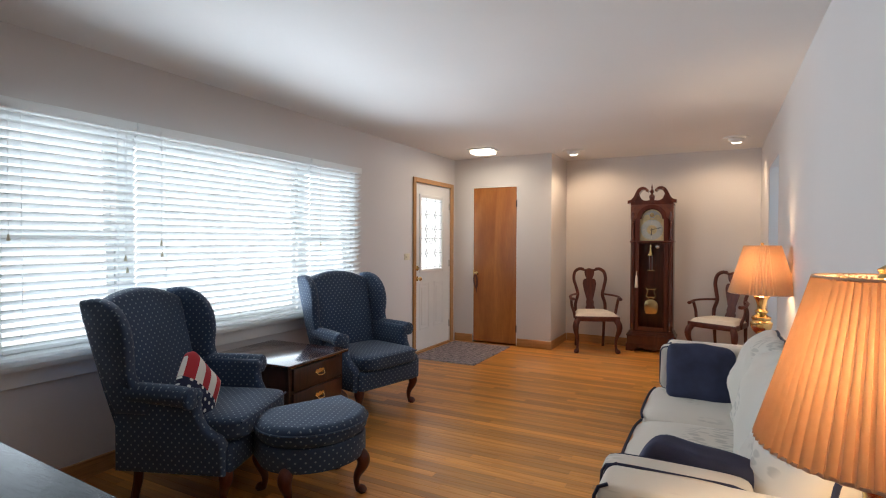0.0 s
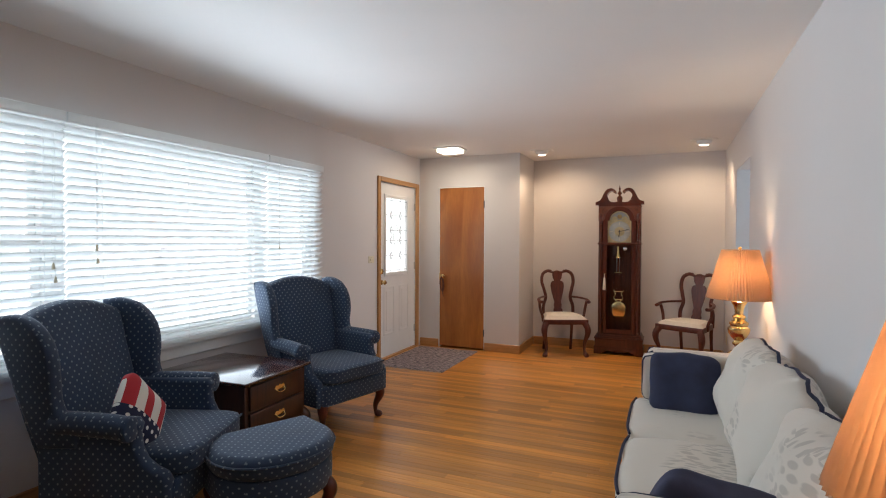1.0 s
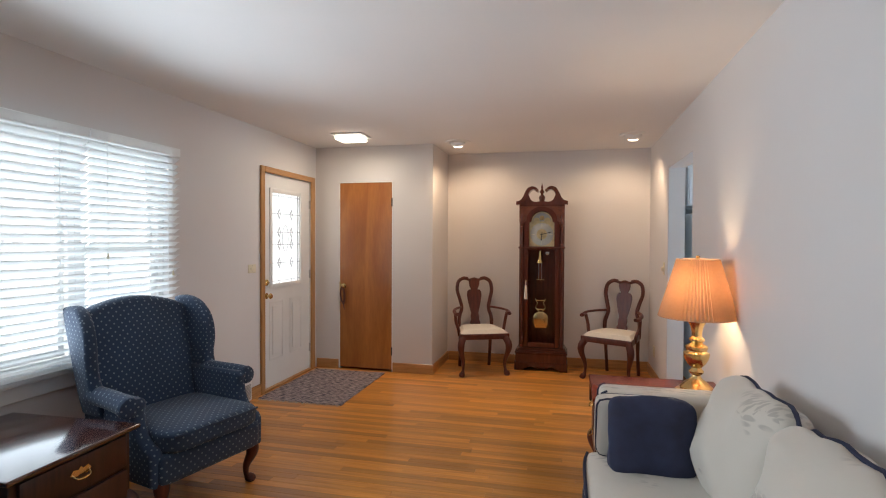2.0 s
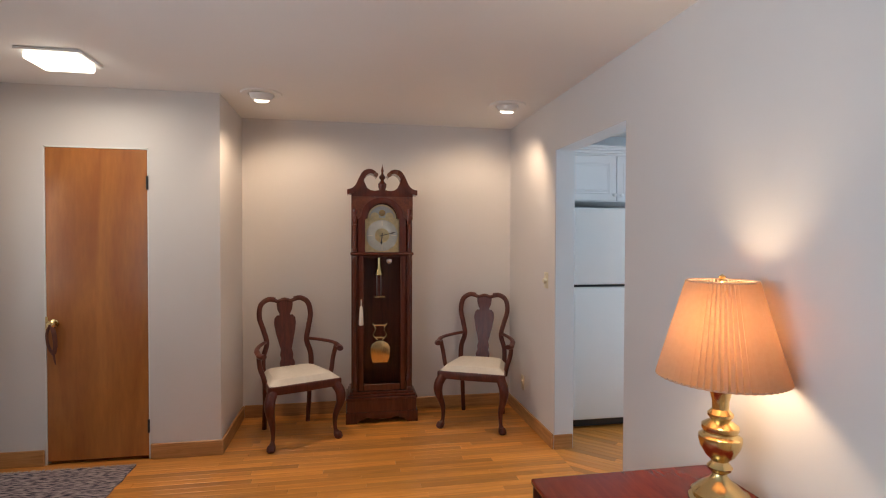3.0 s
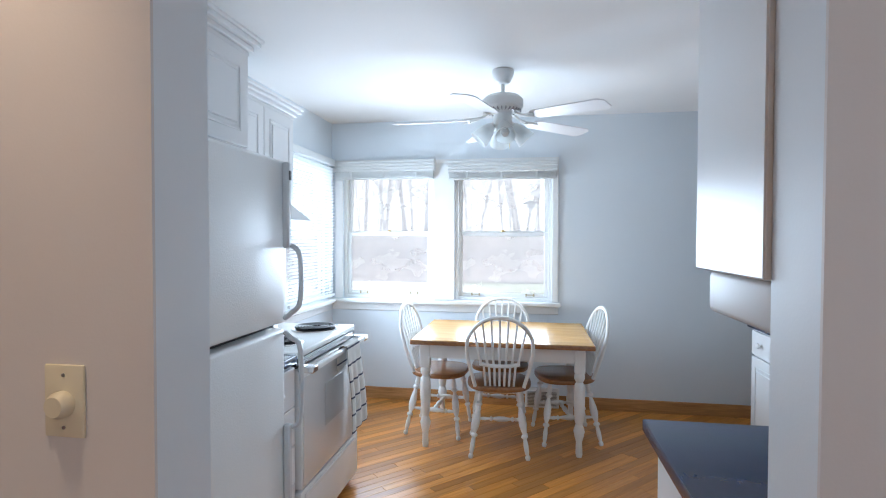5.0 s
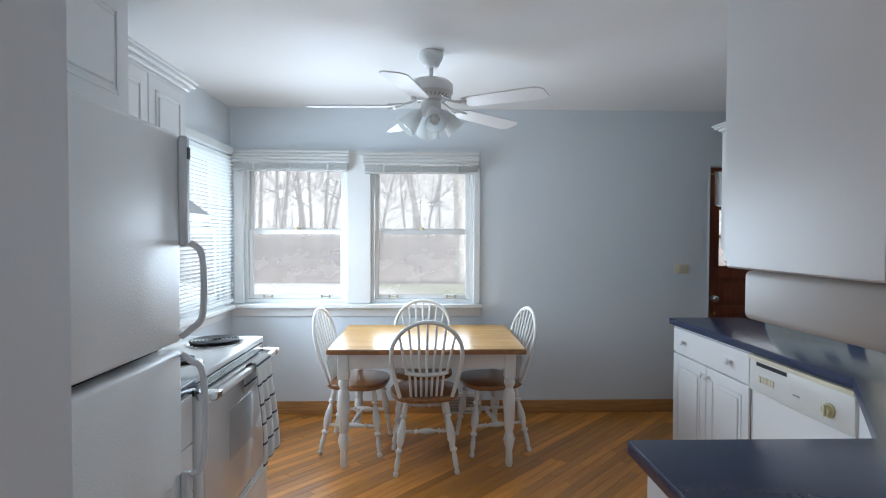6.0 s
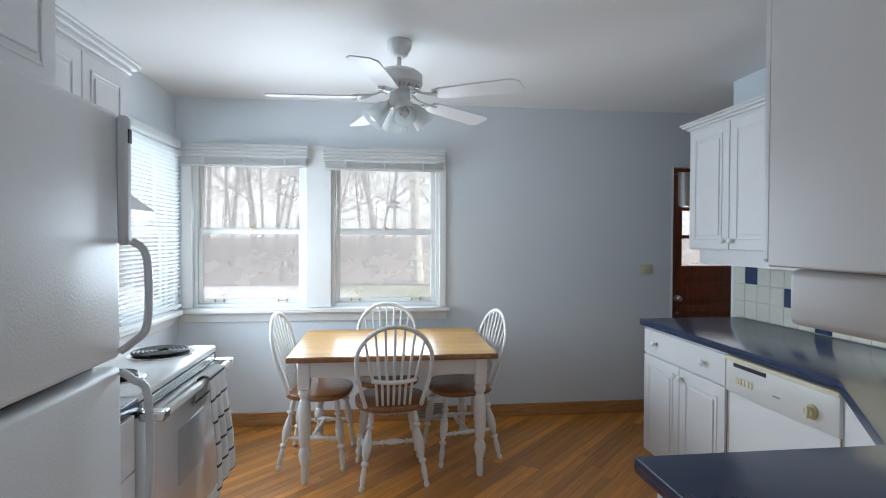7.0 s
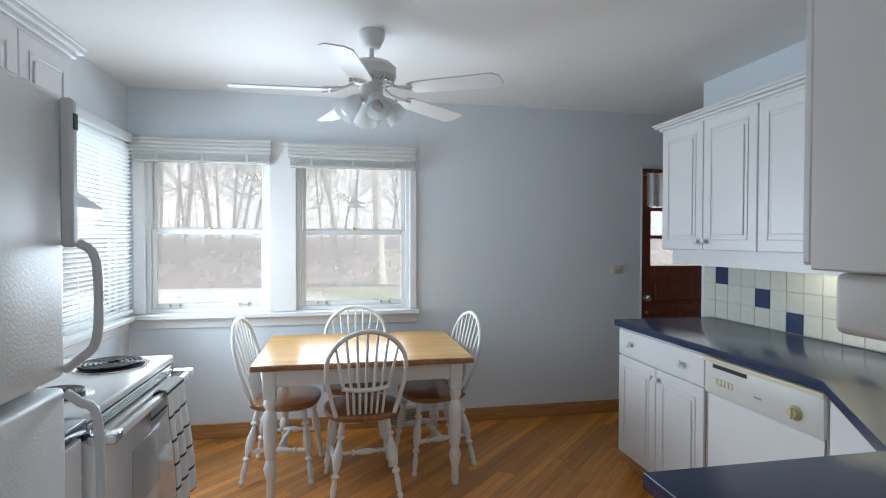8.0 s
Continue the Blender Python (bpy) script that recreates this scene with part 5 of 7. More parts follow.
armchair(pose(-1.80, 6.555, 0, 0, 0, -67), "dark cherry armchair with cream seat beside the clock")
armchair(pose(-0.39, 6.615, 0, 0, 0, -116), "dark cherry armchair with cream seat near the kitchen opening")


# ---- kitchen: windows and door ----
DULLBRASS = surface("tarnished_brass", (0.30, 0.24, 0.14), 0.45, 0.9, var=0.1, scale=20)
for i, (y0, y1) in enumerate(KW):
    w = tagged(window_unit("window_%d" % (i + 4), pose(3.735, y1, KZ0, 0, 0, -90), y1 - y0, KZ1 - KZ0, "white double-hung sash window of the kitchen, closed", f=0.028, s=0.034))
    for x in (0.18, y1 - y0 - 0.18):
        lift = part("sash_lift", tube(smooth_line([(x - 0.032, 0.03, 0.05), (x - 0.026, 0.018, 0.05), (x, 0.016, 0.05), (x + 0.026, 0.018, 0.05), (x + 0.032, 0.03, 0.05)], 4), 0.0025, 8), DULLBRASS, w, "brass sash lift")
        for e in (-0.032, 0.032):
            part("lift_plate", box(x + e - 0.006, x + e + 0.006, 0.03, 0.036, 0.038, 0.062, bevel=0.002), DULLBRASS, lift)
    part("sash_lock", lathe([(0.018, 0), (0.018, 0.006), (0.008, 0.016), (0, 0.017)], 12), BRASS, w, m=pose((y1 - y0) / 2, 0.055, (KZ1 - KZ0) / 2))
window_unit("window_6", pose(NX0, 7.155, KZ0), NX1 - NX0, KZ1 - KZ0, "white double-hung kitchen window behind a lowered blind")
cas = thing("window_casing", pose(0, 0, 0), "white painted casing and sill round the kitchen windows", "window casing", kind="structure")
for y0, y1 in ((7.045, 7.115), (6.04, 6.225), (5.165, 5.215)):
    part("casing", box(3.714, 3.73, y0, y1, KZ0, KZ1, bevel=0.003), WHITE, cas, smooth=False)
part("casing", box(3.714, 3.73, 5.165, 7.115, KZ1, KZ1 + 0.03, bevel=0.003), WHITE, cas, smooth=False)
part("sill", box(3.665, 3.75, 5.145, 7.15, KZ0 - 0.035, KZ0 - 0.004, bevel=0.005), WHITE, cas)
part("apron", box(3.714, 3.73, 5.16, 7.15, KZ0 - 0.105, KZ0 - 0.037, bevel=0.004), WHITE, cas, smooth=False)
part("sill", box(2.72, 3.664, 7.085, 7.17, KZ0 - 0.035, KZ0 - 0.004, bevel=0.005), WHITE, cas)
part("apron", box(2.73, 3.70, 7.134, 7.15, KZ0 - 0.105, KZ0 - 0.037, bevel=0.004), WHITE, cas, smooth=False)
part("casing", box(3.62, 3.70, 7.134, 7.15, KZ0, KZ1 + 0.03, bevel=0.003), WHITE, cas, smooth=False)
part("casing", box(2.74, 2.80, 7.134, 7.15, KZ0, KZ1 + 0.03, bevel=0.003), WHITE, cas, smooth=False)
blind(pose(2.765, 7.10, 0), 0.875, 2.105, 0.925, 0.026, 0.026, "white narrow-slatted blind, lowered, slats half open", -36)


def raised_blind(m, w, label):
    b = thing("window_blind", m, label, "blind", "raised kitchen blinds")
    vs = None
    for k in range(4):
        mv = pose(0, 0, -0.0255 * k)
        if vs is None:
            vs = part("valance_slat", slab([(-0.026, 0.0), (-0.031, -0.004), (-0.033, -0.012), (-0.031, -0.020), (-0.026, -0.024), (-0.02, -0.012)], 0, w, "x"), BLIND, b, smooth=False, m=mv)
        else:
            again(vs, b, mv)
    part("end_bracket", box(0.0, 0.003, -0.024, 0.03, -0.10, 0.0), BLIND, b, smooth=False)
    part("end_bracket", box(w - 0.003, w, -0.024, 0.03, -0.10, 0.0), BLIND, b, smooth=False)
    part("headrail", box(0.01, w - 0.01, 0.0, 0.03, -0.045, -0.005), BLIND, b, smooth=False)
    first = None
    for k in range(14):
        mm = pose(0, 0, -0.105 - k * 0.0034)
        if first is None:
            first = part("slat", box(0.012, w - 0.012, -0.022, 0.02, -0.0012, 0.0012), BLIND, b, smooth=False, m=mm)
        else:
            again(first, b, mm)
    part("bottom_rail", box(0.012, w - 0.012, -0.022, 0.02, -0.166, -0.153, bevel=0.003), BLIND, b, smooth=False)
    part("pull_cord", tube([(0.1, -0.035, -0.05), (0.1, -0.035, -0.62)], 0.0015, 5), BLIND, b)
    for f in (0.18, 0.5, 0.82):
        part("cord_clip", box(w * f - 0.008, w * f + 0.008, -0.025, -0.022, -0.166, -0.10), BLIND, b, smooth=False)
    return b

raised_blind(pose(3.69, 7.11, 2.10, 0, 0, -90), 0.905, "white narrow blind pulled up above a kitchen window")
raised_blind(pose(3.69, 6.092, 2.085, 0, 0, -90), 0.912, "white narrow blind pulled up above a kitchen window")

# back door
door = tagged(thing("door_3", pose(3.73, 3.305, 0, 0, 0, -90), "red-brown wooden back door with glass lights, closed", "door"), kind="structure")
BW = 0.82
bm = bmesh.new()
add_box(bm, 0.0, 0.012, -0.004, 0.15, 0, 2.008)
add_box(bm, BW - 0.012, BW, -0.004, 0.15, 0, 2.008)
add_box(bm, 0.012, BW - 0.012, -0.004, 0.15, 1.996, 2.008)
part("jamb", bm, KWALL, door, smooth=False)
bm = bmesh.new()
for a in ((0.014, 0.105, 0.02, 1.992), (BW - 0.105, BW - 0.014, 0.02, 1.992), (0.105, BW - 0.105, 1.90, 1.992), (0.105, BW - 0.105, 1.09, 1.19), (0.105, BW - 0.105, 0.02, 0.22), (0.105, BW - 0.105, 0.80, 0.86)):
    add_box(bm, a[0], a[1], 0.02, 0.06, a[2], a[3], bevel=0.003)
leaf = part("door_leaf", bm, DOORWOOD, door, smooth=False)
for z0, z1 in ((0.22, 0.80), (0.86, 1.09)):
    part("recessed_panel", box(0.105, BW - 0.105, 0.03, 0.05, z0, z1), DOORWOOD, leaf, smooth=False)
    part("raised_field", box(0.15, BW - 0.15, 0.024, 0.032, z0 + 0.04, z1 - 0.04, bevel=0.006), DOORWOOD, leaf, smooth=False)
for z in (1.43, 1.66):
    part("glazing_bar", box(0.105, BW - 0.105, 0.022, 0.058, z - 0.014, z + 0.014, bevel=0.003), DOORWOOD, leaf, smooth=False)
for z0, z1 in ((1.19, 1.416), (1.444, 1.646), (1.674, 1.90)):
    part("pane", box(0.105, BW - 0.105, 0.038, 0.042, z0, z1), WINDOWGLASS, leaf, smooth=False).visible_shadow = False
part("door_knob", lathe(KNOB, 16), CHROME, door, "bright metal door knob", m=pose(0.062, 0.02, 0.923) @ MY)
part("lock", lathe([(0.018, 0), (0.018, 0.008), (0.006, 0.012), (0, 0.012)], 14), BRASS, door, m=pose(0.062, 0.02, 0.80) @ MY)
cu = thing("door_curtain", pose(3.715, 3.29, 1.935, 0, 0, -90), "short white lace curtain over the back door glass", "curtain")
bm = bmesh.new()
LACE = surface("white_lace_cloth", (0.78, 0.77, 0.75), 0.9, var=0.08, scale=60, bump=0.5, bscale=90)
prev = None
for k in range(61):
    x = 0.02 + 0.76 * k / 60
    y = -0.012 + 0.012 * math.sin(k * 1.05) + 0.004 * math.sin(k * 0.37)
    low = -0.245 - 0.015 * abs(math.sin(k * 0.55))
    col = [bm.verts.new((x, y * f, z)) for z, f in ((0.02, 0.6), (-0.02, 1.0), (-0.12, 1.2), (low, 1.4))]
    if prev:
        for a in range(3):
            bm.faces.new((prev[a], col[a], col[a + 1], prev[a + 1]))
    prev = col
part("cloth", bm, LACE, cu)
part("rod", tube([(0.0, 0.0, 0.0), (0.80, 0.0, 0.0)], 0.004, 8), BRASS, cu)


# ---- kitchen: cabinets and appliances ----
KNOBW = [(0.006, 0), (0.006, 0.012), (0.016, 0.018), (0.017, 0.026), (0.010, 0.032), (0, 0.033)]

def front(parent, name, x0, x1, z0, z1, y=0.0, knob=None, panel=True):
    """A routed door or drawer front in the plane y, facing -y."""
    bm = box(x0, x1, y - 0.019, y, z0, z1, bevel=0.004, seg=2)
    d = part(name, bm, CABINET, parent, smooth=False)
    if panel:
        b = 0.055
        bm = bmesh.new()
        g = 0.012
        for a in ((x0 + b, x0 + b + g, z0 + b, z1 - b), (x1 - b - g, x1 - b, z0 + b, z1 - b), (x0 + b + g, x1 - b - g, z0 + b, z0 + b + g), (x0 + b + g, x1 - b - g, z1 - b - g, z1 - b)):
            add_box(bm, a[0], a[1], y - 0.0235, y - 0.019, a[2], a[3], bevel=0.002)
        add_box(bm, x0 + b + g * 2.2, x1 - b - g * 2.2, y - 0.0245, y - 0.019, z0 + b + g * 2.2, z1 - b - g * 2.2, bevel=0.0045)
        part("raised_panel", bm, CABINET, d, smooth=False)
    if knob:
        part("knob", lathe(KNOBW, 14), WHITE, d, "white round knob", m=pose(knob[0], y - 0.019, knob[1]) @ MY)
    return d


def crown(parent, x0, x1, y0, z, ends=(True, True), back=0.3, tall=1.0):
    bm = bmesh.new()
    for k, (o, z0, z1) in enumerate(((0.012, 0.0, 0.02), (0.026, 0.02, 0.042), (0.046, 0.042, 0.062), (0.056, 0.062, 0.078))):
        add_box(bm, x0 - (o if ends[0] else 0), x1 + (o if ends[1] else 0), y0 - o, y0 + back, z + z0 * tall, z + z1 * tall, bevel=0.003)
    part("crown_moulding", bm, CABINET, parent, smooth=False)


def wall_cabinet(m, w, d, h, doors, label, crown_ends=(True, True), tall=1.0):
    t = thing("wall_cabinet", m, label, "cabinet", "white wall cabinets")
    part("case", box(0, w, 0, d, 0, h), CABINET, t, smooth=False)
    for k, (x0, x1, side) in enumerate(doors):
        kx = x1 - 0.028 if side > 0 else x0 + 0.028
        front(t, "cabinet_door", x0, x1, 0.006, h - 0.006, -0.001, (kx, 0.055))
    crown(t, 0, w, 0, h - 0.004, crown_ends, d, tall)
    return t

wall_cabinet(pose(0.28, 6.52, 1.775), 0.93, 0.62, 0.375, ((0.01, 0.462, 1), (0.468, 0.92, -1)), "white raised-panel cabinet above the refrigerator")
wall_cabinet(pose(1.50, 6.81, 1.625), 0.72, 0.33, 0.505, ((0.015, 0.355, 1), (0.361, 0.705, -1)), "white raised-panel cabinet above the range hood")
wall_cabinet(pose(1.215, 6.82, 1.645), 0.28, 0.32, 0.485, ((0.01, 0.27, 1),), "narrow white raised-panel cabinet beside the hood", (False, False))
hd = thing("range_hood", pose(1.42, 6.64, 1.487), "white range hood with a sloping front", "range hood")
part("canopy", slab([(0.0, 0.0), (0.0, 0.035), (0.16, 0.155), (0.50, 0.155), (0.50, 0.0)], 0, 0.71, "x", bevel=0.004), ENAMEL, hd, smooth=False)
part("switch_panel", box(0.50, 0.60, 0.126, 0.13, 0.115, 0.14), STEEL, hd, smooth=False, m=pose(0, 0.02, 0.0))
part("filter", box(0.1, 0.63, 0.08, 0.4, -0.004, -0.001), STEEL, hd, smooth=False)
PEACH = surface("peach_glazed_tile", (0.66, 0.45, 0.34), 0.25, var=0.05, scale=20)
bs = thing("backsplash", pose(0, 0, 0), "tiled splashback behind the stove with a peach border", "backsplash", kind="structure")
part("grout", box(1.08, 2.735, 7.143, 7.15, 0.915, 1.645), GROUT, bs, smooth=False)
first = {}
for i in range(15):
    for j in range(6):
        x, z = 1.085 + i * 0.108, 0.92 + j * 0.108
        if x + 0.1 > 2.73:
            continue
        mt = PEACH if j == 4 else TILEW
        if mt not in first:
            first[mt] = part("tile", box(0.002, 0.106, -0.006, 0, 0.002, 0.106, bevel=0.0015), mt, bs, smooth=False, m=pose(x, 7.143, z))
        else:
            again(first[mt], bs, pose(x, 7.143, z))

# refrigerator
fr = thing("refrigerator", pose(0.285, 6.28, 0), "white top-freezer refrigerator with pebbled doors, closed", "refrigerator")
FW = 0.775
# pale grey puts the handles' backlit shade into their colour
BACKLITHANDLE = surface("grey_backlit_handle_plastic", (0.64, 0.65, 0.66), 0.35, var=0.03)
part("body", box(0.0, FW, 0.07, 0.80, 0.05, 1.695, bevel=0.006), FRIDGE, fr)
part("freezer_door", box(0.0, FW, 0.0, 0.062, 1.118, 1.708, bevel=0.014, seg=3), FRIDGE, fr)
part("lower_door", box(0.0, FW, 0.0, 0.062, 0.075, 1.098, bevel=0.014, seg=3), FRIDGE, fr)
# dark colour puts the shade of the door gap on this strip
part("gasket", box(0.01, FW - 0.01, 0.062, 0.07, 0.08, 1.70), DARKGREY, fr, smooth=False)
part("kick_grille", box(0.01, FW - 0.01, 0.04, 0.07, 0.015, 0.072), BLACK, fr, smooth=False)
for zs in ((1.135, 1.155, 1.22, 1.36, 1.39, 1.70), (1.085, 1.065, 1.0, 0.78, 0.75, 0.46)):
    h = part("handle", add_tube(bmesh.new(), smooth_line([(FW - 0.012, -0.004, zs[0]), (FW - 0.012, -0.03, zs[1]), (FW - 0.006, -0.062, zs[2] - (0.02 if zs[0] > 1.1 else -0.02)), (FW - 0.006, -0.062, zs[3]), (FW - 0.010, -0.030, zs[4] + (0.01 if zs[0] > 1.1 else -0.01))], 4), 0.0115, 10, 0.8), BACKLITHANDLE, fr, "moulded door handle, coloured pale grey for its backlit shade")
    z0, z1 = sorted((zs[4], zs[5]))
    part("handle_strip", box(FW - 0.024, FW + 0.002, -0.026, -0.001, z0, z1, bevel=0.006), BACKLITHANDLE, h)
part("badge", box(FW - 0.018, FW - 0.004, -0.029, -0.026, 1.635, 1.668), DARKGREY, fr, smooth=False)
for x in (0.08, FW - 0.08):
    part("foot", lathe([(0.02, 0), (0.02, 0.05)], 10), BLACK, fr, m=pose(x, 0.12, 0))
    part("foot", lathe([(0.02, 0), (0.02, 0.05)], 10), BLACK, fr, m=pose(x, 0.72, 0))

# narrow drawer unit and its worktop
bc = thing("drawer_cabinet", pose(1.075, 6.43, 0), "narrow white base cabinet with four drawers beside the stove", "cabinet")
part("case", box(0, 0.345, 0.0, 0.70, 0.1, 0.872), CABINET, bc, smooth=False)
part("toe_kick", box(0, 0.345, 0.06, 0.70, 0.0, 0.1), CABINET, bc, smooth=False)
for z0, z1 in ((0.11, 0.345), (0.35, 0.515), (0.52, 0.685), (0.69, 0.862)):
    front(bc, "drawer_front", 0.008, 0.337, z0, z1, -0.001, (0.172, (z0 + z1) / 2), panel=False)
wt = thing("worktop", pose(1.075, 6.40, 0), "navy laminate worktop strip beside the stove", "worktop")
part("slab", box(0, 0.345, 0, 0.745, 0.876, 0.914, bevel=0.006, seg=2), BLUETOP, wt)
for x in (0.20, 0.27):
    s = thing("shaker", pose(1.075 + x, 6.93, 0.914), "small white kitchen shaker on the worktop", "shaker", "shakers by the stove")
    part("body", lathe([(0.022, 0), (0.026, 0.01), (0.02, 0.06), (0.016, 0.085)], 16), ENAMEL, s)
    part("cap", lathe([(0.017, 0.085), (0.018, 0.10), (0.010, 0.112), (0, 0.113)], 16), CHROME, s)

# electric stove
sv = thing("stove", pose(1.435, 6.42, 0), "white electric coil stove with a striped towel on its handle", "stove")
SW = 0.775
part("body", box(0.0, SW, 0.02, 0.72, 0.04, 0.885, bevel=0.004), ENAMEL, sv)
part("cooktop", box(-0.004, SW + 0.004, -0.005, 0.72, 0.885, 0.915, bevel=0.008, seg=3), ENAMEL, sv)
part("control_front", box(0.0, SW, -0.004, 0.02, 0.845, 0.884), BLACK, sv, smooth=False)
for z in (0.853, 0.861, 0.869, 0.877):
    part("vent_slot", box(0.03, SW - 0.03, -0.008, -0.004, z - 0.0015, z + 0.0015), CHROME, sv, smooth=False)
OVEN = surface("pale_grey_oven_glass", (0.68, 0.69, 0.70), 0.06, var=0.03, coat=1.0)
od = part("oven_door", box(0.004, SW - 0.004, -0.028, 0.018, 0.30, 0.84, bevel=0.008, seg=2), ENAMEL, sv)
part("door_glass", box(0.02, SW - 0.02, -0.031, -0.028, 0.312, 0.80, bevel=0.001), OVEN, od, "pale mirror-like oven glass", smooth=False)
part("oven_window", box(0.26, 0.52, -0.033, -0.031, 0.50, 0.71, bevel=0.001), surface("dark_oven_window", (0.45, 0.46, 0.47), 0.08), od, smooth=False)
part("oven_handle", box(-0.005, SW + 0.005, -0.085, -0.062, 0.832, 0.856, bevel=0.006, seg=2), ENAMEL, od, "white bar handle with bright ends")
for x in (0.0, SW - 0.05):
    part("handle_bracket", box(x, x + 0.05, -0.087, -0.01, 0.829, 0.858, bevel=0.004), CHROME, od)
part("storage_drawer", box(0.004, SW - 0.004, -0.024, 0.018, 0.05, 0.288, bevel=0.006, seg=2), ENAMEL, sv)
part("drawer_lip", box(0.04, SW - 0.04, -0.032, -0.024, 0.245, 0.27, bevel=0.004), ENAMEL, sv)
# dark colour paints in the shade below the stove body
part("kick", box(0.02, SW - 0.02, 0.02, 0.7, 0, 0.042), DARKGREY, sv, smooth=False)
bg = part("backguard", slab([(0.62, 0.915), (0.72, 0.915), (0.72, 1.10), (0.68, 1.105), (0.655, 1.08)], 0.0, SW, "x", bevel=0.006), ENAMEL, sv)
for x in (0.08, 0.17, 0.39, 0.60, 0.69):
    part("dial", lathe([(0.024, 0), (0.024, 0.008), (0.017, 0.012), (0.016, 0.024), (0, 0.025)], 16), WHITE, bg, m=pose(x, 0.645, 1.03) @ pose(0, 0, 0, 78, 0, 0))
part("clock_panel", box(0.27, 0.34, 0.634, 0.64, 1.0, 1.06), BLACK, bg, smooth=False)
COIL = surface("black_coil_element", (0.025, 0.025, 0.028), 0.45, 0.5)
for x, y, r in ((0.21, 0.165, 0.078), (0.61, 0.165, 0.112), (0.20, 0.49, 0.105), (0.58, 0.49, 0.078)):
    bowl = part("drip_bowl", lathe([(r + 0.022, 0.002), (r + 0.018, 0.006), (r + 0.004, 0.004), (r * 0.5, 0.002), (0, 0.002)], 32), CHROME, sv, "chrome drip bowl", m=pose(x, y, 0.914))
    # dark disc paints the shade under the coil into the chrome bowl
    part("bowl_shade", lathe([(r * 0.98, 0.0045), (r * 0.98, 0.0052), (0, 0.0052)], 28), DARKGREY, bowl)
    turns = 5.5
    part("coil", tube([((0.02 + (r - 0.02) * k / 110) * math.cos(2 * math.pi * turns * k / 110), (0.02 + (r - 0.02) * k / 110) * math.sin(2 * math.pi * turns * k / 110), 0.014) for k in range(111)], 0.0075, 6, 0.7), COIL, bowl)

# towel
def towel_material():
    m, n, l, p = nodes_of("striped_waffle_towel")
    tc, sp = n.new("ShaderNodeTexCoord"), n.new("ShaderNodeSeparateXYZ")
    l.new(tc.outputs["Object"], sp.inputs[0])
    a = n.new("ShaderNodeMath")
    a.operation = "MULTIPLY"
    a.inputs[1].default_value = 1 / 0.085
    l.new(sp.outputs["Z"], a.inputs[0])
    f = n.new("ShaderNodeMath")
    f.operation = "FRACT"
    l.new(a.outputs[0], f.inputs[0])
    r = ramp(n, [(0.0, (0.045, 0.05, 0.09)), (0.11, (0.66, 0.65, 0.62))])
    r.color_ramp.interpolation = "CONSTANT"
    l.new(f.outputs[0], r.inputs[0])
    l.new(r.outputs[0], p.inputs["Base Color"])
    p.inputs["Roughness"].default_value = 0.95
    c = n.new("ShaderNodeTexVoronoi")
    c.inputs["Scale"].default_value, c.inputs["Randomness"].default_value = 120, 0.1
    l.new(tc.outputs["UV"], c.inputs["Vector"])
    bp = n.new("ShaderNodeBump")
    bp.inputs["Strength"].default_value, bp.inputs["Distance"].default_value = 0.6, 0.003
    l.new(c.outputs[0], bp.inputs["Height"])
    l.new(bp.outputs[0], p.inputs["Normal"])
    return m

tw = thing("dish_towel", pose(1.935, 6.42, 0), "white waffle towel with navy stripes hung on the oven handle", "towel")
bm = bmesh.new()
nu = 14
front_side = [(y, z) for y, z in reversed([(-0.094 - 0.002 * k, 0.855 - 0.036 * k) for k in range(13)])]
over = [(-0.090, 0.864), (-0.073, 0.868), (-0.058, 0.862)]
back_side = [(-0.052 + 0.0005 * k, 0.845 - 0.036 * k) for k in range(4)]
line = front_side + over + back_side
cols = []
for i in range(nu + 1):
    u = i / nu
    col = []
    for j, (y, z) in enumerate(line):
        hang = max(0.0, 0.86 - z)
        wv = 0.012 * math.sin(u * 9 + 0.6) * min(1, hang * 5)
        side = -1 if y < -0.075 else 0.3
        spread = 0.19 + 0.07 * min(1, hang * 2.2)
        col.append(bm.verts.new(((u - 0.5) * spread + 0.01 * math.sin(z * 14), y + side * abs(wv) - (0.02 * hang if side < 0 else 0), z + 0.012 * math.sin(u * 3) * hang)))
    cols.append(col)
for a, b in zip(cols, cols[1:]):
    for j in range(len(line) - 1):
        bm.faces.new((a[j], b[j], b[j + 1], a[j + 1]))
ex = bmesh.ops.extrude_face_region(bm, geom=list(bm.faces))
bmesh.ops.recalc_face_normals(bm, faces=bm.faces)
for v in ex["geom"]:
    if isinstance(v, bmesh.types.BMVert):
        v.co += Vector((0.0, 0.004 if v.co.y > -0.075 else -0.004, 0.003))
part("cloth", bm, towel_material(), tw)

# south run: base cabinet, dishwasher, corner, worktop
MS = pose(2.775, 4.02, 0, 0, 0, 180)
bc = thing("base_cabinet", MS, "white base cabinet with a drawer above two raised-panel doors", "cabinet")
part("case", box(0.0, 0.79, 0.0, 0.62, 0.105, 0.872), CABINET, bc, smooth=False)
part("toe_kick", box(0.0, 0.79, 0.06, 0.62, 0.0, 0.105), OAK_TRIM, bc, "wood-coloured toe kick", smooth=False)
d = front(bc, "drawer_front", 0.012, 0.778, 0.715, 0.862, -0.001, (0.15, 0.79), panel=False)
part("knob", lathe(KNOBW, 14), WHITE, d, m=pose(0.62, -0.02, 0.79) @ MY)
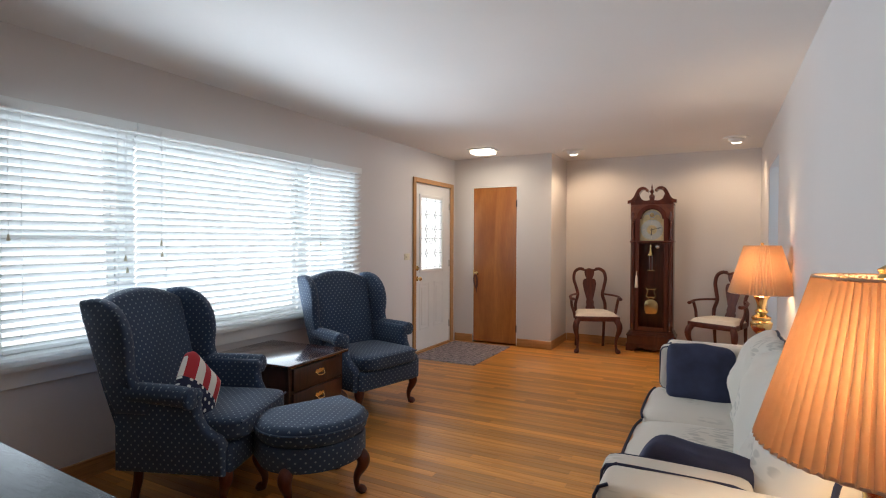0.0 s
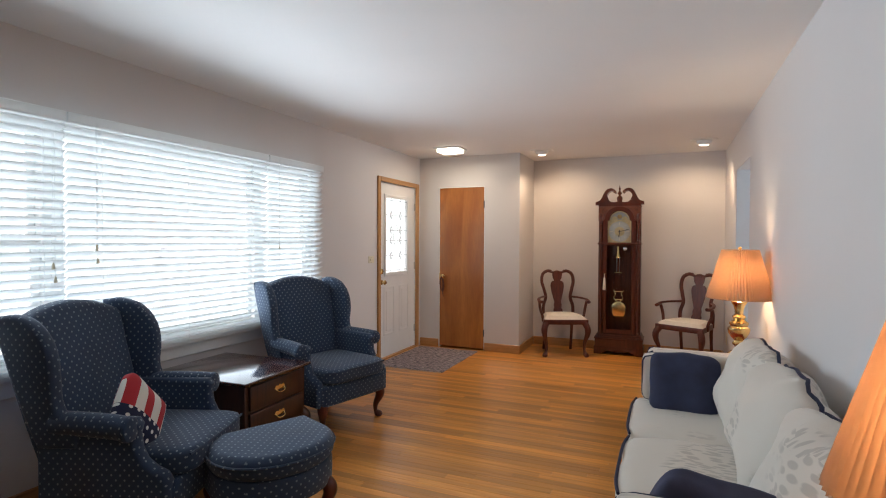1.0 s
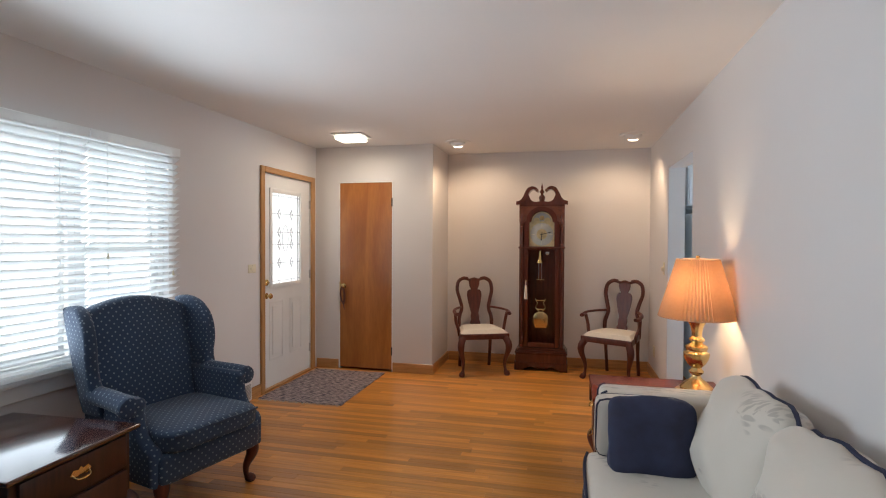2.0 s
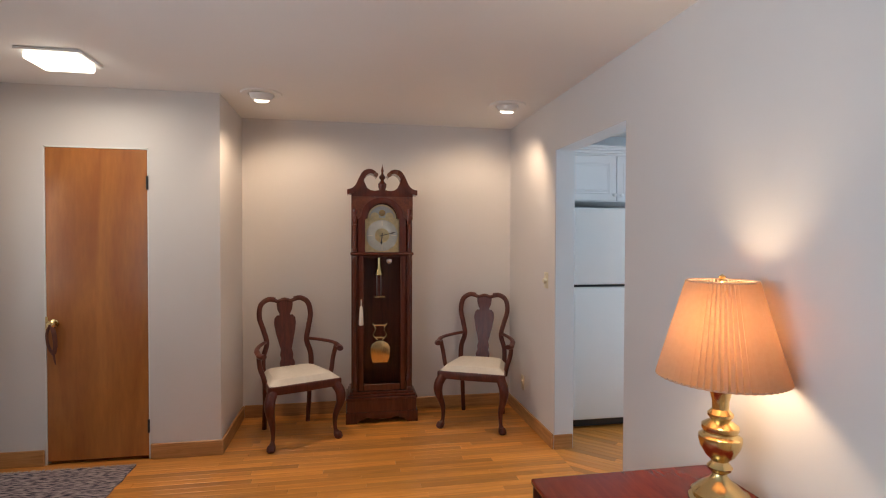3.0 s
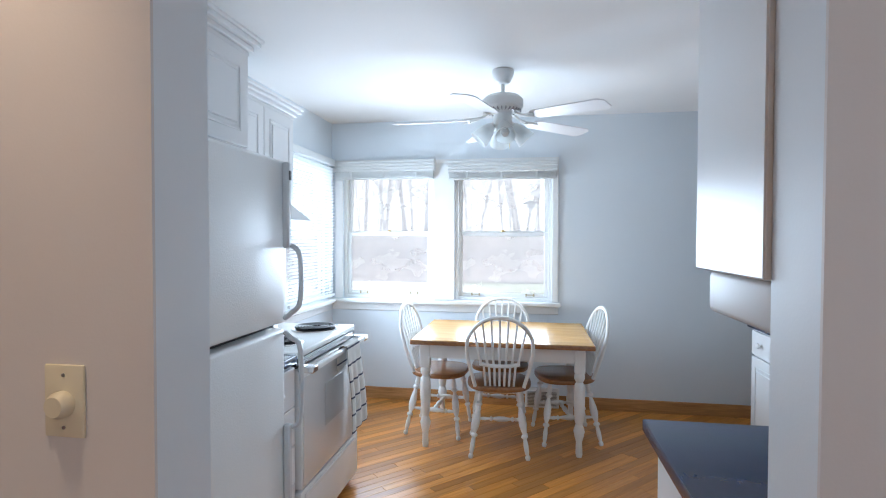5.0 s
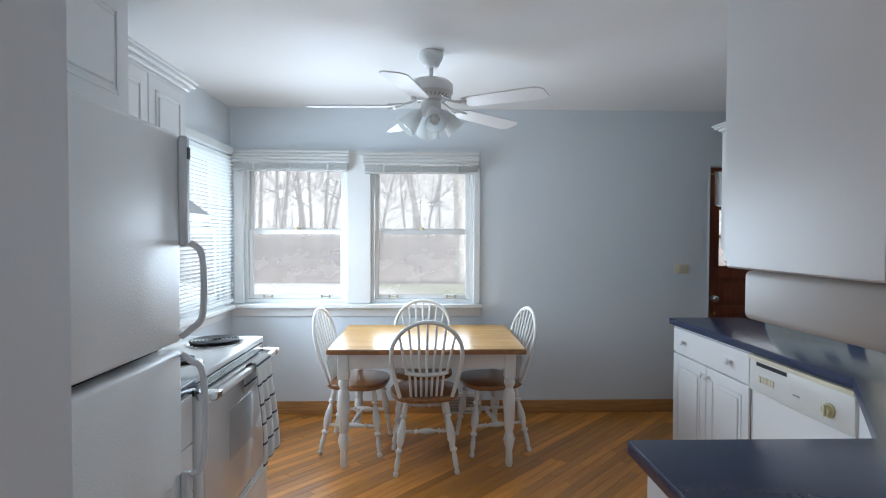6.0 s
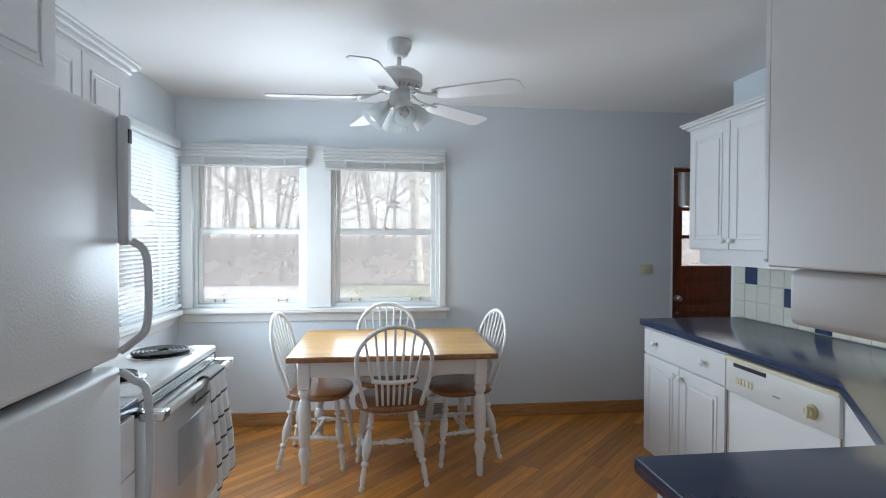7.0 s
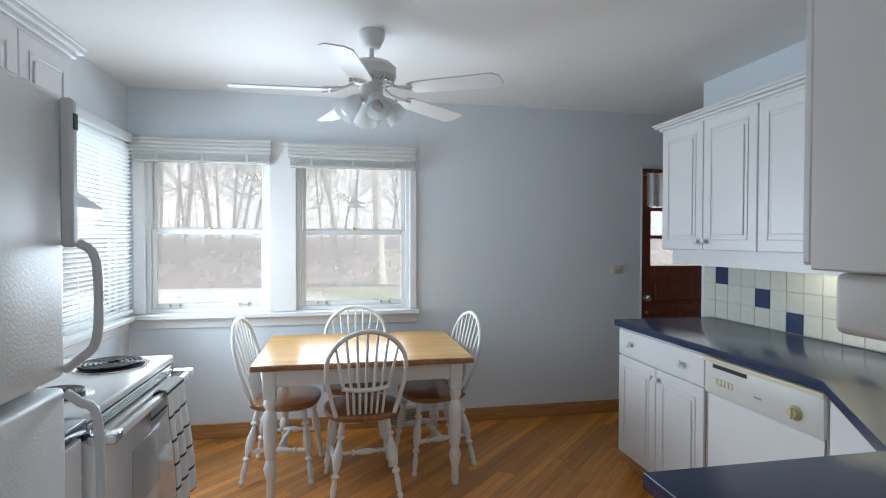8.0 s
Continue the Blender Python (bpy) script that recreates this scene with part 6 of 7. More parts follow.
front(bc, "cabinet_door", 0.012, 0.392, 0.115, 0.705, -0.001, (0.368, 0.655))
front(bc, "cabinet_door", 0.398, 0.778, 0.115, 0.705, -0.001, (0.422, 0.655))
dw = thing("dishwasher", pose(1.98, 4.02, 0, 0, 0, 180), "white dishwasher with a beige dial, closed, under the worktop", "dishwasher")
part("body", box(0.005, 0.615, 0.03, 0.6, 0.09, 0.868), ENAMEL, dw, smooth=False)
part("door", box(0.008, 0.612, -0.018, 0.03, 0.11, 0.70, bevel=0.005), ENAMEL, dw, smooth=False)
pn = part("control_panel", box(0.004, 0.616, -0.032, 0.03, 0.704, 0.855, bevel=0.006, seg=2), surface("off_white_panel", (0.70, 0.70, 0.67), 0.35), dw)
part("dial", lathe([(0.028, 0), (0.028, 0.006), (0.022, 0.010), (0.020, 0.020), (0, 0.021)], 24), surface("beige_dial", (0.55, 0.47, 0.25), 0.35), pn, "beige round dial", m=pose(0.50, -0.032, 0.765) @ MY)
part("dial_grip", box(0.495, 0.505, -0.06, -0.05, 0.742, 0.788, bevel=0.002), IVORY, pn)
for k in range(5):
    part("button", box(0.075 + k * 0.022, 0.093 + k * 0.022, -0.036, -0.032, 0.755, 0.785, bevel=0.001), IVORY, pn, smooth=False)
part("label_bar", box(0.30, 0.34, -0.033, -0.032, 0.76, 0.768), STEEL, pn, smooth=False)
part("latch_slot", box(0.06, 0.26, -0.035, -0.03, 0.828, 0.845), BLACK, pn, smooth=False)
part("edge_trim", box(0.0, 0.62, -0.040, 0.0, 0.852, 0.871, bevel=0.002), IVORY, dw, smooth=False)
for x in (0.0, 0.612):
    part("side_trim", box(x - 0.003, x + 0.006, -0.02, 0.03, 0.10, 0.856), CHROME, dw, smooth=False)
part("kick_plate", box(0.01, 0.61, 0.05, 0.09, 0.0, 0.10), BLACK, dw, smooth=False)
cc = thing("corner_cabinet", pose(0, 0, 0), "white corner base cabinet below the sink", "cabinet")
part("case", slab([(1.358, 4.02), (1.358, 3.372), (0.145, 3.372), (0.145, 4.42), (0.80, 4.42)], 0.10, 0.872), CABINET, cc, smooth=False)
dl = math.hypot(1.358 - 0.80, 0.40)
fd = part("cabinet_door", box(0.05, dl - 0.05, -0.02, -0.001, 0.12, 0.86, bevel=0.004), CABINET, cc, smooth=False, m=pose(1.358, 4.02, 0, 0, 0, 180 - math.degrees(math.atan2(0.40, 0.558))))
wc = thing("base_cabinet", pose(0, 0, 0), "white base cabinet beside the kitchen opening", "cabinet")
part("case", box(0.145, 0.795, 4.425, 5.045, 0.10, 0.872), CABINET, wc, smooth=False)
part("toe_kick", box(0.145, 0.74, 4.425, 5.045, 0.0, 0.10), CABINET, wc, smooth=False)
part("cabinet_door", box(0.796, 0.814, 4.44, 5.03, 0.115, 0.865, bevel=0.004), CABINET, wc, smooth=False)
wt = thing("worktop", pose(0, 0, 0), "navy laminate U-shaped worktop with a rounded edge", "worktop")
part("slab", slab([(2.80, 4.052), (2.80, 3.374), (0.145, 3.374), (0.145, 5.078), (0.838, 5.078), (0.838, 4.44), (1.375, 4.052)], 0.875, 0.914, bevel=0.006, seg=2), BLUETOP, wt)
sk = thing("sink", pose(0.85, 3.85, 0.914, 0, 0, 144), "white enamel corner sink set in the navy worktop", "sink")
bm = bmesh.new()
for a in ((-0.36, 0.36, -0.25, -0.20), (-0.36, 0.36, 0.16, 0.25), (-0.36, -0.31, -0.20, 0.16), (0.31, 0.36, -0.20, 0.16)):
    add_box(bm, a[0], a[1], a[2], a[3], 0.0, 0.016, bevel=0.006, seg=2)
part("rim", bm, ENAMEL, sk)
part("bowl_floor", box(-0.31, 0.31, -0.20, 0.16, 0.0, 0.003), STEEL, sk, smooth=False)
tap = part("tap", tube(smooth_line([(0, 0.20, 0.01), (0, 0.20, 0.18), (0, 0.12, 0.23), (0, 0.02, 0.19)], 5), 0.011, 10), CHROME, sk, "chrome tap")

# tiled splashback of the south run
bs = thing("backsplash", pose(0, 0, 0), "cream tiled splashback with scattered navy tiles", "backsplash", kind="structure")
part("grout", box(1.3, 2.86, 3.37, 3.376, 0.9145, 1.348), GROUT, bs, smooth=False)
first = {}
blue = {(1, 2), (4, 1), (6, 0), (9, 2), (12, 1)}
for i in range(14):
    for j in range(4):
        mt = TILEB if (i, j) in blue else TILEW
        mm = pose(2.86 - (i + 1) * 0.1075, 3.376, 0.9165 + j * 0.1075)
        if mt not in first:
            first[mt] = part("tile", box(0.001, 0.1065, 0, 0.006, 0.001, 0.1065, bevel=0.0015), mt, bs, smooth=False, m=mm)
        else:
            again(first[mt], bs, mm)

# south wall cabinets, light valance, west wall cabinet, under-cabinet microwave
uc = wall_cabinet(pose(2.825, 3.70, 1.345, 0, 0, 180), 1.56, 0.32, 0.738, ((0.008, 0.383, 1), (0.390, 0.775, -1), (0.783, 1.165, 1), (1.172, 1.55, -1)), "white raised-panel wall cabinets with crown moulding above the tiles", (True, False), 0.75)
part("light_valance", box(0.06, 1.56, 0.02, 0.04, -0.085, -0.001), CABINET, uc, smooth=False)
ul = thing("cabinet_lamp", pose(1.75, 3.53, 1.325), "slim lit lamp under the wall cabinet", "lamp")
part("housing", box(-0.32, 0.32, -0.035, 0.035, 0.0, 0.018), WHITE, ul, smooth=False)
part("tube", tube([(-0.3, 0, -0.006), (0.3, 0, -0.006)], 0.007, 8), glow("lit_tube", (1.0, 0.95, 0.7), 2.0), ul)
ww = thing("wall_cabinet", pose(0, 0, 0), "tall white wall cabinet with a plain end beside the opening", "cabinet", "white wall cabinets")
part("case", box(0.145, 0.470, 3.70, 5.05, 1.366, 2.30, bevel=0.003), CABINET, ww, smooth=False)
for k in range(3):
    part("cabinet_door", box(0.472, 0.491, 3.72 + k * 0.443, 4.158 + k * 0.443, 1.372, 2.29, bevel=0.005), CABINET, ww, smooth=False)
part("soffit_filler", box(0.145, 0.480, 3.70, 5.04, 2.302, 2.438), CABINET, ww, smooth=False)
mw = thing("microwave", pose(0, 0, 0), "pale plain microwave hung below the wall cabinet", "microwave")
MWM = surface("pale_beige_plastic", (0.62, 0.60, 0.58), 0.5, var=0.02)
part("case", box(0.145, 0.452, 4.45, 5.03, 1.278, 1.364, bevel=0.012, seg=3), MWM, mw)
part("front_panel", box(0.450, 0.462, 4.47, 5.01, 1.29, 1.36, bevel=0.004), BLACK, mw)


# ---- kitchen table and chairs ----
tb = thing("dining_table", pose(0, 0, 0), "dining table with honey pine top and white turned legs", "table")
strip = part("tabletop_strip", box(-0.0486, 0.0486, -0.596, 0.596, 0.7405, 0.746, bevel=0.0008), PINE_TOP, tb, "honey pine strip of the tabletop", m=pose(2.7082, 5.585, 0))
for k in range(1, 9):
    again(strip, tb, pose(2.7082 + 0.0974 * k, 5.585, 0))
part("top_edge", box(2.655, 3.54, 4.985, 6.185, 0.714, 0.7425, bevel=0.006, seg=3), SEATWOOD, tb)
for x0, x1, y0, y1 in ((2.72, 2.74, 5.10, 6.07), (3.455, 3.475, 5.10, 6.07), (2.76, 3.435, 5.055, 5.075), (2.76, 3.435, 6.095, 6.115)):
    part("apron", box(x0, x1, y0, y1, 0.615, 0.714, bevel=0.003), WHITE, tb, smooth=False)
LEGP = [(0.018, 0.0), (0.022, 0.02), (0.020, 0.10), (0.028, 0.13), (0.036, 0.17), (0.028, 0.20), (0.022, 0.215), (0.030, 0.24), (0.036, 0.36), (0.036, 0.44), (0.030, 0.475), (0.022, 0.49), (0.034, 0.515), (0.034, 0.535), (0.024, 0.55)]
for x in (2.745, 3.45):
    for y in (5.075, 6.095):
        lg = part("leg", add_box(lathe(LEGP, 18), -0.034, 0.034, -0.034, 0.034, 0.55, 0.714, bevel=0.004), WHITE, tb, "white turned leg", m=pose(x, y, 0))


def turned(a, b, r, seg=10):
    """A turned bar from a to b, with swellings and rings."""
    a, b = Vector(a), Vector(b)
    prof = ((0, 0.7), (0.06, 0.85), (0.15, 1.05), (0.18, 0.7), (0.20, 1.35), (0.225, 1.35), (0.245, 0.65), (0.30, 0.95), (0.40, 1.45), (0.50, 1.5), (0.58, 1.1), (0.63, 0.65), (0.655, 1.3), (0.68, 1.3), (0.70, 0.7), (0.80, 0.95), (0.88, 0.85), (0.93, 0.6), (0.95, 0.95), (0.975, 0.95), (1.0, 0.7))
    return tube([a.lerp(b, f) for f, _ in prof], [r * k for _, k in prof], seg)


def windsor(m, label):
    """A bow-back chair that faces +x."""
    t = thing("windsor_chair", m, label, "chair", "windsor chairs round the table")
    out = []
    for k in range(28):
        a = 2 * math.pi * k / 28
        c, s = math.cos(a), math.sin(a)
        out.append((0.205 * (abs(c) ** 0.75) * (1 if c > 0 else -1), 0.215 * (abs(s) ** 0.75) * (1 if s > 0 else -1) * (1.0 + 0.06 * c)))
    bm = slab(out, 0.425, 0.46, bevel=0.012, seg=3)
    part("seat", bm, SEATWOOD, t, "brown wooden saddle seat")
    for s in (-1, 1):
        part("front_leg", turned((0.13, s * 0.13, 0.428), (0.185, s * 0.195, 0.0), 0.017), WHITE, t)
        part("back_leg", turned((-0.13, s * 0.12, 0.428), (-0.215, s * 0.185, 0.0), 0.017), WHITE, t)
        part("side_stretcher", turned((0.155, s * 0.168, 0.19), (-0.178, s * 0.158, 0.19), 0.012), WHITE, t)
    part("cross_stretcher", turned((-0.01, -0.16, 0.19), (-0.01, 0.16, 0.19), 0.012), WHITE, t)
    def lean(z):
        return -0.165 - 0.24 * (z - 0.46)
    bow = [(-0.16, -0.158, 0.455)] + [(lean(z), y, z) for y, z in [(-0.190, 0.58), (-0.210, 0.68)]]
    bow += [(lean(0.72 + 0.205 * math.sin(a)), -0.212 * math.cos(a), 0.72 + 0.205 * math.sin(a)) for a in [math.pi * k / 14 for k in range(1, 14)]]
    bow += [(lean(z), y, z) for y, z in [(0.210, 0.68), (0.190, 0.58)]] + [(-0.16, 0.158, 0.455)]
    part("bow", tube(smooth_line(bow, 2), 0.0125, 10), WHITE, t)
    for k in range(7):
        f = (k - 3) / 3
        y0, y1 = f * 0.105, f * 0.165
        z1 = 0.72 + 0.205 * math.sqrt(max(0, 1 - (y1 / 0.212) ** 2))
        part("spindle", tube([(lean(0.6), y0 + (y1 - y0) * 0.2, 0.605), (lean(0.66), y0 + (y1 - y0) * 0.4, 0.66), (lean(z1), y1, z1)], [0.0085, 0.0095, 0.0062], 8), WHITE, t)
    part("lumbar_rail", tube(smooth_line([(lean(0.60) + 0.006, -0.128, 0.612), (lean(0.60) - 0.008, -0.05, 0.602), (lean(0.60) - 0.008, 0.05, 0.602), (lean(0.60) + 0.006, 0.128, 0.612)], 4), 0.0135, 8, 0.95), WHITE, t)
    for k in range(7):
        y = (k - 3) * 0.034
        part("short_spindle", tube([(lean(0.46) + 0.004, y * 0.9, 0.457), (lean(0.6), y, 0.60)], 0.0078, 8), WHITE, t)
    return t

ch = windsor(pose(2.835, 5.60, 0, 0, 0, 4), "white bow-back chair with brown seat, pushed under the table")
tagged(copy_thing(ch, pose(3.10, 6.05, 0, 0, 0, -96)), "white bow-back chair with brown seat near the stove end")
tagged(copy_thing(ch, pose(3.10, 5.15, 0, 0, 0, 101)), "white bow-back chair with brown seat near the bare wall")
tagged(copy_thing(ch, pose(3.33, 5.62, 0, 0, 0, 180)), "white bow-back chair with brown seat under the window")

# ceiling fan
fan = thing("ceiling_fan", pose(2.47, 5.566, 0), "white five-bladed ceiling fan with four glass lamp shades, at rest", "ceiling fan")
part("canopy", lathe([(0.064, 2.44), (0.067, 2.428), (0.063, 2.40), (0.054, 2.388), (0.046, 2.368), (0.034, 2.358), (0.016, 2.356)], 28), WHITE, fan)
part("downrod", tube([(0, 0, 2.37), (0, 0, 2.28)], 0.012, 12), WHITE, fan)
part("motor_housing", lathe([(0.03, 2.29), (0.10, 2.282), (0.122, 2.262), (0.124, 2.215), (0.105, 2.195), (0.06, 2.18), (0.055, 2.17)], 36), WHITE, fan)
bm = bmesh.new()
for k in range(28):
    a = 2 * math.pi * k / 28
    add_box(bm, -0.003, 0.003, 0.07, 0.112, 2.186, 2.200)
    vs = list(bm.verts)[-8:]
    for v in vs:
        v.co = Matrix.Rotation(a, 3, "Z") @ v.co
part("vent_fins", bm, STEEL, fan, smooth=False)
part("light_fitter", lathe([(0.05, 2.175), (0.058, 2.16), (0.058, 2.11), (0.045, 2.09), (0.02, 2.08), (0, 2.078)], 28), WHITE, fan)
BLADE = surface("white_fan_blade", (0.78, 0.77, 0.78), 0.4, var=0.02)
for k in range(5):
    R = pose(0, 0, 2.160, 0, 0, 21 + 72 * k)
    out = [(0.215, -0.046), (0.25, -0.058), (0.45, -0.065), (0.640, -0.069), (0.672, -0.040), (0.672, 0.040), (0.640, 0.069), (0.45, 0.065), (0.25, 0.058), (0.215, 0.046)]
    b = part("blade", slab(out, -0.003, 0.003, bevel=0.001, seg=1), BLADE, fan, smooth=False, m=R @ pose(0, 0, -0.012, -10, 1.6, 0))
    bm = bmesh.new()
    add_tube(bm, smooth_line([(0.085, 0, 0.02), (0.13, 0.0, -0.002), (0.17, 0.02, -0.012), (0.24, 0.035, -0.02)], 4), 0.007, 8)
    add_tube(bm, smooth_line([(0.085, 0, 0.02), (0.13, 0.0, -0.002), (0.17, -0.02, -0.016), (0.24, -0.035, -0.026)], 4), 0.007, 8)
    add_tube(bm, [(0.20, 0.04, -0.018), (0.21, 0, -0.022), (0.20, -0.04, -0.026)], 0.006, 8)
    part("blade_bracket", bm, WHITE, fan, m=R)
SHADEG = translucent("frosted_white_glass", (0.86, 0.88, 0.88), (0.86, 0.88, 0.88), 0.42, 0.5)
for k in range(4):
    R = pose(0, 0, 2.128, 0, 0, 190 + 90 * k) @ pose(0.045, 0, 0, 0, 137, 0)
    arm = part("lamp_arm", lathe([(0.012, -0.02), (0.016, 0.02), (0.022, 0.035), (0.0, 0.036)], 14), WHITE, fan, m=R)
    part("glass_shade", lathe([(0.025, 0.03), (0.034, 0.045), (0.044, 0.075), (0.053, 0.115), (0.061, 0.150), (0.057, 0.150), (0.048, 0.11), (0.029, 0.055), (0.0, 0.047)], 24), SHADEG, arm, "frosted glass bell shade")
    part("bulb", lathe([(0.012, 0.05), (0.018, 0.085), (0.026, 0.115), (0.018, 0.138), (0, 0.142)], 16), ENAMEL, arm)
for x, z in ((0.02, 1.98), (-0.02, 1.96)):
    part("pull_chain", tube([(x, -0.04, 2.09), (x, -0.042, z)], 0.0012, 5), BRASS, fan)


# ---- outside ----
def snow_material():
    m, n, l, p = nodes_of("patchy_snow_and_grass")
    tc, a, b = n.new("ShaderNodeTexCoord"), n.new("ShaderNodeTexNoise"), n.new("ShaderNodeTexNoise")
    a.inputs["Scale"].default_value, a.inputs["Detail"].default_value = 0.35, 7
    b.inputs["Scale"].default_value, b.inputs["Detail"].default_value = 9, 5
    l.new(tc.outputs["Object"], a.inputs["Vector"])
    l.new(tc.outputs["Object"], b.inputs["Vector"])
    g = ramp(n, [(0.3, (0.19, 0.23, 0.12)), (0.7, (0.40, 0.42, 0.30))])
    l.new(b.outputs[0], g.inputs[0])
    mk = ramp(n, [(0.30, (0, 0, 0)), (0.42, (1, 1, 1))])
    l.new(a.outputs[0], mk.inputs[0])
    mx = n.new("ShaderNodeMixRGB")
    mx.inputs[2].default_value = (0.82, 0.84, 0.86, 1)
    # bare grass on the sunny side of the back lawn
    sp, ml, ad, gr, mu = n.new("ShaderNodeSeparateXYZ"), n.new("ShaderNodeMath"), n.new("ShaderNodeMath"), n.new("ShaderNodeMapRange"), n.new("ShaderNodeMath")
    l.new(tc.outputs["Object"], sp.inputs[0])
    ml.operation, ml.inputs[1].default_value = "MULTIPLY", -0.6
    l.new(sp.outputs["X"], ml.inputs[0])
    l.new(ml.outputs[0], ad.inputs[0])
    l.new(sp.outputs["Y"], ad.inputs[1])
    gr.inputs["From Min"].default_value, gr.inputs["From Max"].default_value = -4.5, -2.5
    l.new(ad.outputs[0], gr.inputs["Value"])
    mu.operation = "MULTIPLY"
    l.new(mk.outputs[0], mu.inputs[0])
    l.new(gr.outputs[0], mu.inputs[1])
    l.new(mu.outputs[0], mx.inputs[0])
    l.new(g.outputs[0], mx.inputs[1])
    l.new(mx.outputs[0], p.inputs["Base Color"])
    p.inputs["Roughness"].default_value = 0.9
    return m

def litter_material():
    m = surface("leaf_litter", (0.34, 0.28, 0.26), 0.95, var=0.35, scale=3, bump=0.6, bscale=20)
    return m

bm = bmesh.new()
gn = 40
gv = [[None] * (gn + 1) for _ in range(gn + 1)]
for i in range(gn + 1):
    for j in range(gn + 1):
        u, v = (i / gn * 2 - 1), (j / gn * 2 - 1)
        x, y = 900 * u * abs(u) ** 1.5, 900 * v * abs(v) ** 1.5
        far = max(0.0, math.hypot(x, y) - 12)
        gv[i][j] = bm.verts.new((x, y, -0.45 + 0.03 * noise.noise(Vector((x * 0.3, y * 0.3, 0))) * min(1, far)))
for i in range(gn):
    for j in range(gn):
        bm.faces.new((gv[i][j], gv[i + 1][j], gv[i + 1][j + 1], gv[i][j + 1]))
tagged(part("ground", bm, snow_material()), "thin patchy snow over winter grass", "ground", kind="structure")
bm = bmesh.new()
ln = 30
strip = [[bm.verts.new((20.5 + 50 * i / ln + 1.2 * noise.noise(Vector((j * 0.4, 2, 0))) * (1 if i == 0 else 0), -50 + 110 * j / ln, -0.41 + 2.0 * (i / ln) + 0.12 * noise.noise(Vector((i * 0.7, j * 0.7, 1))))) for j in range(ln + 1)] for i in range(ln + 1)]
for i in range(ln):
    for j in range(ln):
        bm.faces.new((strip[i][j], strip[i + 1][j], strip[i + 1][j + 1], strip[i][j + 1]))
tagged(part("forest_floor", bm, litter_material()), "brown leaf litter below the winter wood", "ground", kind="structure")

BARK = surface("grey_brown_bark", (0.27, 0.25, 0.245), 0.95, var=0.3, scale=6, bump=0.8, bscale=30)
PALEBARK = surface("pale_sycamore_bark", (0.60, 0.58, 0.54), 0.9, var=0.3, scale=4, bump=0.5, bscale=20)
TWIG = surface("grey_brown_twig", (0.30, 0.275, 0.27), 0.95, var=0.2)


def bare_tree(m, seed, height, r0, bark, label, low=0.3, depth=4):
    rng = random.Random(seed)
    t = thing("bare_tree", m, label, "tree", "bare winter trees")
    tr, cr = bmesh.new(), bmesh.new()
    pts, d = [Vector((0, 0, -0.3))], Vector((rng.uniform(-0.12, 0.12), rng.uniform(-0.12, 0.12), 1)).normalized()
    n = 9
    for k in range(n):
        d = (d + Vector((rng.uniform(-0.11, 0.11), rng.uniform(-0.11, 0.11), 0.05))).normalized()
        pts.append(pts[-1] + d * height / n)
    rad = [r0 * (1.25 if k == 0 else 1 - 0.85 * k / n) for k in range(n + 1)]
    add_tube(tr, pts, rad, 8)

    def grow(bmx, start, way, length, r, level):
        p, q, w = [start], start, way
        for k in range(4):
            w = (w + Vector((rng.uniform(-0.22, 0.22), rng.uniform(-0.22, 0.22), rng.uniform(-0.05, 0.2)))).normalized()
            q = q + w * length / 4
            p.append(q)
        add_tube(bmx, p, [max(0.009, r * (1 - 0.2 * k)) for k in range(4)] + [0.003], 5 if level < 2 else 3)
        if level < depth:
            for k in range(4 if level < 3 else 3):
                f = rng.uniform(0.3, 0.98)
                i = min(3, int(f * 4))
                at = p[i].lerp(p[i + 1], f * 4 - i)
                side = Vector((rng.uniform(-1, 1), rng.uniform(-1, 1), rng.uniform(-0.1, 0.8))).normalized()
                grow(bmx, at, (w * 0.6 + side).normalized(), length * rng.uniform(0.42, 0.65), r * 0.58, level + 1)

    for k in range(9):
        f = rng.uniform(low, 0.97)
        i = min(n - 1, int(f * n))
        at = pts[i].lerp(pts[i + 1], f * n - i)
        a = rng.uniform(0, 2 * math.pi)
        way = Vector((math.cos(a), math.sin(a), rng.uniform(0.3, 1.1))).normalized()
        grow(cr, at, way, height * rng.uniform(0.26, 0.46) * (1.15 - 0.6 * f), r0 * 0.5 * (1.1 - f * 0.7), 1)
    part("trunk", tr, bark, t)
    part("crown", cr, TWIG if bark is BARK else bark, t, "bare branches and twigs")
    return t

kinds = [bare_tree(pose(20 + 3 * k, 6 + 2.1 * k, -0.45), 40 + k, 11 + 1.7 * k, 0.05 + 0.03 * k, BARK, "bare grey-brown tree of the winter wood", 0.14 + 0.05 * k) for k in range(4)]
rng = random.Random(5)
for k in range(66):
    x = 22 + 36 * rng.random() ** 1.1
    y = 5.7 - 0.32 * x + rng.random() * 0.95 * x
    o = copy_thing(kinds[k % 4], pose(x, y, -0.45 + 2.0 * max(0, x - 17) / 50, rng.uniform(-4, 4), rng.uniform(-4, 4), rng.uniform(0, 360)))
    f = rng.uniform(0.65, 1.15)
    o.scale = (f, f, f)
bare_tree(pose(21.0, 4.26, -0.45), 77, 15, 0.24, PALEBARK, "pale-barked sycamore at the edge of the lawn", 0.35)
bare_tree(pose(-13.2, 9.9, -0.45), 81, 7.5, 0.22, BARK, "spreading bare tree in the front yard", 0.16, 5)
bare_tree(pose(-26, 3.5, -0.45), 84, 9.5, 0.2, BARK, "bare tree beside the street", 0.2, 4)

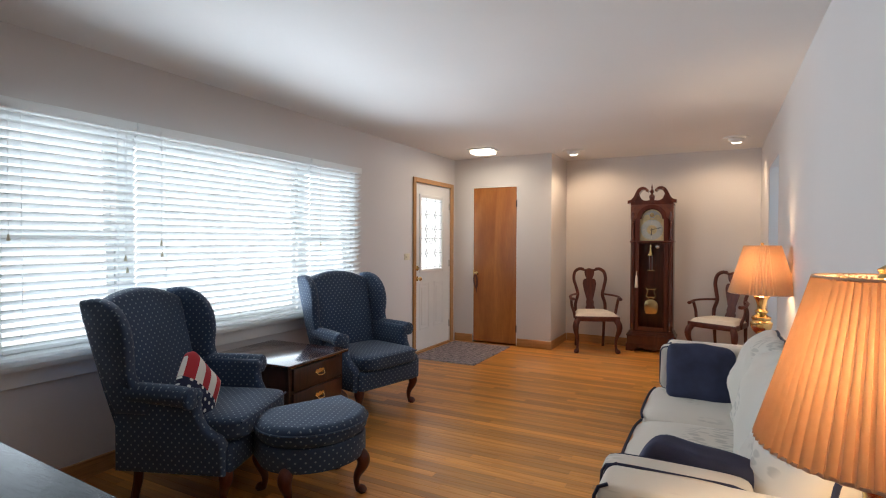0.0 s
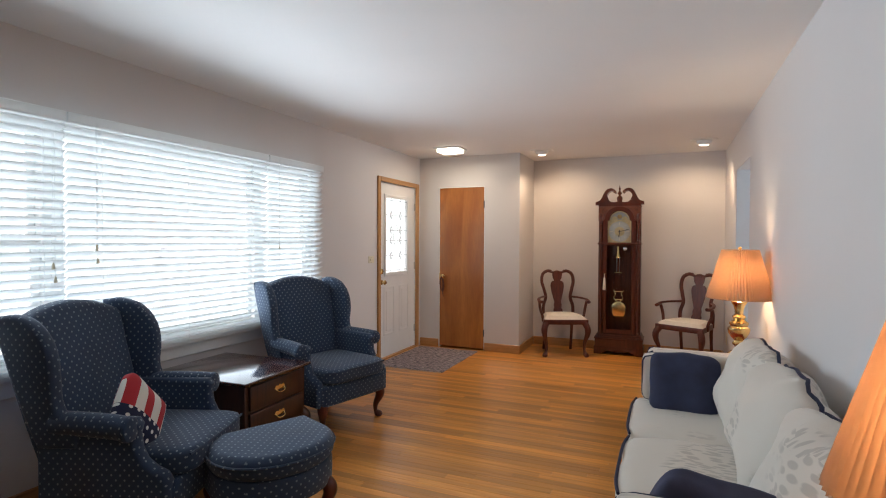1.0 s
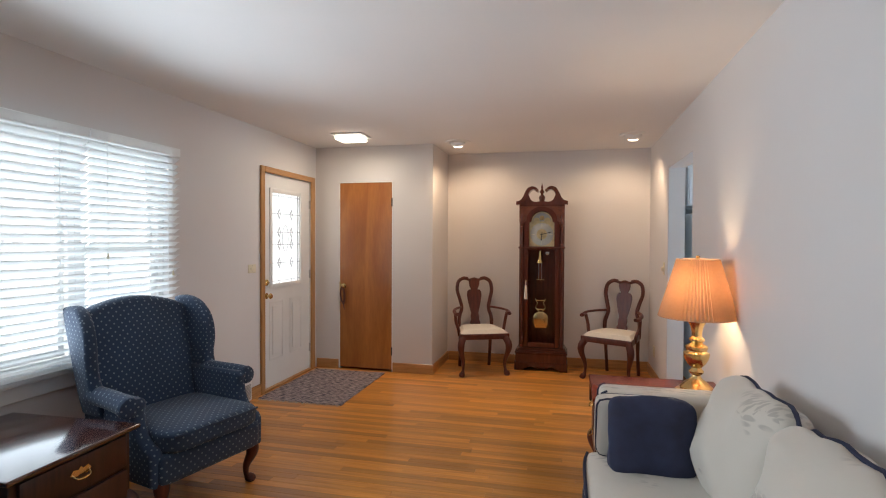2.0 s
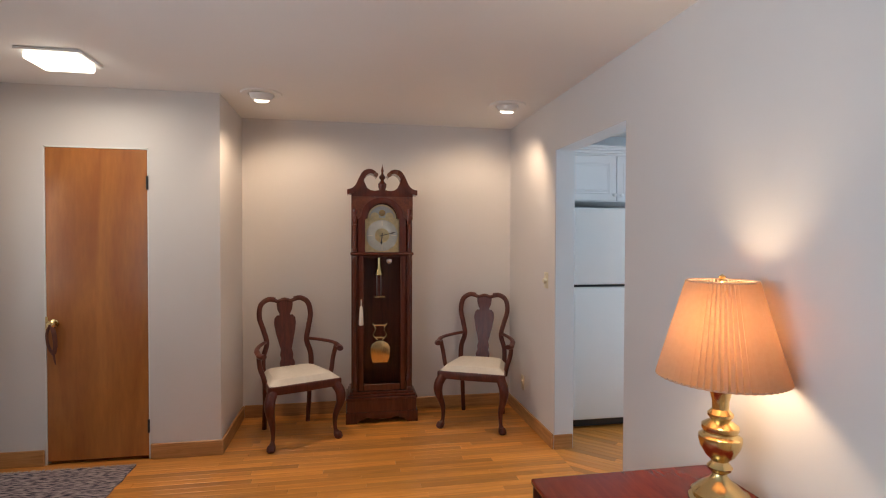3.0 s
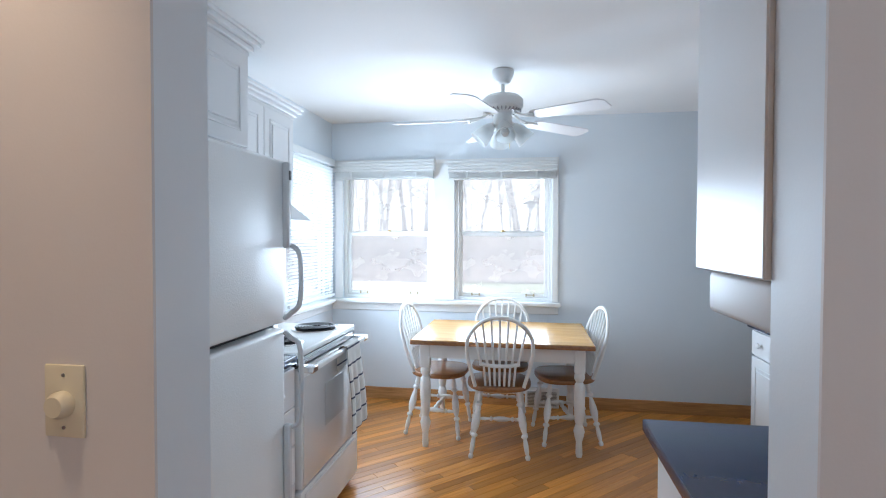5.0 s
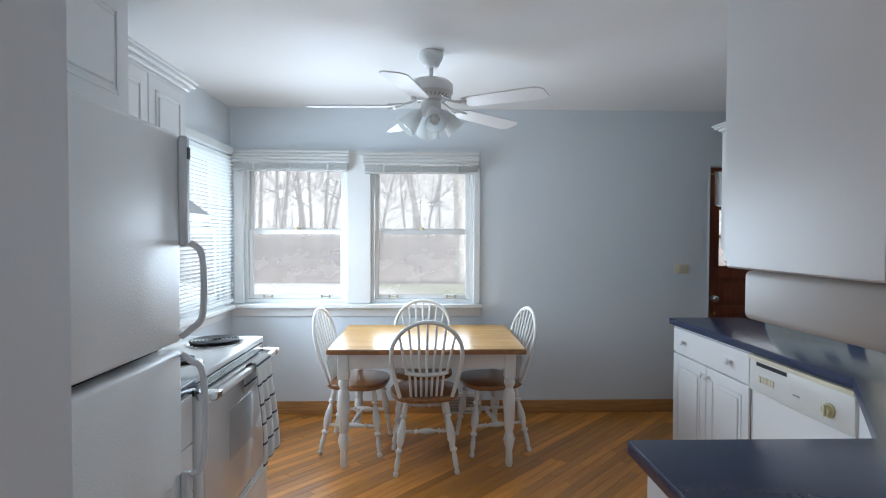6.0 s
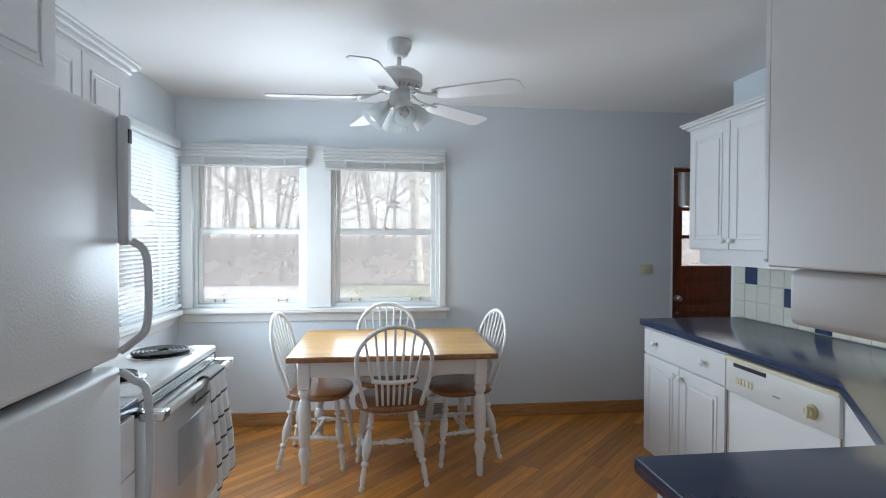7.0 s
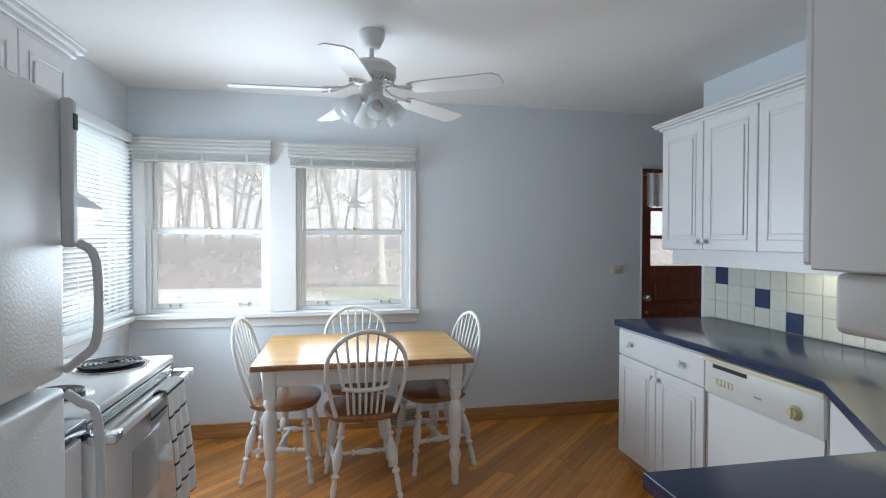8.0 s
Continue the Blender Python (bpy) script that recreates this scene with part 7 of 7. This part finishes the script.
# brush at the wood's edge
br = bmesh.new()
rng = random.Random(9)
for k in range(3800):
    x, y = 20 + 20 * rng.random(), 5.7 + (20 + 20 * rng.random()) * rng.uniform(-0.4, 0.65)
    z = -0.4 + 2.0 * max(0, x - 17) / 50
    h, dx, dy = rng.uniform(0.5, 2.4) * (1.0, 1.0, 1.5, 2.4, 1.0, 1.9)[k % 6], rng.uniform(-0.6, 0.6), rng.uniform(-0.6, 0.6)
    if x < 24 and y < 4.6:
        continue
    w = rng.uniform(0.005, 0.011)
    a, b, c = Vector((x, y - w, z)), Vector((x, y + w, z)), Vector((x + w, y, z))
    top = br.verts.new((x + dx, y + dy, z + h))
    v = [br.verts.new(q) for q in (a, b, c)]
    for i in range(3):
        br.faces.new((v[i], v[(i + 1) % 3], top))
tagged(part("brush", br, surface("brown_brush", (0.42, 0.37, 0.36), 0.95, var=0.25), smooth=False), "thin brown brush along the edge of the wood", "brush", kind="stuff")

# board fence at the lawn's edge
fe = thing("fence", pose(21.4, 4.0, -0.42), "weathered grey board fence at the lawn's edge", "fence")
FENCE = surface("weathered_boards", (0.70, 0.69, 0.62), 0.9, var=0.15, scale=3)
f0 = None
for k in range(26):
    mm = pose(0.0, -0.16 * k, 0.0)
    if f0 is None:
        f0 = part("board", box(0, 0.02, 0, 0.13, 0, 1.45), FENCE, fe, smooth=False, m=mm)
    else:
        again(f0, fe, mm)
for z in (0.35, 1.15):
    part("rail", box(0.02, 0.06, -4.1, 0.13, z, z + 0.08), FENCE, fe, smooth=False)

# bird feeder
bf = thing("bird_feeder", pose(14.0, 5.37, 2.25), "small dark bird feeder on a thin pole in the yard", "bird feeder")
part("tray", box(-0.16, 0.16, -0.20, 0.20, 0, 0.03), DARKGREY, bf, smooth=False)
part("roof", slab([(-0.23, 0.12), (0.23, 0.12), (0.0, 0.20)], -0.16, 0.16, "x"), DARKGREY, bf, smooth=False)
part("hopper", box(-0.07, 0.07, -0.10, 0.10, 0.03, 0.125), STEEL, bf, smooth=False)
part("pole", tube([(0, 0, 0.0), (0, 0, -2.72)], 0.009, 8), STEEL, bf)

# overhead cables across the back yard
CABLE = surface("pale_grey_cable", (0.45, 0.45, 0.46), 0.6)
for z, dx in ((2.05, 0.0), (2.45, 0.4)):
    cb = thing("overhead_cable", pose(18.5 + dx, 5, 0), "thin pale cable hung across the back yard", "cable", "cables across the back yard")
    part("wire", tube([(0, y, z + 0.0022 * y * y + 0.01 * y) for y in range(-24, 26, 3)], 0.009, 5), CABLE, cb)

# pale winter haze far behind the wood
hz = bmesh.new()
ring = [(math.cos(radians(a)) * 260, math.sin(radians(a)) * 260) for a in range(-80, 84, 4)]
for (xa, ya), (xb, yb) in zip(ring, ring[1:]):
    hz.faces.new([hz.verts.new(c) for c in ((xa, ya, -2), (xb, yb, -2), (xb, yb, 130), (xa, ya, 130))])
tagged(part("backdrop", hz, glow("white_winter_haze", (0.95, 0.97, 1.0), 0.46), smooth=False), "plain white winter sky far behind the wood", "sky", kind="structure")

# house across the street and the street
SIDING = surface("pale_house_siding", (0.50, 0.50, 0.49), 0.8, var=0.05, scale=2)
ROOF = surface("snow_dusted_shingles", (0.60, 0.60, 0.62), 0.9, var=0.2, scale=6)
hs = thing("house", pose(-34, 4, -0.45), "pale single-storey house across the street", "house")
part("wall", box(-9, 0, -2, 17, 0, 3.0), SIDING, hs, smooth=False)
part("roof", slab([(-9.6, 2.9), (0.7, 2.9), (-4.5, 5.6)], -2.6, 17.6, "y"), ROOF, hs, smooth=False)
for y in (0.5, 4.2, 11.0, 14.5):
    wf = part("window", box(0.0, 0.05, y, y + 1.5, 1.0, 2.3), WHITE, hs, smooth=False)
    part("pane", box(0.05, 0.07, y + 0.08, y + 1.42, 1.08, 2.22), surface("far_window_glass", (0.22, 0.24, 0.26), 0.1), wf, smooth=False)
part("door", box(0.0, 0.06, 7.6, 8.6, 0.15, 2.25), DOORWOOD, hs, smooth=False)
setting("road", box(-24, -18, -150, 150, -0.43, -0.40), surface("salt_white_asphalt", (0.42, 0.42, 0.43), 0.8, var=0.2), "salt-whitened street in front of the house")


# ---- floor boards ----
def board(bm, poly, top=0.0, deep=0.012, ch=0.0011, gap=0.0005):
    """A floor strip on a convex outline, with chamfered upper edges."""
    n = len(poly)
    c = sum((Vector(p) for p in poly), Vector((0, 0))) / n
    def inset(d):
        out = []
        for k in range(n):
            a, b, e = Vector(poly[k - 1]), Vector(poly[k]), Vector(poly[(k + 1) % n])
            u, v = (b - a).normalized(), (e - b).normalized()
            nu, nv = Vector((-u.y, u.x)), Vector((-v.y, v.x))
            s = nu + nv
            s = s / max(0.3, s.dot(nu))
            out.append(b + s * d)
        return out
    rings = [[bm.verts.new((p.x, p.y, z)) for p in inset(d)] for d, z in ((gap, top - deep), (gap, top - ch * 0.7), (gap + ch, top))]
    for a, b in zip(rings, rings[1:]):
        for k in range(n):
            bm.faces.new((a[k], a[(k + 1) % n], b[(k + 1) % n], b[k]))
    bm.faces.new(rings[-1])


def clip(poly, x0, x1, y0, y1, turn):
    """The part of a convex outline inside a rectangle; the outline is turned into the room before and back after."""
    c, s = math.cos(turn), math.sin(turn)
    pts = [(c * x - s * y, s * x + c * y) for x, y in poly]
    for axis, bound, keep in ((0, x0, 1), (0, x1, -1), (1, y0, 1), (1, y1, -1)):
        out = []
        for k in range(len(pts)):
            a, b = pts[k - 1], pts[k]
            da, db = keep * (a[axis] - bound), keep * (b[axis] - bound)
            if (da >= 0) != (db >= 0):
                f = da / (da - db)
                out.append((a[0] + (b[0] - a[0]) * f, a[1] + (b[1] - a[1]) * f))
            if db >= 0:
                out.append(b)
        pts = out
        if len(pts) < 3:
            return None
    clean = [p for k, p in enumerate(pts) if math.hypot(p[0] - pts[k - 1][0], p[1] - pts[k - 1][1]) > 0.004]
    if len(clean) < 3:
        return None
    area = sum(clean[k - 1][0] * clean[k][1] - clean[k][0] * clean[k - 1][1] for k in range(len(clean))) / 2
    if abs(area) < 0.002:
        return None
    return [(c * x + s * y, -s * x + c * y) for x, y in clean]


def lay(floor, rect, turn_deg, near, seed, label):
    """Lays strips over a rectangle; near(x, y) tells which are parts of their own."""
    rng = random.Random(seed)
    turn = radians(turn_deg)
    x0, x1, y0, y1 = rect
    c, s = math.cos(turn), math.sin(turn)
    cs = [(c * x + s * y, -s * x + c * y) for x in (x0, x1) for y in (y0, y1)]
    u0, u1 = min(p[0] for p in cs), max(p[0] for p in cs)
    v0, v1 = min(p[1] for p in cs), max(p[1] for p in cs)
    joined = bmesh.new()
    w, count, v = 0.057, 0, v0
    while v < v1:
        u = u0 - rng.random() * 0.9
        while u < u1:
            ln = rng.choice((0.45, 0.6, 0.75, 0.9, 1.1, 1.3, 1.6))
            poly = clip([(u, v), (u + ln, v), (u + ln, v + w), (u, v + w)], x0, x1, y0, y1, turn)
            u += ln
            if not poly:
                continue
            mu, mv = sum(p[0] for p in poly) / len(poly), sum(p[1] for p in poly) / len(poly)
            if count < 300 and near(c * mu - s * mv, s * mu + c * mv):
                bm = bmesh.new()
                board(bm, [(p[0] - mu, p[1] - mv) for p in poly])
                part("plank", bm, PLANK, floor, smooth=False, m=pose(0, 0, 0, 0, 0, turn_deg) @ pose(mu, mv, 0))
                count += 1
            else:
                board(joined, poly)
        v += w
    tagged(part("planks", joined, PLANK_J, floor, label, smooth=False, m=pose(0, 0, 0, 0, 0, turn_deg)), kind="stuff")

fl, fk = bpy.data.objects["floor_living"], bpy.data.objects["floor_kitchen"]
lay(fl, (-3.605, 0.0, -1.5, 7.0), 0, lambda x, y: y > 3.2, 3, "honey oak strip floor of the living room")
lay(fk, (0.0, 3.73, 2.0, 7.15), -45, lambda x, y: y > 4.2 and x > 0.8, 4, "honey oak strip floor laid diagonally")
